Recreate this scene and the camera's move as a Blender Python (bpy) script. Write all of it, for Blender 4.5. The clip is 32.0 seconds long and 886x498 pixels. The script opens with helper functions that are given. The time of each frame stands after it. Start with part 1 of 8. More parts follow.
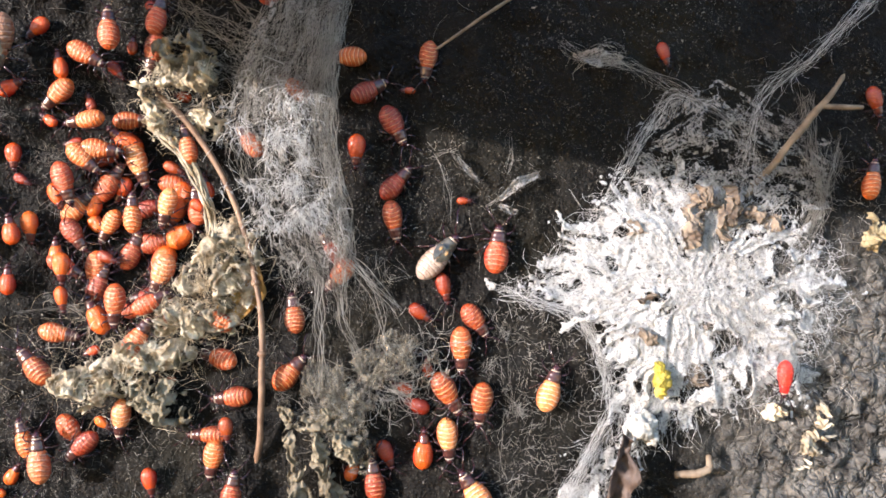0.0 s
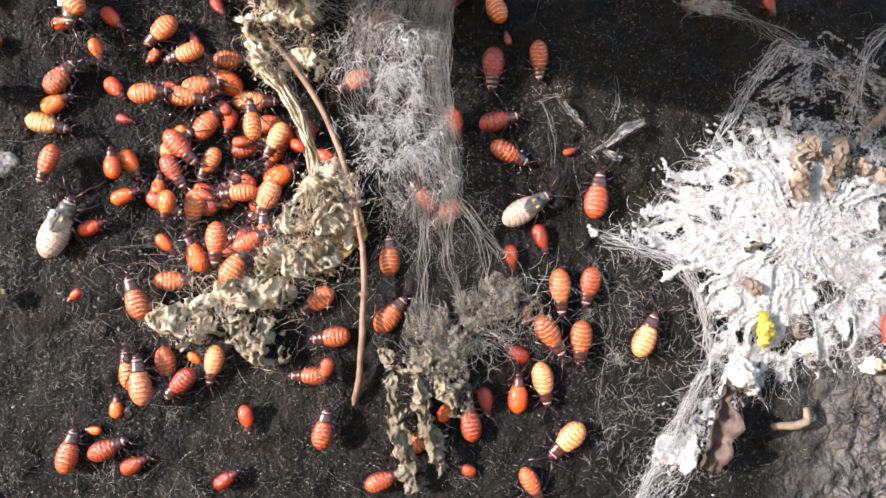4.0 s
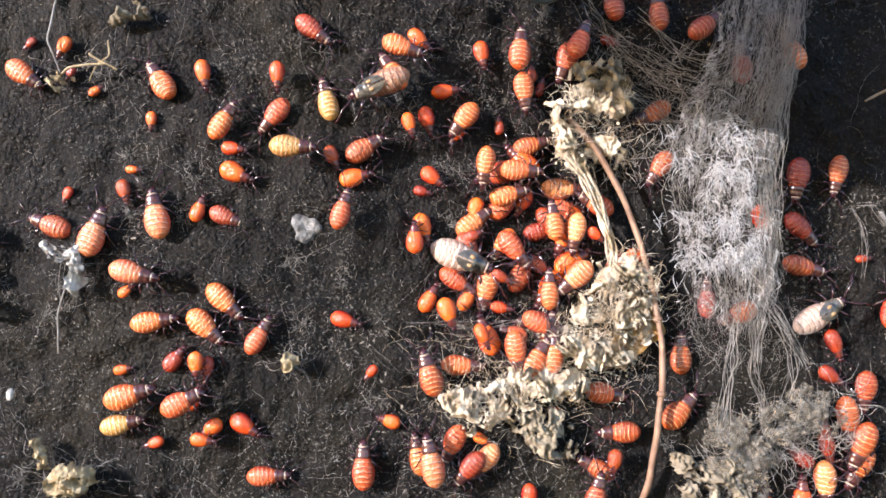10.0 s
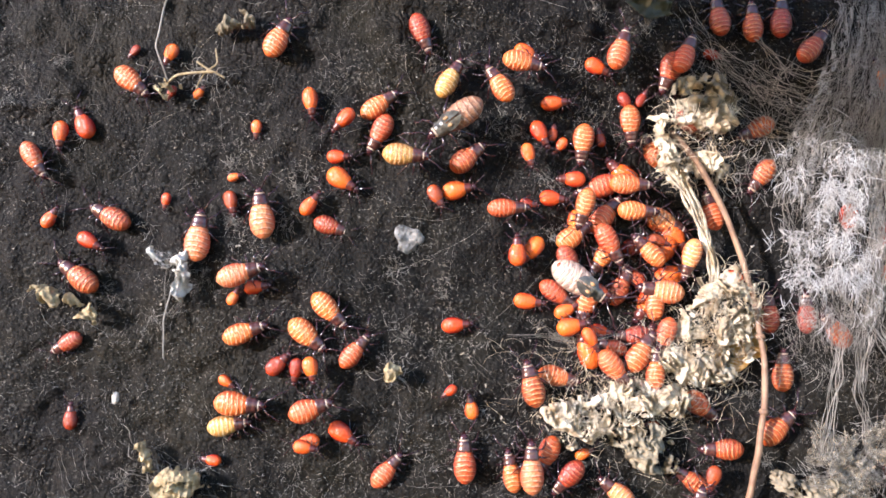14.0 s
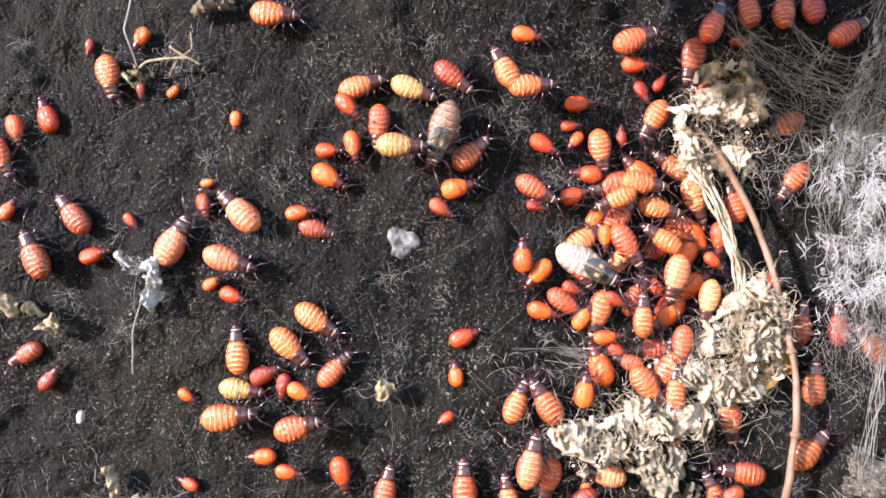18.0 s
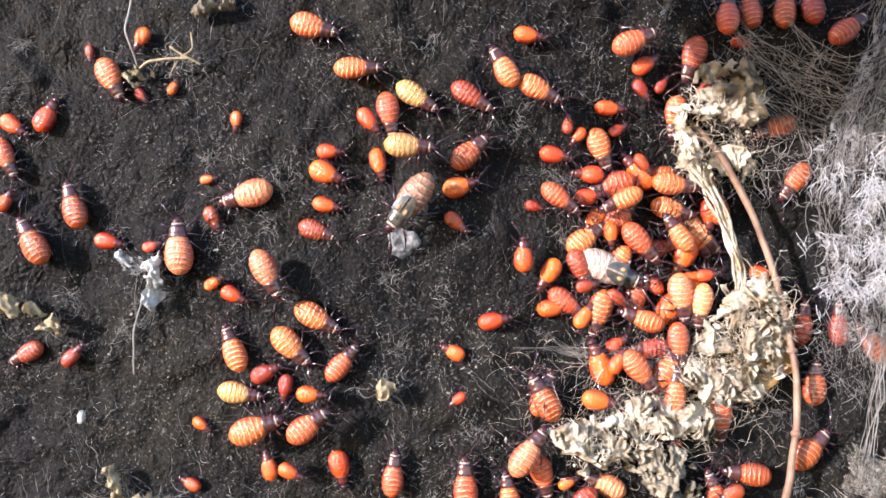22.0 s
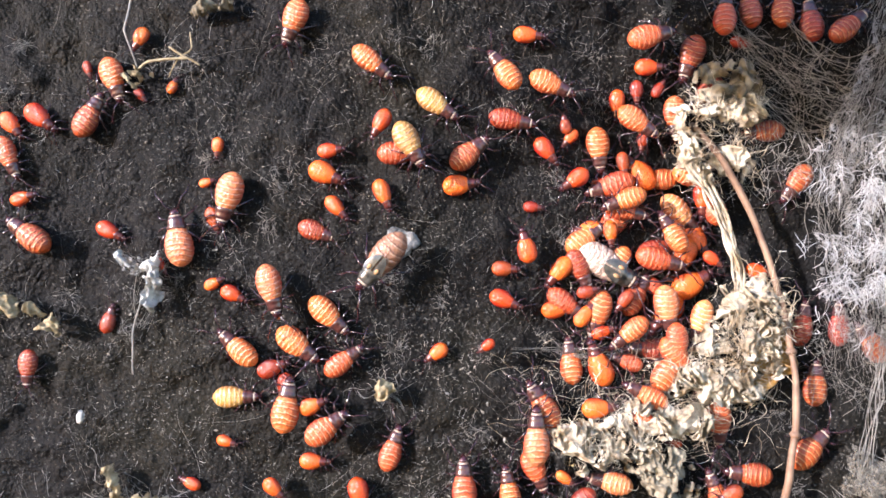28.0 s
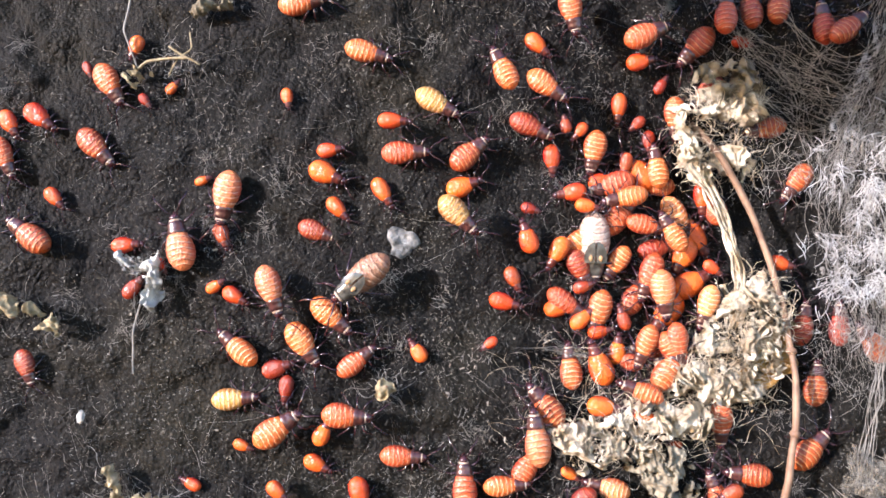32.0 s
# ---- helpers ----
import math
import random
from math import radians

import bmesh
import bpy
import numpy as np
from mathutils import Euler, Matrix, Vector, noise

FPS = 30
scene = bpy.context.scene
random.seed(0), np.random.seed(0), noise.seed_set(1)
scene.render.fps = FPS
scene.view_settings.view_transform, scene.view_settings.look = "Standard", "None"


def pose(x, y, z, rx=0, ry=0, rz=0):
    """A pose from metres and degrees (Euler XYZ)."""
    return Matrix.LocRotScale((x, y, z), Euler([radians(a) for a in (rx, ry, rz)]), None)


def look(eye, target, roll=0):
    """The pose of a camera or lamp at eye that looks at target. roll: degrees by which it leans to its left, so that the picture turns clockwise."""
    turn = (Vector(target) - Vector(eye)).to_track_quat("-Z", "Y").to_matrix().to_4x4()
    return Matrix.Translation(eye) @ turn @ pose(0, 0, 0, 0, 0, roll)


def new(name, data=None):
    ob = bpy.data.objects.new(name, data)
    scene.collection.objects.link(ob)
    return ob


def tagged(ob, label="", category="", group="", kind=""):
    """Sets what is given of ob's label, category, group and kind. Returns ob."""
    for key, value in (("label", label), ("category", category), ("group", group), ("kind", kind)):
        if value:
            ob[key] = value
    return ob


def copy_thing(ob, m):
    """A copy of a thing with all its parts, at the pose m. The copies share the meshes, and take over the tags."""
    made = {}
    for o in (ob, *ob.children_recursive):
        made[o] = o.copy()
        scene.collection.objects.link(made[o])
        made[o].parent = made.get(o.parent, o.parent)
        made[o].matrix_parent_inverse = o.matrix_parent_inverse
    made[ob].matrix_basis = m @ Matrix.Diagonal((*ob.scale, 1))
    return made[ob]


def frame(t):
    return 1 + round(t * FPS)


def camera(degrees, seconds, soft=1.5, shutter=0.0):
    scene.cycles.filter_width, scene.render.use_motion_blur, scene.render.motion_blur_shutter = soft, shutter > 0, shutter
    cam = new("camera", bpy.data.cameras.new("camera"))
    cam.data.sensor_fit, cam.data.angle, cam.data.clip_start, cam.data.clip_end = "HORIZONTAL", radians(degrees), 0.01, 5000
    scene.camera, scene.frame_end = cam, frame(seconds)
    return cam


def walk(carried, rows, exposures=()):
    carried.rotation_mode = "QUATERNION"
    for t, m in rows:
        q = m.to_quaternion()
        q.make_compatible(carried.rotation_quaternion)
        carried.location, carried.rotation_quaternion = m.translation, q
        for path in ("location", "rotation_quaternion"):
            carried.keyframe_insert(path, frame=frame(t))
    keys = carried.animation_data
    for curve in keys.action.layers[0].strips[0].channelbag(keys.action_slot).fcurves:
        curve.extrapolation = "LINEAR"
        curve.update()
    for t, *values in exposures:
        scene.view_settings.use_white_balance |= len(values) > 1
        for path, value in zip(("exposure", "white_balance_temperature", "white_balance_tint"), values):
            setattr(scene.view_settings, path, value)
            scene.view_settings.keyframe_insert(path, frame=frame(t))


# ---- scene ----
cam = camera(60.0, 32.0, 1.7)
# seconds, then x, y, z in centimetres and yaw, pitch, lean in degrees
PATH = [
    (0, -0.000, -12.557, 0.000, -1.75, -1.37, -0.00),
    (0.5, -0.072, -12.549, -0.576, -2.08, -1.74, -0.03),
    (1, -0.148, -12.555, -0.717, -2.15, -1.83, 0.21),
    (1.5, -0.447, -12.536, -0.722, -2.29, -1.80, 0.33),
    (2, -0.603, -12.523, -0.723, -2.42, -1.83, 0.36),
    (2.5, -0.920, -12.508, -0.739, -2.58, -1.61, 0.53),
    (3, -1.219, -12.480, -0.767, -2.65, -1.51, 0.85),
    (3.5, -1.469, -12.462, -0.832, -2.60, -1.48, 0.97),
    (5.5, -3.173, -12.264, -1.270, -1.38, 0.02, 3.47),
    (6, -3.641, -12.188, -1.242, -1.24, 0.41, 3.91),
    (6.5, -3.965, -12.180, -1.098, -1.21, 0.92, 4.00),
    (7, -4.163, -12.157, -0.996, -1.07, 1.48, 4.13),
    (7.5, -4.360, -12.135, -0.951, -0.96, 2.20, 4.50),
    (8, -4.635, -12.123, -0.911, -0.49, 2.75, 4.82),
    (8.5, -5.001, -12.100, -0.815, -0.34, 2.84, 5.17),
    (9, -5.389, -12.073, -0.735, -0.09, 2.80, 5.51),
    (9.5, -5.668, -12.067, -0.657, 0.29, 2.72, 5.87),
    (10, -5.991, -12.065, -0.616, 0.59, 2.40, 6.15),
    (10.5, -6.189, -12.098, -0.514, 0.96, 1.83, 6.26),
    (11, -6.356, -12.108, -0.480, 1.00, 1.56, 6.29),
    (11.5, -6.427, -12.100, -0.504, 1.00, 1.52, 6.48),
    (12, -6.743, -12.106, -0.516, 1.07, 1.34, 6.81),
    (12.5, -6.944, -12.112, -0.501, 1.20, 1.28, 6.84),
    (13, -7.061, -12.109, -0.557, 1.23, 1.40, 7.00),
    (13.5, -7.258, -12.112, -0.541, 1.35, 1.45, 7.16),
    (14, -7.449, -12.133, -0.441, 1.40, 1.58, 7.21),
    (14.5, -7.443, -11.578, -0.321, 1.44, 1.68, 7.24),
    (16.5, -7.403, -10.995, -0.303, 1.55, 1.40, 7.30),
    (17, -7.408, -10.996, -0.286, 1.54, 1.33, 7.30),
    (17.5, -7.420, -11.001, -0.262, 1.54, 1.20, 7.31),
    (18, -7.435, -11.002, -0.255, 1.51, 1.15, 7.31),
    (18.5, -7.442, -11.002, -0.254, 1.52, 1.13, 7.30),
    (19, -7.441, -10.996, -0.249, 1.54, 1.10, 7.29),
    (19.5, -7.441, -10.998, -0.243, 1.55, 1.07, 7.30),
    (20, -7.441, -11.002, -0.246, 1.55, 1.09, 7.31),
    (20.5, -7.437, -11.007, -0.250, 1.56, 1.10, 7.30),
    (21, -7.437, -11.009, -0.256, 1.55, 1.13, 7.28),
    (21.5, -7.438, -11.009, -0.264, 1.54, 1.17, 7.25),
    (22, -7.444, -11.010, -0.275, 1.50, 1.22, 7.23),
    (22.5, -7.441, -11.010, -0.275, 1.52, 1.22, 7.22),
    (23, -7.436, -11.011, -0.258, 1.53, 1.13, 7.23),
    (23.5, -7.441, -11.014, -0.246, 1.51, 1.08, 7.26),
    (24, -7.449, -11.016, -0.233, 1.48, 1.02, 7.28),
    (24.5, -7.456, -11.016, -0.231, 1.45, 1.01, 7.29),
    (25, -7.455, -11.012, -0.229, 1.46, 1.00, 7.29),
    (25.5, -7.456, -11.012, -0.230, 1.45, 1.00, 7.29),
    (27.5, -7.404, -11.005, -0.255, 1.64, 1.15, 7.28),
    (28, -7.402, -11.007, -0.258, 1.64, 1.17, 7.28),
    (28.5, -7.395, -11.012, -0.264, 1.67, 1.20, 7.28),
    (29, -7.392, -11.014, -0.269, 1.68, 1.23, 7.28),
    (29.5, -7.393, -11.015, -0.269, 1.67, 1.23, 7.28),
    (30, -7.403, -11.012, -0.260, 1.63, 1.17, 7.27),
    (30.5, -7.417, -11.010, -0.250, 1.58, 1.11, 7.26),
    (31, -7.425, -11.006, -0.234, 1.55, 1.02, 7.26),
    (31.5, -7.429, -11.008, -0.234, 1.52, 1.01, 7.24),
    (32, -7.429, -11.008, -0.232, 1.52, 1.01, 7.24),
]
walk(cam, [(t, pose(x * 0.01, y * 0.01, 1.2 + z * 0.01, 0, 0, yaw) @ pose(0, 0, 0, 90 + pitch) @ pose(0, 0, 0, 0, 0, lean)) for t, x, y, z, yaw, pitch, lean in PATH],
     exposures=[(0.0, 0.60, 6450, 18), (3.5, 0.62, 6400, 19), (9.0, 0.70, 6200, 21), (14.5, 0.74, 6080, 22), (17.0, 0.80, 6000, 23), (32.0, 0.77, 6000, 23)])

# ---- world, sun, exposure ----
BASE = 1.2          # height of the middle of the view on the trunk, metres
SUN = Vector((-0.80, -0.57, 0.17)).normalized()
world = bpy.data.worlds.new("sky")
scene.world = world
world.use_nodes = True
nt = world.node_tree
sky = nt.nodes.new("ShaderNodeTexSky")
sky.sky_type, sky.sun_disc = "NISHITA", False
sky.dust_density, sky.ozone_density = 0.3, 2.5
sky.sun_elevation, sky.sun_rotation = math.asin(SUN.z), math.atan2(SUN.x, SUN.y)
nt.links.new(sky.outputs[0], nt.nodes["Background"].inputs[0])
nt.nodes["Background"].inputs[1].default_value = 0.36
sun_data = bpy.data.lights.new("sun", "SUN")
sun_data.energy, sun_data.angle, sun_data.color = 6.2, radians(0.5), (1.0, 0.96, 0.91)
sun = new("sun", sun_data)
sun.matrix_world = look(Vector((0, 0, BASE)) + SUN, (0, 0, BASE))

rng = np.random.default_rng(7)
ran = random.Random(5)


# ---- small helpers ----
def P(x, z, h=0.0):
    """A point on the trunk: x and z in centimetres, h centimetres proud of the bark."""
    return Vector((x * 0.01, -h * 0.01, BASE + z * 0.01))


def mesh_of(name, verts, faces, smooth=True):
    me = bpy.data.meshes.new(name)
    me.from_pydata([tuple(v) for v in verts], [], [tuple(f) for f in faces])
    if smooth:
        me.polygons.foreach_set("use_smooth", [True] * len(me.polygons))
    me.update()
    return me


def part(name, me, material, parent=None, label=""):
    ob = new(name, me)
    if material and not me.materials:
        me.materials.append(material)
    ob.parent = parent
    return tagged(ob, label) if label else ob


GRIDS = {}


def grid_noise(x, z, cell, seed):
    """Smooth value noise, -1 to 1, on arrays of places."""
    if seed not in GRIDS:
        GRIDS[seed] = np.random.default_rng(seed).uniform(-1, 1, (256, 256))
    g = GRIDS[seed]
    u, v = x / cell + 1000, z / cell + 1000
    i, j = np.floor(u).astype(int), np.floor(v).astype(int)
    a, b = u - i, v - j
    a, b = a * a * (3 - 2 * a), b * b * (3 - 2 * b)
    q = lambda m, n: g[m % 256, n % 256]
    return (q(i, j) * (1 - a) + q(i + 1, j) * a) * (1 - b) + (q(i, j + 1) * (1 - a) + q(i + 1, j + 1) * a) * b


def hollow(x, z):
    """Centimetres by which the trunk hollows in behind the clump of debris."""
    return 0.75 * np.exp(-((x + 3.9) / 2.8) ** 2 - ((z - 1.2) / 3.0) ** 2)


def bark_height(x, z):
    """Centimetres by which the bark stands proud, at arrays of places in centimetres."""
    x, z = np.asarray(x, float), np.asarray(z, float)
    wx, wz = x + 0.12 * grid_noise(x, z, 0.4, 11), z + 0.12 * grid_noise(x, z, 0.4, 12)
    h = 0.10 * grid_noise(wx, wz * 0.8, 2.6, 1) + 0.06 * grid_noise(wx, wz, 0.75, 2)
    h += 0.055 * grid_noise(wx, wz, 0.33, 3) + 0.03 * grid_noise(wx * 1.1, wz, 0.17, 4) + 0.016 * grid_noise(x, z, 0.09, 5)
    h += 0.05 * np.maximum(grid_noise(wx + 40, wz, 0.26, 9), 0.15)
    flaky = np.clip((x - 4.2) / 1.5, 0, 1) * np.clip((-0.2 - z + (x - 6) * 0.35) / 1.5, 0, 1)
    h += flaky * (0.10 * np.abs(grid_noise(wx, wz, 0.28, 6)) + 0.07 * np.round(1.5 * grid_noise(x + wz * 0.1, z, 0.15, 8)) / 1.5)
    return h - 0.1 - hollow(x, z)


def tubes(paths, sides=3):
    """Vertices and faces of thin tapered tubes; each path is (points in metres, radius in metres)."""
    vs, fs = [], []
    ang = np.arange(sides) * 2 * math.pi / sides
    ca, sa = np.cos(ang), np.sin(ang)
    n0 = 0
    for pts, r in paths:
        p = np.asarray(pts, float)
        d = np.gradient(p, axis=0)
        d /= np.linalg.norm(d, axis=1, keepdims=True) + 1e-12
        ref = np.where(np.abs(d[:, 1:2]) > 0.9, [[1.0, 0, 0]], [[0, 1.0, 0]])
        s = np.cross(d, ref)
        s /= np.linalg.norm(s, axis=1, keepdims=True) + 1e-12
        t = np.cross(d, s)
        k = len(p)
        rr = np.broadcast_to(np.asarray(r, float), (k,)).copy()
        rr[0] *= 0.6
        rr[-1] *= 0.4
        ring = p[:, None, :] + rr[:, None, None] * (ca[None, :, None] * s[:, None, :] + sa[None, :, None] * t[:, None, :])
        vs.append(ring.reshape(-1, 3))
        for i in range(k - 1):
            a = n0 + i * sides
            for m in range(sides):
                w = (m + 1) % sides
                fs.append((a + m, a + w, a + sides + w, a + sides + m))
        n0 += k * sides
    return np.concatenate(vs), fs


def wander(x, z, ang, length, n, h0=0.02, curl=0.5, lift=0.03, gen=rng):
    """A curling path over the bark from (x, z), in metres: it starts and ends on the bark."""
    step = length / (n - 1)
    xs, zs = [x], [z]
    turn = gen.normal(0, curl * 0.4)
    for _ in range(n - 1):
        turn = turn * 0.7 + gen.normal(0, curl)
        ang += turn
        xs.append(xs[-1] + step * math.cos(ang))
        zs.append(zs[-1] + step * math.sin(ang))
    xs, zs = np.array(xs), np.array(zs)
    h = bark_height(xs, zs) + h0 + lift * np.sin(np.linspace(0, math.pi, n)) * gen.uniform(0.3, 1.6)
    return np.stack([xs * 0.01, -h * 0.01, BASE + zs * 0.01], 1)


def jag(x, z, length, n, lift=0.02, gen=rng):
    """A short crooked fibre on the bark, in metres: it changes its way at every step."""
    a, step = gen.uniform(0, 6.28), length / (n - 1)
    turns = a + gen.normal(0, 0.4, n - 1)
    xs = x + np.r_[0, np.cumsum(step * np.cos(turns))]
    zs = z + np.r_[0, np.cumsum(step * np.sin(turns))]
    h = bark_height(xs, zs) + 0.012 + lift * gen.random(n)
    return np.stack([xs * 0.01, -h * 0.01, BASE + zs * 0.01], 1)


def strand(points, n=24, wob=0.03, gen=rng):
    """A wavering path in metres through points (x, z, h) in centimetres."""
    pts = np.array(points, float)
    s = np.r_[0, np.cumsum(np.linalg.norm(np.diff(pts, axis=0), axis=1))]
    u = np.linspace(0, s[-1], n)
    q = np.stack([np.interp(u, s, pts[:, k]) for k in range(3)], 1)
    if n > 6:
        for _ in range(2):
            q[1:-1] = (q[:-2] + 2 * q[1:-1] + q[2:]) / 4
    ph = gen.uniform(0, 6.3, 6)
    for k in range(3):
        q[:, k] += wob * (np.sin(u * 3.1 + ph[k]) + 0.6 * np.sin(u * 8.3 + ph[k + 3])) * (0.6 if k == 2 else 1)
    return np.stack([q[:, 0] * 0.01, -q[:, 2] * 0.01, BASE + q[:, 1] * 0.01], 1)


# ---- materials ----
def material(name, colour, rough=0.6, spec=0.5, second=None, scale=300.0, bump=0.0, bump_scale=1500.0, sheen=0.0, through_light=0.0, island=0.0, coat=0.0):
    """A paint with two-scale mottling, a fine relief and, for silk and thin skins, some light let through."""
    m = bpy.data.materials.new(name)
    m.use_nodes = True
    t = m.node_tree
    b = t.nodes["Principled BSDF"]
    b.inputs["Roughness"].default_value = rough
    b.inputs["Specular IOR Level"].default_value = spec
    b.inputs["Coat Weight"].default_value = coat
    b.inputs["Coat Roughness"].default_value = 0.12
    co = t.nodes.new("ShaderNodeTexCoord")
    n1 = t.nodes.new("ShaderNodeTexNoise")
    n1.inputs["Scale"].default_value, n1.inputs["Detail"].default_value = scale, 6.0
    t.links.new(co.outputs["Object"], n1.inputs["Vector"])
    ramp = t.nodes.new("ShaderNodeValToRGB")
    ramp.color_ramp.elements[0].position, ramp.color_ramp.elements[1].position = 0.32, 0.68
    ramp.color_ramp.elements[0].color = (*colour, 1)
    ramp.color_ramp.elements[1].color = (*(second or [c * 1.25 for c in colour]), 1)
    t.links.new(n1.outputs["Fac"], ramp.inputs["Fac"])
    out = ramp.outputs["Color"]
    if island:
        geo = t.nodes.new("ShaderNodeNewGeometry")
        hsv = t.nodes.new("ShaderNodeHueSaturation")
        mul = t.nodes.new("ShaderNodeMapRange")
        mul.inputs["To Min"].default_value, mul.inputs["To Max"].default_value = 1 - island, 1 + island * 0.6
        t.links.new(geo.outputs["Random Per Island"], mul.inputs["Value"])
        t.links.new(mul.outputs["Result"], hsv.inputs["Value"])
        t.links.new(out, hsv.inputs["Color"])
        out = hsv.outputs["Color"]
    t.links.new(out, b.inputs["Base Color"])
    if bump:
        n2 = t.nodes.new("ShaderNodeTexNoise")
        n2.inputs["Scale"].default_value, n2.inputs["Detail"].default_value = bump_scale, 5.0
        t.links.new(co.outputs["Object"], n2.inputs["Vector"])
        bp = t.nodes.new("ShaderNodeBump")
        bp.inputs["Strength"].default_value, bp.inputs["Distance"].default_value = bump, 0.0004
        t.links.new(n2.outputs["Fac"], bp.inputs["Height"])
        t.links.new(bp.outputs["Normal"], b.inputs["Normal"])
    if sheen:
        b.inputs["Sheen Weight"].default_value = sheen
    if through_light:
        tl = t.nodes.new("ShaderNodeBsdfTranslucent")
        t.links.new(out, tl.inputs["Color"])
        mix = t.nodes.new("ShaderNodeMixShader")
        mix.inputs["Fac"].default_value = through_light
        t.links.new(b.outputs[0], mix.inputs[1])
        t.links.new(tl.outputs[0], mix.inputs[2])
        t.links.new(mix.outputs[0], t.nodes["Material Output"].inputs["Surface"])
    return m


def skin(name, base, band, flank, bands=1.0, rough=0.34):
    """The glossy skin of an abdomen: pale wavering cross bands over a warm base, fine mottling, and flanks darkened as
    painted shade.
    """
    m = bpy.data.materials.new(name)
    m.use_nodes = True
    t = m.node_tree
    L = t.links.new
    b = t.nodes["Principled BSDF"]
    b.inputs["Roughness"].default_value = rough
    b.inputs["Subsurface Weight"].default_value = 0.05
    b.inputs["Subsurface Radius"].default_value = (0.0012, 0.0005, 0.0002)
    b.inputs["Coat Weight"].default_value = 0.4
    b.inputs["Coat Roughness"].default_value = 0.24
    co = t.nodes.new("ShaderNodeTexCoord")
    sep = t.nodes.new("ShaderNodeSeparateXYZ")
    L(co.outputs["Object"], sep.inputs[0])
    info = t.nodes.new("ShaderNodeObjectInfo")

    def math_node(op, a, c, clamp=False):
        n = t.nodes.new("ShaderNodeMath")
        n.operation, n.use_clamp = op, clamp
        for k, v in enumerate((a, c)):
            if isinstance(v, (int, float)):
                n.inputs[k].default_value = v
            elif v is not None:
                L(v, n.inputs[k])
        return n.outputs[0]

    def mix(fac, a, c):
        n = t.nodes.new("ShaderNodeMix")
        n.data_type = "RGBA"
        L(fac, n.inputs["Factor"])
        for key, v in (("A", a), ("B", c)):
            s = [i for i in n.inputs if i.name == key and i.type == "RGBA"][0]
            if isinstance(v, tuple):
                s.default_value = (*v, 1)
            else:
                L(v, s)
        return [o for o in n.outputs if o.type == "RGBA"][0]

    no = t.nodes.new("ShaderNodeTexNoise")
    no.inputs["Scale"].default_value, no.inputs["Detail"].default_value = 5.0, 3.0
    shift = t.nodes.new("ShaderNodeVectorMath")
    shift.operation = "ADD"
    L(co.outputs["Object"], shift.inputs[0])
    comb = t.nodes.new("ShaderNodeCombineXYZ")
    L(math_node("MULTIPLY", info.outputs["Random"], 37.0), comb.inputs[0])
    L(comb.outputs[0], shift.inputs[1])
    L(shift.outputs[0], no.inputs["Vector"])
    fine = t.nodes.new("ShaderNodeTexNoise")
    fine.inputs["Scale"].default_value, fine.inputs["Detail"].default_value = 24.0, 4.0
    L(shift.outputs[0], fine.inputs["Vector"])
    col = mix(no.outputs["Fac"], tuple(c * 0.78 for c in base), tuple(min(1, c * 1.18) for c in base))
    col = mix(math_node("MULTIPLY", math_node("SUBTRACT", fine.outputs["Fac"], 0.52), 1.3, True), col, flank)
    ax = math_node("ABSOLUTE", sep.outputs["X"], None)
    # Both flanks are darkened to paint in the abdomen's shaded sides.
    side = math_node("MULTIPLY", math_node("SUBTRACT", ax, 0.12), 8.0, True)
    col = mix(side, col, flank)
    if bands:
        x2 = math_node("MULTIPLY", math_node("MULTIPLY", ax, ax), 1.1)
        y = math_node("ADD", math_node("ADD", sep.outputs["Y"], x2), math_node("ADD", math_node("MULTIPLY", math_node("SUBTRACT", no.outputs["Fac"], 0.5), 0.09), math_node("MULTIPLY", math_node("SUBTRACT", fine.outputs["Fac"], 0.5), 0.03)))
        s = math_node("SINE", math_node("ADD", math_node("MULTIPLY", y, 2 * math.pi * 10.53), 2.7), None)
        line = math_node("MULTIPLY", math_node("SUBTRACT", s, math_node("ADD", 0.34, math_node("MULTIPLY", fine.outputs["Fac"], 0.75))), 2.6, True)
        fade = math_node("SUBTRACT", 1.0, math_node("MULTIPLY", math_node("SUBTRACT", ax, 0.17), 14.0, True))
        ends = math_node("MULTIPLY", math_node("ADD", sep.outputs["Y"], 0.44), 18.0, True)
        s2 = math_node("SINE", math_node("ADD", math_node("MULTIPLY", y, 2 * math.pi * 10.53), 4.1), None)
        crease = math_node("MULTIPLY", math_node("SUBTRACT", s2, 0.8), 4.0, True)
        col = mix(math_node("MULTIPLY", crease, 0.8 * bands), col, tuple(v * 0.55 for v in flank))
        strong = math_node("ADD", 0.42 * bands, math_node("MULTIPLY", info.outputs["Random"], 0.45 * bands))
        col = mix(math_node("MULTIPLY", math_node("MULTIPLY", line, fade), math_node("MULTIPLY", ends, strong)), col, band)
    hsv = t.nodes.new("ShaderNodeHueSaturation")
    L(math_node("ADD", 0.8, math_node("MULTIPLY", info.outputs["Random"], 0.35)), hsv.inputs["Value"])
    L(math_node("ADD", 0.492, math_node("MULTIPLY", info.outputs["Random"], 0.016)), hsv.inputs["Hue"])
    L(col, hsv.inputs["Color"])
    L(hsv.outputs["Color"], b.inputs["Base Color"])
    bp = t.nodes.new("ShaderNodeBump")
    bp.inputs["Strength"].default_value, bp.inputs["Distance"].default_value = 0.3, 0.03
    L(fine.outputs["Fac"], bp.inputs["Height"])
    L(bp.outputs["Normal"], b.inputs["Normal"])
    return m


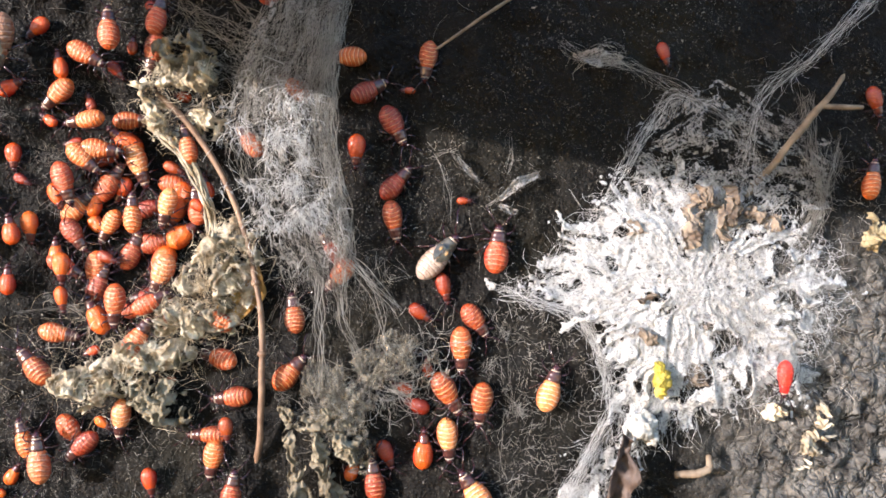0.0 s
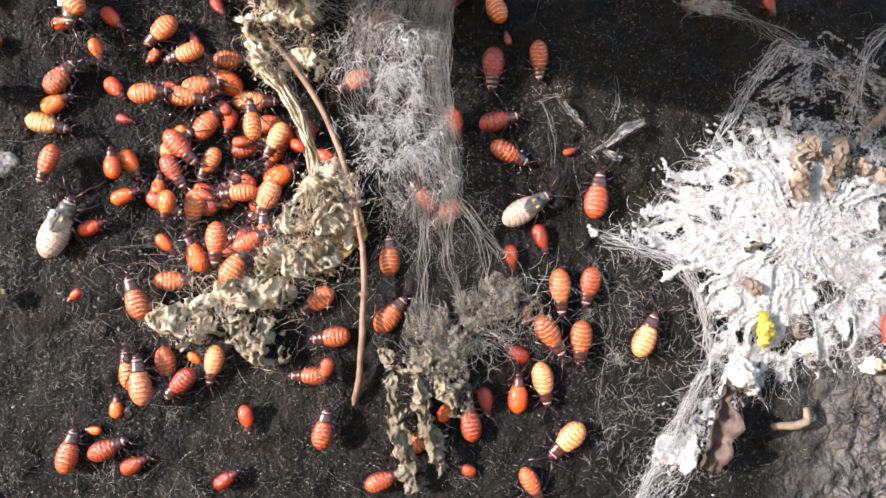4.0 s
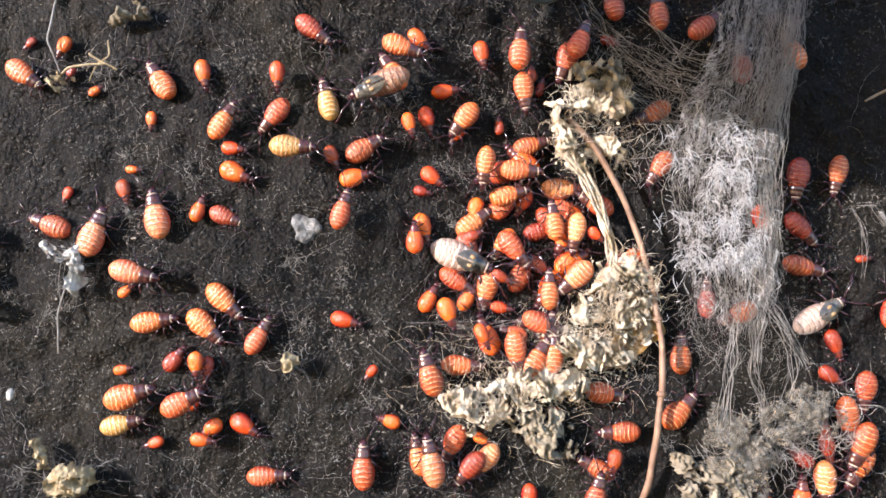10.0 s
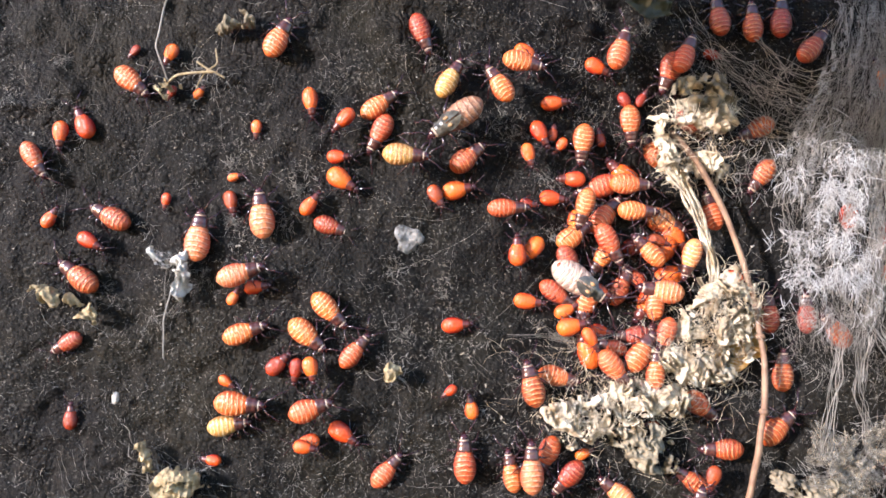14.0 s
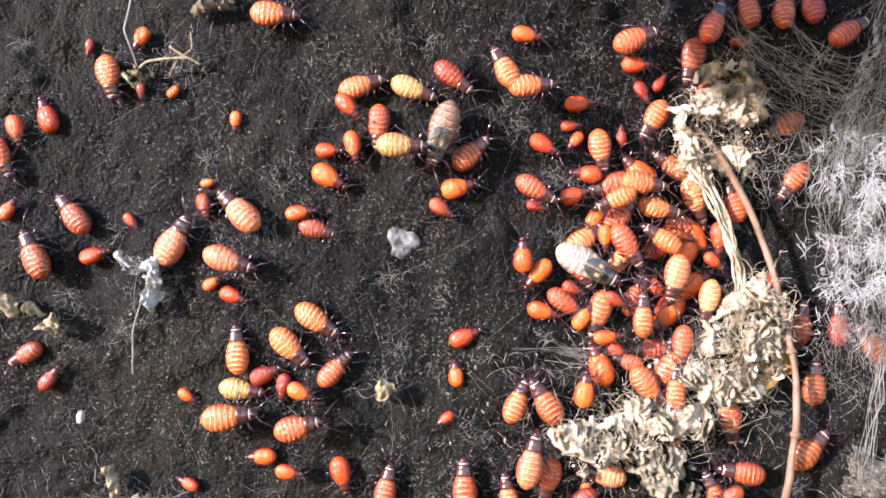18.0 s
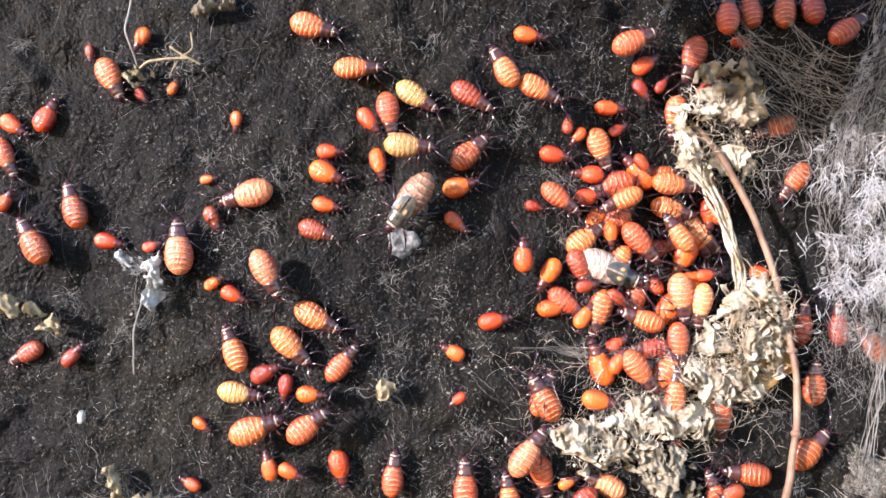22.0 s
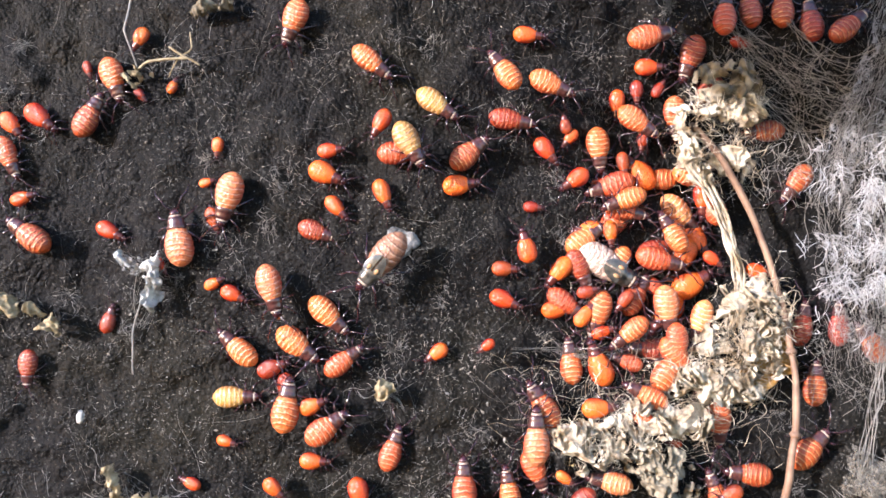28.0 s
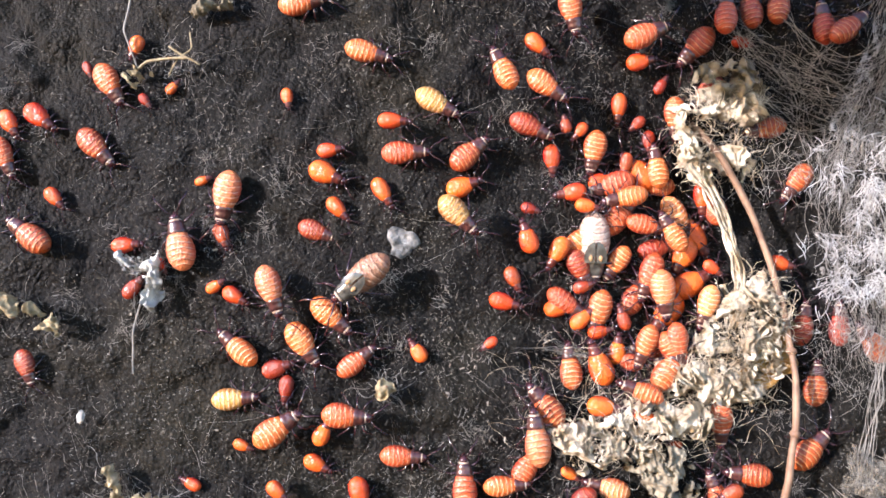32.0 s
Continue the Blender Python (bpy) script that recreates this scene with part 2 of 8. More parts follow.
def bark_material():
    m = bpy.data.materials.new("dark_bark")
    m.use_nodes = True
    t = m.node_tree
    L = t.links.new
    b = t.nodes["Principled BSDF"]
    b.inputs["Roughness"].default_value = 0.6
    b.inputs["Specular IOR Level"].default_value = 0.12
    co = t.nodes.new("ShaderNodeTexCoord")

    def noise_node(scale, detail=6.0):
        n = t.nodes.new("ShaderNodeTexNoise")
        n.inputs["Scale"].default_value, n.inputs["Detail"].default_value = scale, detail
        L(co.outputs["Object"], n.inputs["Vector"])
        return n.outputs["Fac"]

    def ramp(fac, stops):
        r = t.nodes.new("ShaderNodeValToRGB")
        for k, (pos, c) in enumerate(stops):
            e = r.color_ramp.elements[k] if k < 2 else r.color_ramp.elements.new(pos)
            e.position, e.color = pos, (*c, 1)
        L(fac, r.inputs["Fac"])
        return r.outputs["Color"]

    def mix(fac, a, c, mode="MIX"):
        n = t.nodes.new("ShaderNodeMix")
        n.data_type, n.blend_type = "RGBA", mode
        L(fac, n.inputs["Factor"])
        for key, v in (("A", a), ("B", c)):
            s = [i for i in n.inputs if i.name == key and i.type == "RGBA"][0]
            if isinstance(v, tuple):
                s.default_value = (*v, 1)
            else:
                L(v, s)
        return [o for o in n.outputs if o.type == "RGBA"][0]

    col = ramp(noise_node(420), [(0.3, (0.0050, 0.0046, 0.0041)), (0.72, (0.0085, 0.0074, 0.0062))])
    grey = ramp(noise_node(90, 4), [(0.5, (0.0, 0.0, 0.0)), (0.75, (1.0, 1.0, 1.0))])
    col = mix(grey, col, (0.012, 0.0108, 0.0092))
    # Pale flecks and fine grit, which also paint in the bark's small glints.
    flecks = ramp(noise_node(1500, 4), [(0.60, (0.0, 0.0, 0.0)), (0.72, (1.0, 1.0, 1.0))])
    crusty = ramp(noise_node(55, 5), [(0.42, (0.25, 0.25, 0.25)), (0.6, (1.0, 1.0, 1.0))])
    flecks = mix(crusty, (0.0, 0.0, 0.0), flecks)
    olive = ramp(noise_node(38, 3), [(0.48, (0.0, 0.0, 0.0)), (0.68, (0.8, 0.8, 0.8))])
    col = mix(olive, col, (0.0145, 0.0125, 0.0075))
    col = mix(flecks, col, (0.09, 0.085, 0.072))
    grit_glints = ramp(noise_node(3200, 3), [(0.64, (0.0, 0.0, 0.0)), (0.70, (1.0, 1.0, 1.0))])
    grit_glints = mix(crusty, (0.0, 0.0, 0.0), grit_glints)
    col = mix(grit_glints, col, (0.22, 0.21, 0.185))
    # drier, paler flaking bark beside the silk mat
    sep = t.nodes.new("ShaderNodeSeparateXYZ")
    L(co.outputs["Object"], sep.inputs[0])

    def mr(v, a, c):
        n = t.nodes.new("ShaderNodeMapRange")
        n.inputs["From Min"].default_value, n.inputs["From Max"].default_value = a, c
        L(v, n.inputs["Value"])
        return n.outputs["Result"]

    def mul(a, c):
        n = t.nodes.new("ShaderNodeMath")
        n.operation, n.use_clamp = "MULTIPLY", True
        L(a, n.inputs[0])
        L(c, n.inputs[1])
        return n.outputs[0]

    dry = mul(mr(sep.outputs["X"], 0.042, 0.062), mr(sep.outputs["Z"], BASE + 0.004, BASE - 0.012))
    patch = ramp(noise_node(420, 9), [(0.3, (0.03, 0.028, 0.026)), (0.46, (0.11, 0.103, 0.093)), (0.72, (0.22, 0.21, 0.19))])
    col = mix(dry, col, patch)
    L(col, b.inputs["Base Color"])
    bp = t.nodes.new("ShaderNodeBump")
    bp.inputs["Strength"].default_value, bp.inputs["Distance"].default_value = 0.8, 0.0007
    vo = t.nodes.new("ShaderNodeTexVoronoi")
    vo.feature = "DISTANCE_TO_EDGE"
    vo.inputs["Scale"].default_value = 520.0
    warp = t.nodes.new("ShaderNodeVectorMath")
    warp.operation = "MULTIPLY_ADD"
    wn = t.nodes.new("ShaderNodeTexNoise")
    wn.inputs["Scale"].default_value, wn.inputs["Detail"].default_value = 260.0, 4.0
    L(co.outputs["Object"], wn.inputs["Vector"])
    L(wn.outputs["Color"], warp.inputs[0])
    warp.inputs[1].default_value = (0.0045, 0.0045, 0.0045)
    L(co.outputs["Object"], warp.inputs[2])
    L(warp.outputs[0], vo.inputs["Vector"])
    edge = mr(vo.outputs["Distance"], 0.0, 0.3)
    few = mr(noise_node(120, 3), 0.5, 0.75)
    most = t.nodes.new("ShaderNodeMath")
    most.operation = "MAXIMUM"
    L(few, most.inputs[0])
    L(dry, most.inputs[1])
    edge = mul(edge, most.outputs[0])
    crack = mul(mul(mr(vo.outputs["Distance"], 0.10, 0.0), dry), mr(noise_node(240, 4), 0.42, 0.58))
    L(mix(crack, col, (0.016, 0.014, 0.012)), b.inputs["Base Color"])
    n = t.nodes.new("ShaderNodeMath")
    n.operation = "MULTIPLY_ADD"
    L(noise_node(1700, 8), n.inputs[0])
    n.inputs[1].default_value = 1.2
    L(edge, n.inputs[2])
    L(n.outputs[0], bp.inputs["Height"])
    L(bp.outputs["Normal"], b.inputs["Normal"])
    return m


M_BARK = bark_material()
M_SILK = material("white_silk", (0.70, 0.70, 0.69), 0.45, 0.5, (0.82, 0.82, 0.81), 200, sheen=0.3, through_light=0.3, island=0.15)
# Greyer silk; on the curtain its tone also paints the shaded part.
M_SILK_GREY = material("dusty_silk", (0.25, 0.232, 0.20), 0.6, 0.4, (0.50, 0.475, 0.43), 250, through_light=0.25, island=0.3)
M_DUST = material("dusty_thread", (0.15, 0.14, 0.12), 0.8, 0.3, (0.42, 0.40, 0.36), 500, island=0.6)
M_DEBRIS = material("pale_dry_debris", (0.31, 0.22, 0.12), 0.8, 0.25, (0.96, 0.86, 0.67), 420, 1.0, 1800, through_light=0.15, island=0.4)
M_LEAF = material("dry_grey_leaf", (0.085, 0.068, 0.042), 0.85, 0.25, (0.32, 0.275, 0.20), 330, 0.9, 700, through_light=0.15)
M_GOLD = material("dry_golden_leaf", (0.42, 0.22, 0.05), 0.6, 0.4, (0.62, 0.40, 0.13), 300, 0.5, 700, through_light=0.35)
M_STEM = material("brown_stem", (0.16, 0.09, 0.055), 0.55, 0.4, (0.30, 0.19, 0.12), 350, 0.5, 900)
M_HUSK = material("brown_husk", (0.06, 0.04, 0.03), 0.7, 0.35, (0.30, 0.24, 0.18), 350, 0.9, 700, island=0.2)
M_BROWN = material("dark_brown_leaf", (0.045, 0.030, 0.025), 0.6, 0.4, (0.13, 0.09, 0.07), 250, 0.8, 700)
M_TWIG = material("dry_twig", (0.14, 0.10, 0.065), 0.7, 0.35, (0.30, 0.23, 0.16), 400, 0.6, 900)
M_LICHEN = material("grey_lichen", (0.07, 0.07, 0.067), 0.85, 0.2, (0.30, 0.30, 0.29), 900, 1.0, 1600)
M_WHITE = material("white_crust", (0.26, 0.25, 0.22), 0.7, 0.4, (0.62, 0.61, 0.56), 500, 0.6, 900)
M_YELLOW = material("yellow_husk", (0.40, 0.28, 0.015), 0.5, 0.4, (0.70, 0.58, 0.14), 500, 0.6, 900, through_light=0.2)
M_FLUFF = material("tan_fluff", (0.24, 0.175, 0.085), 0.8, 0.3, (0.54, 0.45, 0.28), 600, 1.0, 1300, through_light=0.2)
M_DARK = material("dark_limb", (0.016, 0.006, 0.009), 0.22, 0.5, (0.05, 0.018, 0.022), 12, coat=0.9)
M_HEAD = material("dark_red_head", (0.022, 0.008, 0.011), 0.25, 0.5, (0.07, 0.02, 0.022), 20, coat=0.6)
M_COLLAR = material("pale_collar", (0.30, 0.20, 0.14), 0.4, 0.4, (0.56, 0.44, 0.34), 20)
M_PAD = material("black_wing_pad", (0.02, 0.019, 0.017), 0.28, 0.5, (0.12, 0.11, 0.09), 11, coat=0.5)
M_SPOT = material("tan_spot", (0.30, 0.17, 0.075), 0.5, 0.4, (0.46, 0.28, 0.13), 20)
# Lr and Sr are darker reds that partly put shade into the skin colour.
SKINS = {
    "Lo": skin("banded_orange_skin", (0.66, 0.125, 0.024), (0.95, 0.64, 0.36), (0.34, 0.036, 0.012)),
    "Lp": skin("pale_banded_skin", (0.80, 0.27, 0.085), (0.96, 0.80, 0.62), (0.55, 0.09, 0.03)),
    "Lr": skin("banded_red_shade_skin", (0.40, 0.058, 0.013), (0.80, 0.40, 0.17), (0.16, 0.018, 0.010)),
    "Ly": skin("banded_olive_skin", (0.56, 0.29, 0.07), (0.86, 0.72, 0.50), (0.34, 0.12, 0.03)),
    "So": skin("plain_orange_skin", (0.78, 0.115, 0.012), (0.84, 0.26, 0.07), (0.38, 0.03, 0.01), 0.22, 0.24),
    "Sr": skin("plain_red_shade_skin", (0.37, 0.048, 0.011), (0.46, 0.12, 0.04), (0.12, 0.013, 0.007), 0.35, 0.26),
    "Ap": skin("pale_grey_skin", (0.64, 0.47, 0.36), (0.90, 0.84, 0.74), (0.26, 0.15, 0.09)),
    "Ao": skin("brown_grey_skin", (0.40, 0.20, 0.105), (0.74, 0.60, 0.44), (0.20, 0.08, 0.04)),
    "Rr": skin("bright_red_skin", (0.75, 0.03, 0.02), (0.8, 0.1, 0.08), (0.5, 0.02, 0.015), 0.2, 0.3),
}
M_THORAX = {
    "L": material("brown_thorax", (0.030, 0.010, 0.011), 0.28, 0.5, (0.115, 0.042, 0.032), 9, coat=0.7),
    "S": material("dark_red_thorax", (0.05, 0.012, 0.013), 0.28, 0.5, (0.16, 0.035, 0.022), 9, coat=0.6),
    "A": M_PAD,
    "R": material("red_thorax", (0.55, 0.02, 0.015), 0.3, 0.5, (0.7, 0.04, 0.03), 9, coat=0.3),
}

# ---- the trunk's bark ----
def bark():
    xs = np.arange(-18.0, 11.01, 0.055)
    zs = np.arange(-8.0, 7.01, 0.055)
    X, Z = np.meshgrid(xs, zs)
    Y = bark_height(X, Z)
    nx, nz = len(xs), len(zs)
    verts = np.stack([X * 0.01, -Y * 0.01, BASE + Z * 0.01], -1).reshape(-1, 3)
    i = np.arange(nz - 1)[:, None] * nx + np.arange(nx - 1)[None, :]
    quads = np.stack([i, i + 1, i + nx + 1, i + nx], -1).reshape(-1, 4)
    # a back and sides close the slab
    n = len(verts)
    x0, x1, z0, z1 = xs[0] * 0.01, xs[-1] * 0.01, BASE + zs[0] * 0.01, BASE + zs[-1] * 0.01
    back = np.array([(x0, 0.04, z0), (x1, 0.04, z0), (x1, 0.04, z1), (x0, 0.04, z1)])
    c = [0, nx - 1, nx * nz - 1, nx * (nz - 1)]
    faces = [tuple(q) for q in quads] + [(n + 3, n + 2, n + 1, n)]
    faces.append(tuple([n, n + 1] + list(range(nx - 1, -1, -1))))
    faces.append(tuple([n + 2, n + 3] + list(range(nx * (nz - 1), nx * nz))))
    faces.append(tuple([n + 3, n] + [k * nx for k in range(nz)]))
    faces.append(tuple([n + 1, n + 2] + [k * nx + nx - 1 for k in range(nz - 1, -1, -1)]))
    ob = new("trunk_bark", mesh_of("trunk_bark", np.concatenate([verts, back]), faces))
    ob.data.materials.append(M_BARK)
    return tagged(ob, "near-black rough tree bark, greyer where it flakes", "tree trunk", kind="structure")


bark()


def added_shade_leaf():
    """A leaf-shaped shade caster added beside the trunk, outside the view, to keep the sun off the upper bark."""
    edge = [(-5.6, 4.3), (-4.7, 3.0), (-3.8, 2.5), (-2.2, 2.15), (0.5, 1.6), (3.0, 1.05), (5.0, 0.6), (8.5, 0.1), (12.0, -0.5)]
    n, rows = 40, 9
    u = np.linspace(0, len(edge) - 1, n)
    ex = np.interp(u, np.arange(len(edge)), [e[0] for e in edge])
    ez = np.interp(u, np.arange(len(edge)), [e[1] for e in edge])
    hh = np.linspace(6.5, 12.5, n)
    verts, faces = [], []
    for layer in (0.0, 0.03):
        for i in range(n):
            for k in range(rows):
                f = k / (rows - 1)
                wave = 0.12 * noise.noise(Vector((i * 0.7, 0, 3.3)))
                verts.append(P(ex[i] - SUN.x / SUN.y * hh[i] + 1.5 * f, ez[i] - SUN.z / SUN.y * hh[i] + wave + 5.5 * f, hh[i] + 0.4 * math.sin(f * 3) + layer))
    m = n * rows
    for i in range(n - 1):
        for k in range(rows - 1):
            a = i * rows + k
            faces += [(a, a + rows, a + rows + 1, a + 1), (m + a, m + a + 1, m + a + rows + 1, m + a + rows)]
    rim = [i * rows for i in range(n)] + [(n - 1) * rows + k for k in range(1, rows)] + [i * rows + rows - 1 for i in range(n - 2, -1, -1)] + [k for k in range(rows - 2, 0, -1)]
    for a, b in zip(rim, rim[1:] + rim[:1]):
        faces.append((a, b, m + b, m + a))
    root = tagged(new("leafy_shoot"), "unseen leaf and stalk added to shade the upper bark", "plant")
    part("shade_blade", mesh_of("shade_blade", verts, faces), material("shade_leaf_green", (0.05, 0.09, 0.03), 0.5, 0.4, (0.08, 0.12, 0.04), 120), root)
    x, z, h = ex[0] - SUN.x / SUN.y * hh[0] + 0.5, ez[0] - SUN.z / SUN.y * hh[0] + 2.0, hh[0]
    p = strand([(x - 1.0, min(z, 6.0), -0.3), (x - 0.8, z - 0.2, h * 0.4), (x, z, h * 0.8), (x + 0.6, z + 0.3, h + 0.2)], 20, 0.02)
    part("leaf_stalk", mesh_of("leaf_stalk", *tubes([(p, 0.0015)], 8)), M_TWIG, root)


added_shade_leaf()

# ---- the bugs ----
def loft(rows, seg=14, under=0.8):
    """A closed body along y from rows (y, half width, centre z, half height)."""
    vs, fs = [], []
    for y, w, zc, hh in rows:
        for k in range(seg):
            a = 2 * math.pi * k / seg
            s = math.sin(a)
            vs.append((w * math.cos(a), y, zc + hh * s * (1 if s > 0 else under)))
    for i in range(len(rows) - 1):
        for k in range(seg):
            a, b = i * seg + k, i * seg + (k + 1) % seg
            fs.append((a, a + seg, b + seg, b))
    fs.append(tuple(range(seg)))
    fs.append(tuple(range(len(rows) * seg - 1, (len(rows) - 1) * seg - 1, -1)))
    return vs, fs


def abdomen_rows(y0, y1, width, zc, high, segments, ridge, oval=False):
    rows, n = [], segments * 4
    us = [0, 0.03, 0.08, 0.16, 0.28, 0.42, 0.58, 0.74, 0.88, 1]
    ws = [0.16, 0.36, 0.56, 0.76, 0.92, 1.0, 0.99, 0.88, 0.72, 0.52]
    if oval:
        ws = [0.16, 0.36, 0.58, 0.78, 0.95, 1.0, 0.98, 0.88, 0.72, 0.5]
    for i in range(n + 1):
        u = i / n
        s = float(np.interp(u, us, ws))
        k = 1 + ridge * math.cos(2 * math.pi * u * segments)
        rows.append((y0 + (y1 - y0) * u, width * s * (1 + (k - 1) * 0.5), zc, high * s ** 0.8 * k))
    return rows


def poly(points, r, sides=5):
    return mesh_of("limb", *tubes([(points, r)], sides))


BUG_MESH = {}


def bug_meshes(kind):
    """Shared meshes of one kind of bug, one unit long, head towards +y, feet at z = 0."""
    if kind in BUG_MESH:
        return BUG_MESH[kind]
    wide, high, th, hd = {"L": (0.235, 0.165, 0.146, 0.08), "S": (0.262, 0.19, 0.13, 0.085), "A": (0.198, 0.15, 0.125, 0.062), "R": (0.22, 0.17, 0.14, 0.085)}[kind]
    zc = 0.17
    d = {}
    d["abdomen"] = mesh_of("abdomen", *loft(abdomen_rows(-0.5, 0.165 if kind in "LS" else 0.2, wide, zc, high, 7 if kind != "S" else 6, 0.035 if kind != "S" else 0.012, kind in "SR"), 18))
    d["thorax"] = mesh_of("thorax", *loft([(0.10, th * 0.95, zc, high * 0.62), (0.15, th * 1.12, zc, high * 0.7), (0.20, th * 1.02, zc, high * 0.64), (0.225, th * 0.92, zc, high * 0.55),
                                             (0.26, th * 0.98, zc, high * 0.58), (0.31, th * 0.82, zc, high * 0.5), (0.345, th * 0.62, zc, high * 0.4)], 12))
    d["collar"] = mesh_of("collar", *loft([(0.33, th * 0.66, zc, high * 0.42), (0.345, th * 0.70, zc, high * 0.45), (0.362, th * 0.6, zc, high * 0.40)], 12))
    d["head"] = mesh_of("head", *loft([(0.35, hd * 0.8, zc - 0.01, hd * 0.7), (0.38, hd * 1.15, zc - 0.01, hd * 0.95), (0.41, hd * 1.1, zc - 0.015, hd * 0.9), (0.45, hd * 0.7, zc - 0.03, hd * 0.65), (0.5, hd * 0.25, zc - 0.06, hd * 0.3)], 10))
    eye = loft([(-0.02, 0.006, 0, 0.006), (-0.01, 0.018, 0, 0.018), (0.01, 0.018, 0, 0.018), (0.02, 0.006, 0, 0.006)], 8)
    d["eye"] = mesh_of("eye", [(x, y, z) for x, y, z in eye[0]], eye[1])
    d["antenna"] = [poly([(s * 0.035, 0.44, zc), (s * 0.12, 0.53, zc + 0.07), (s * 0.17, 0.63, zc + 0.07), (s * 0.25, 0.72, zc + 0.02), (s * 0.29, 0.83, zc - 0.05)], [0.014, 0.012, 0.012, 0.014, 0.012]) for s in (-1, 1)]
    d["leg"] = []
    for y, reach, fwd in ((0.27, 0.30, 0.20), (0.18, 0.34, -0.04), (0.11, 0.36, -0.26)):
        for s in (-1, 1):
            d["leg"].append(poly([(s * th * 0.6, y, zc - 0.05), (s * (th + 0.06), y + fwd * 0.25, zc + 0.03), (s * (th + 0.13), y + fwd * 0.55, zc - 0.01), (s * reach, y + fwd * 0.95, 0.012), (s * (reach + 0.05), y + fwd * 1.15, 0.006)], [0.020, 0.019, 0.014, 0.010, 0.008]))
    if kind == "A":
        d["wing_pad"] = []
        for s in (-1, 1):
            rows = [(-0.10, 0.015), (-0.05, 0.045), (0.02, 0.06), (0.10, 0.068), (0.17, 0.062)]
            vs, fs = [], []
            for y, w in rows:
                for k in range(5):
                    x = s * (0.012 + w * 2 * k / 4 * 0.95)
                    vs.append((x, y, zc + 0.17 * math.sqrt(max(0.02, 1 - (x / 0.24) ** 2)) * (0.93 if y < 0.1 else 0.8) + 0.012))
            for i in range(len(rows) - 1):
                for k in range(4):
                    a = i * 5 + k
                    fs.append((a, a + 1, a + 6, a + 5) if s > 0 else (a, a + 5, a + 6, a + 1))
            d["wing_pad"].append(mesh_of("wing_pad", vs, fs))
        d["spot"] = mesh_of("spot", *loft([(-0.05, 0.008, 0, 0.004), (-0.03, 0.024, 0, 0.006), (0.0, 0.026, 0, 0.007), (0.03, 0.012, 0, 0.004)], 8))
    BUG_MESH[kind] = d
    return d


BUG_WORDS = {
    "Lo": "plump orange-brown bug nymph with pale cross bands", "Lp": "plump pale orange bug nymph with cream cross bands",
    "Lr": "bug nymph with faint pale bands, dark red partly from painted shade", "Ly": "olive-yellow bug nymph with cream cross bands",
    "So": "small glossy plain orange bug nymph", "Sr": "small glossy red bug nymph, darkened partly by painted shade",
    "Ap": "large whitish bug nymph with short black wing pads", "Ao": "large brownish bug nymph with black wing pads",
    "Rr": "bright red bug with long dark legs on white silk",
}
BUG_BASE = {}


def bug(look_of, size):
    """A bug of one look, size metres long."""
    kind = look_of[0]
    if look_of not in BUG_BASE:
        d = bug_meshes(kind)
        root = new("bug_nymph")
        root.empty_display_size = 0.2

        def add(name, me, m, parent=root):
            ob = new(name, me)
            ob.parent = parent
            if not me.materials:
                me.materials.append(m)
            ob.material_slots[0].link = "OBJECT"
            ob.material_slots[0].material = m
            return ob
        add("abdomen", d["abdomen"], SKINS[look_of])
        add("thorax", d["thorax"], M_THORAX[kind])
        if kind != "S":
            add("collar", d["collar"], M_COLLAR)
        head = add("head", d["head"], M_HEAD)
        for s in (-1, 1):
            e = add("eye", d["eye"], M_DARK, head)
            e.location = (s * 0.066 * (1.35 if kind in "SR" else 1), 0.395, 0.185)
        for me in d["antenna"]:
            add("antenna", me, M_DARK)
        for me in d["leg"]:
            add("leg", me, M_DARK)
        for me in d.get("wing_pad", ()):
            add("wing_pad", me, M_PAD)
        if kind == "A":
            for s in (-1, 1):
                add("spot", d["spot"], M_SPOT).location = (s * 0.06, 0.12, 0.325)
        tagged(root, BUG_WORDS[look_of], "bug", "bugs on the bark")
        BUG_BASE[look_of] = root
        made = root
    else:
        made = copy_thing(BUG_BASE[look_of], Matrix.Identity(4))
        made.animation_data_clear()
    made.scale = (size * ran.uniform(0.9, 1.06), size, size)
    return made


def crawl(look_of, size, lift, *rows):
    """Keys a bug that crawls over the bark: rows of seconds, x, z in centimetres, and heading in degrees clockwise from up."""
    ob = bug(look_of, size * 0.0104)
    path = []
    for t, x, z, turn in rows:
        h = float(bark_height(x, z)) + lift + 0.02
        m = pose(x * 0.01, -h * 0.01, BASE + z * 0.01, 90, turn, 0)
        path.append((t, m))
    if path[0][0] > 0:
        path.insert(0, (0.0, path[0][1]))
    if path[-1][0] < 32:
        path.append((32.0, path[-1][1]))
    walk(ob, path)
    return ob


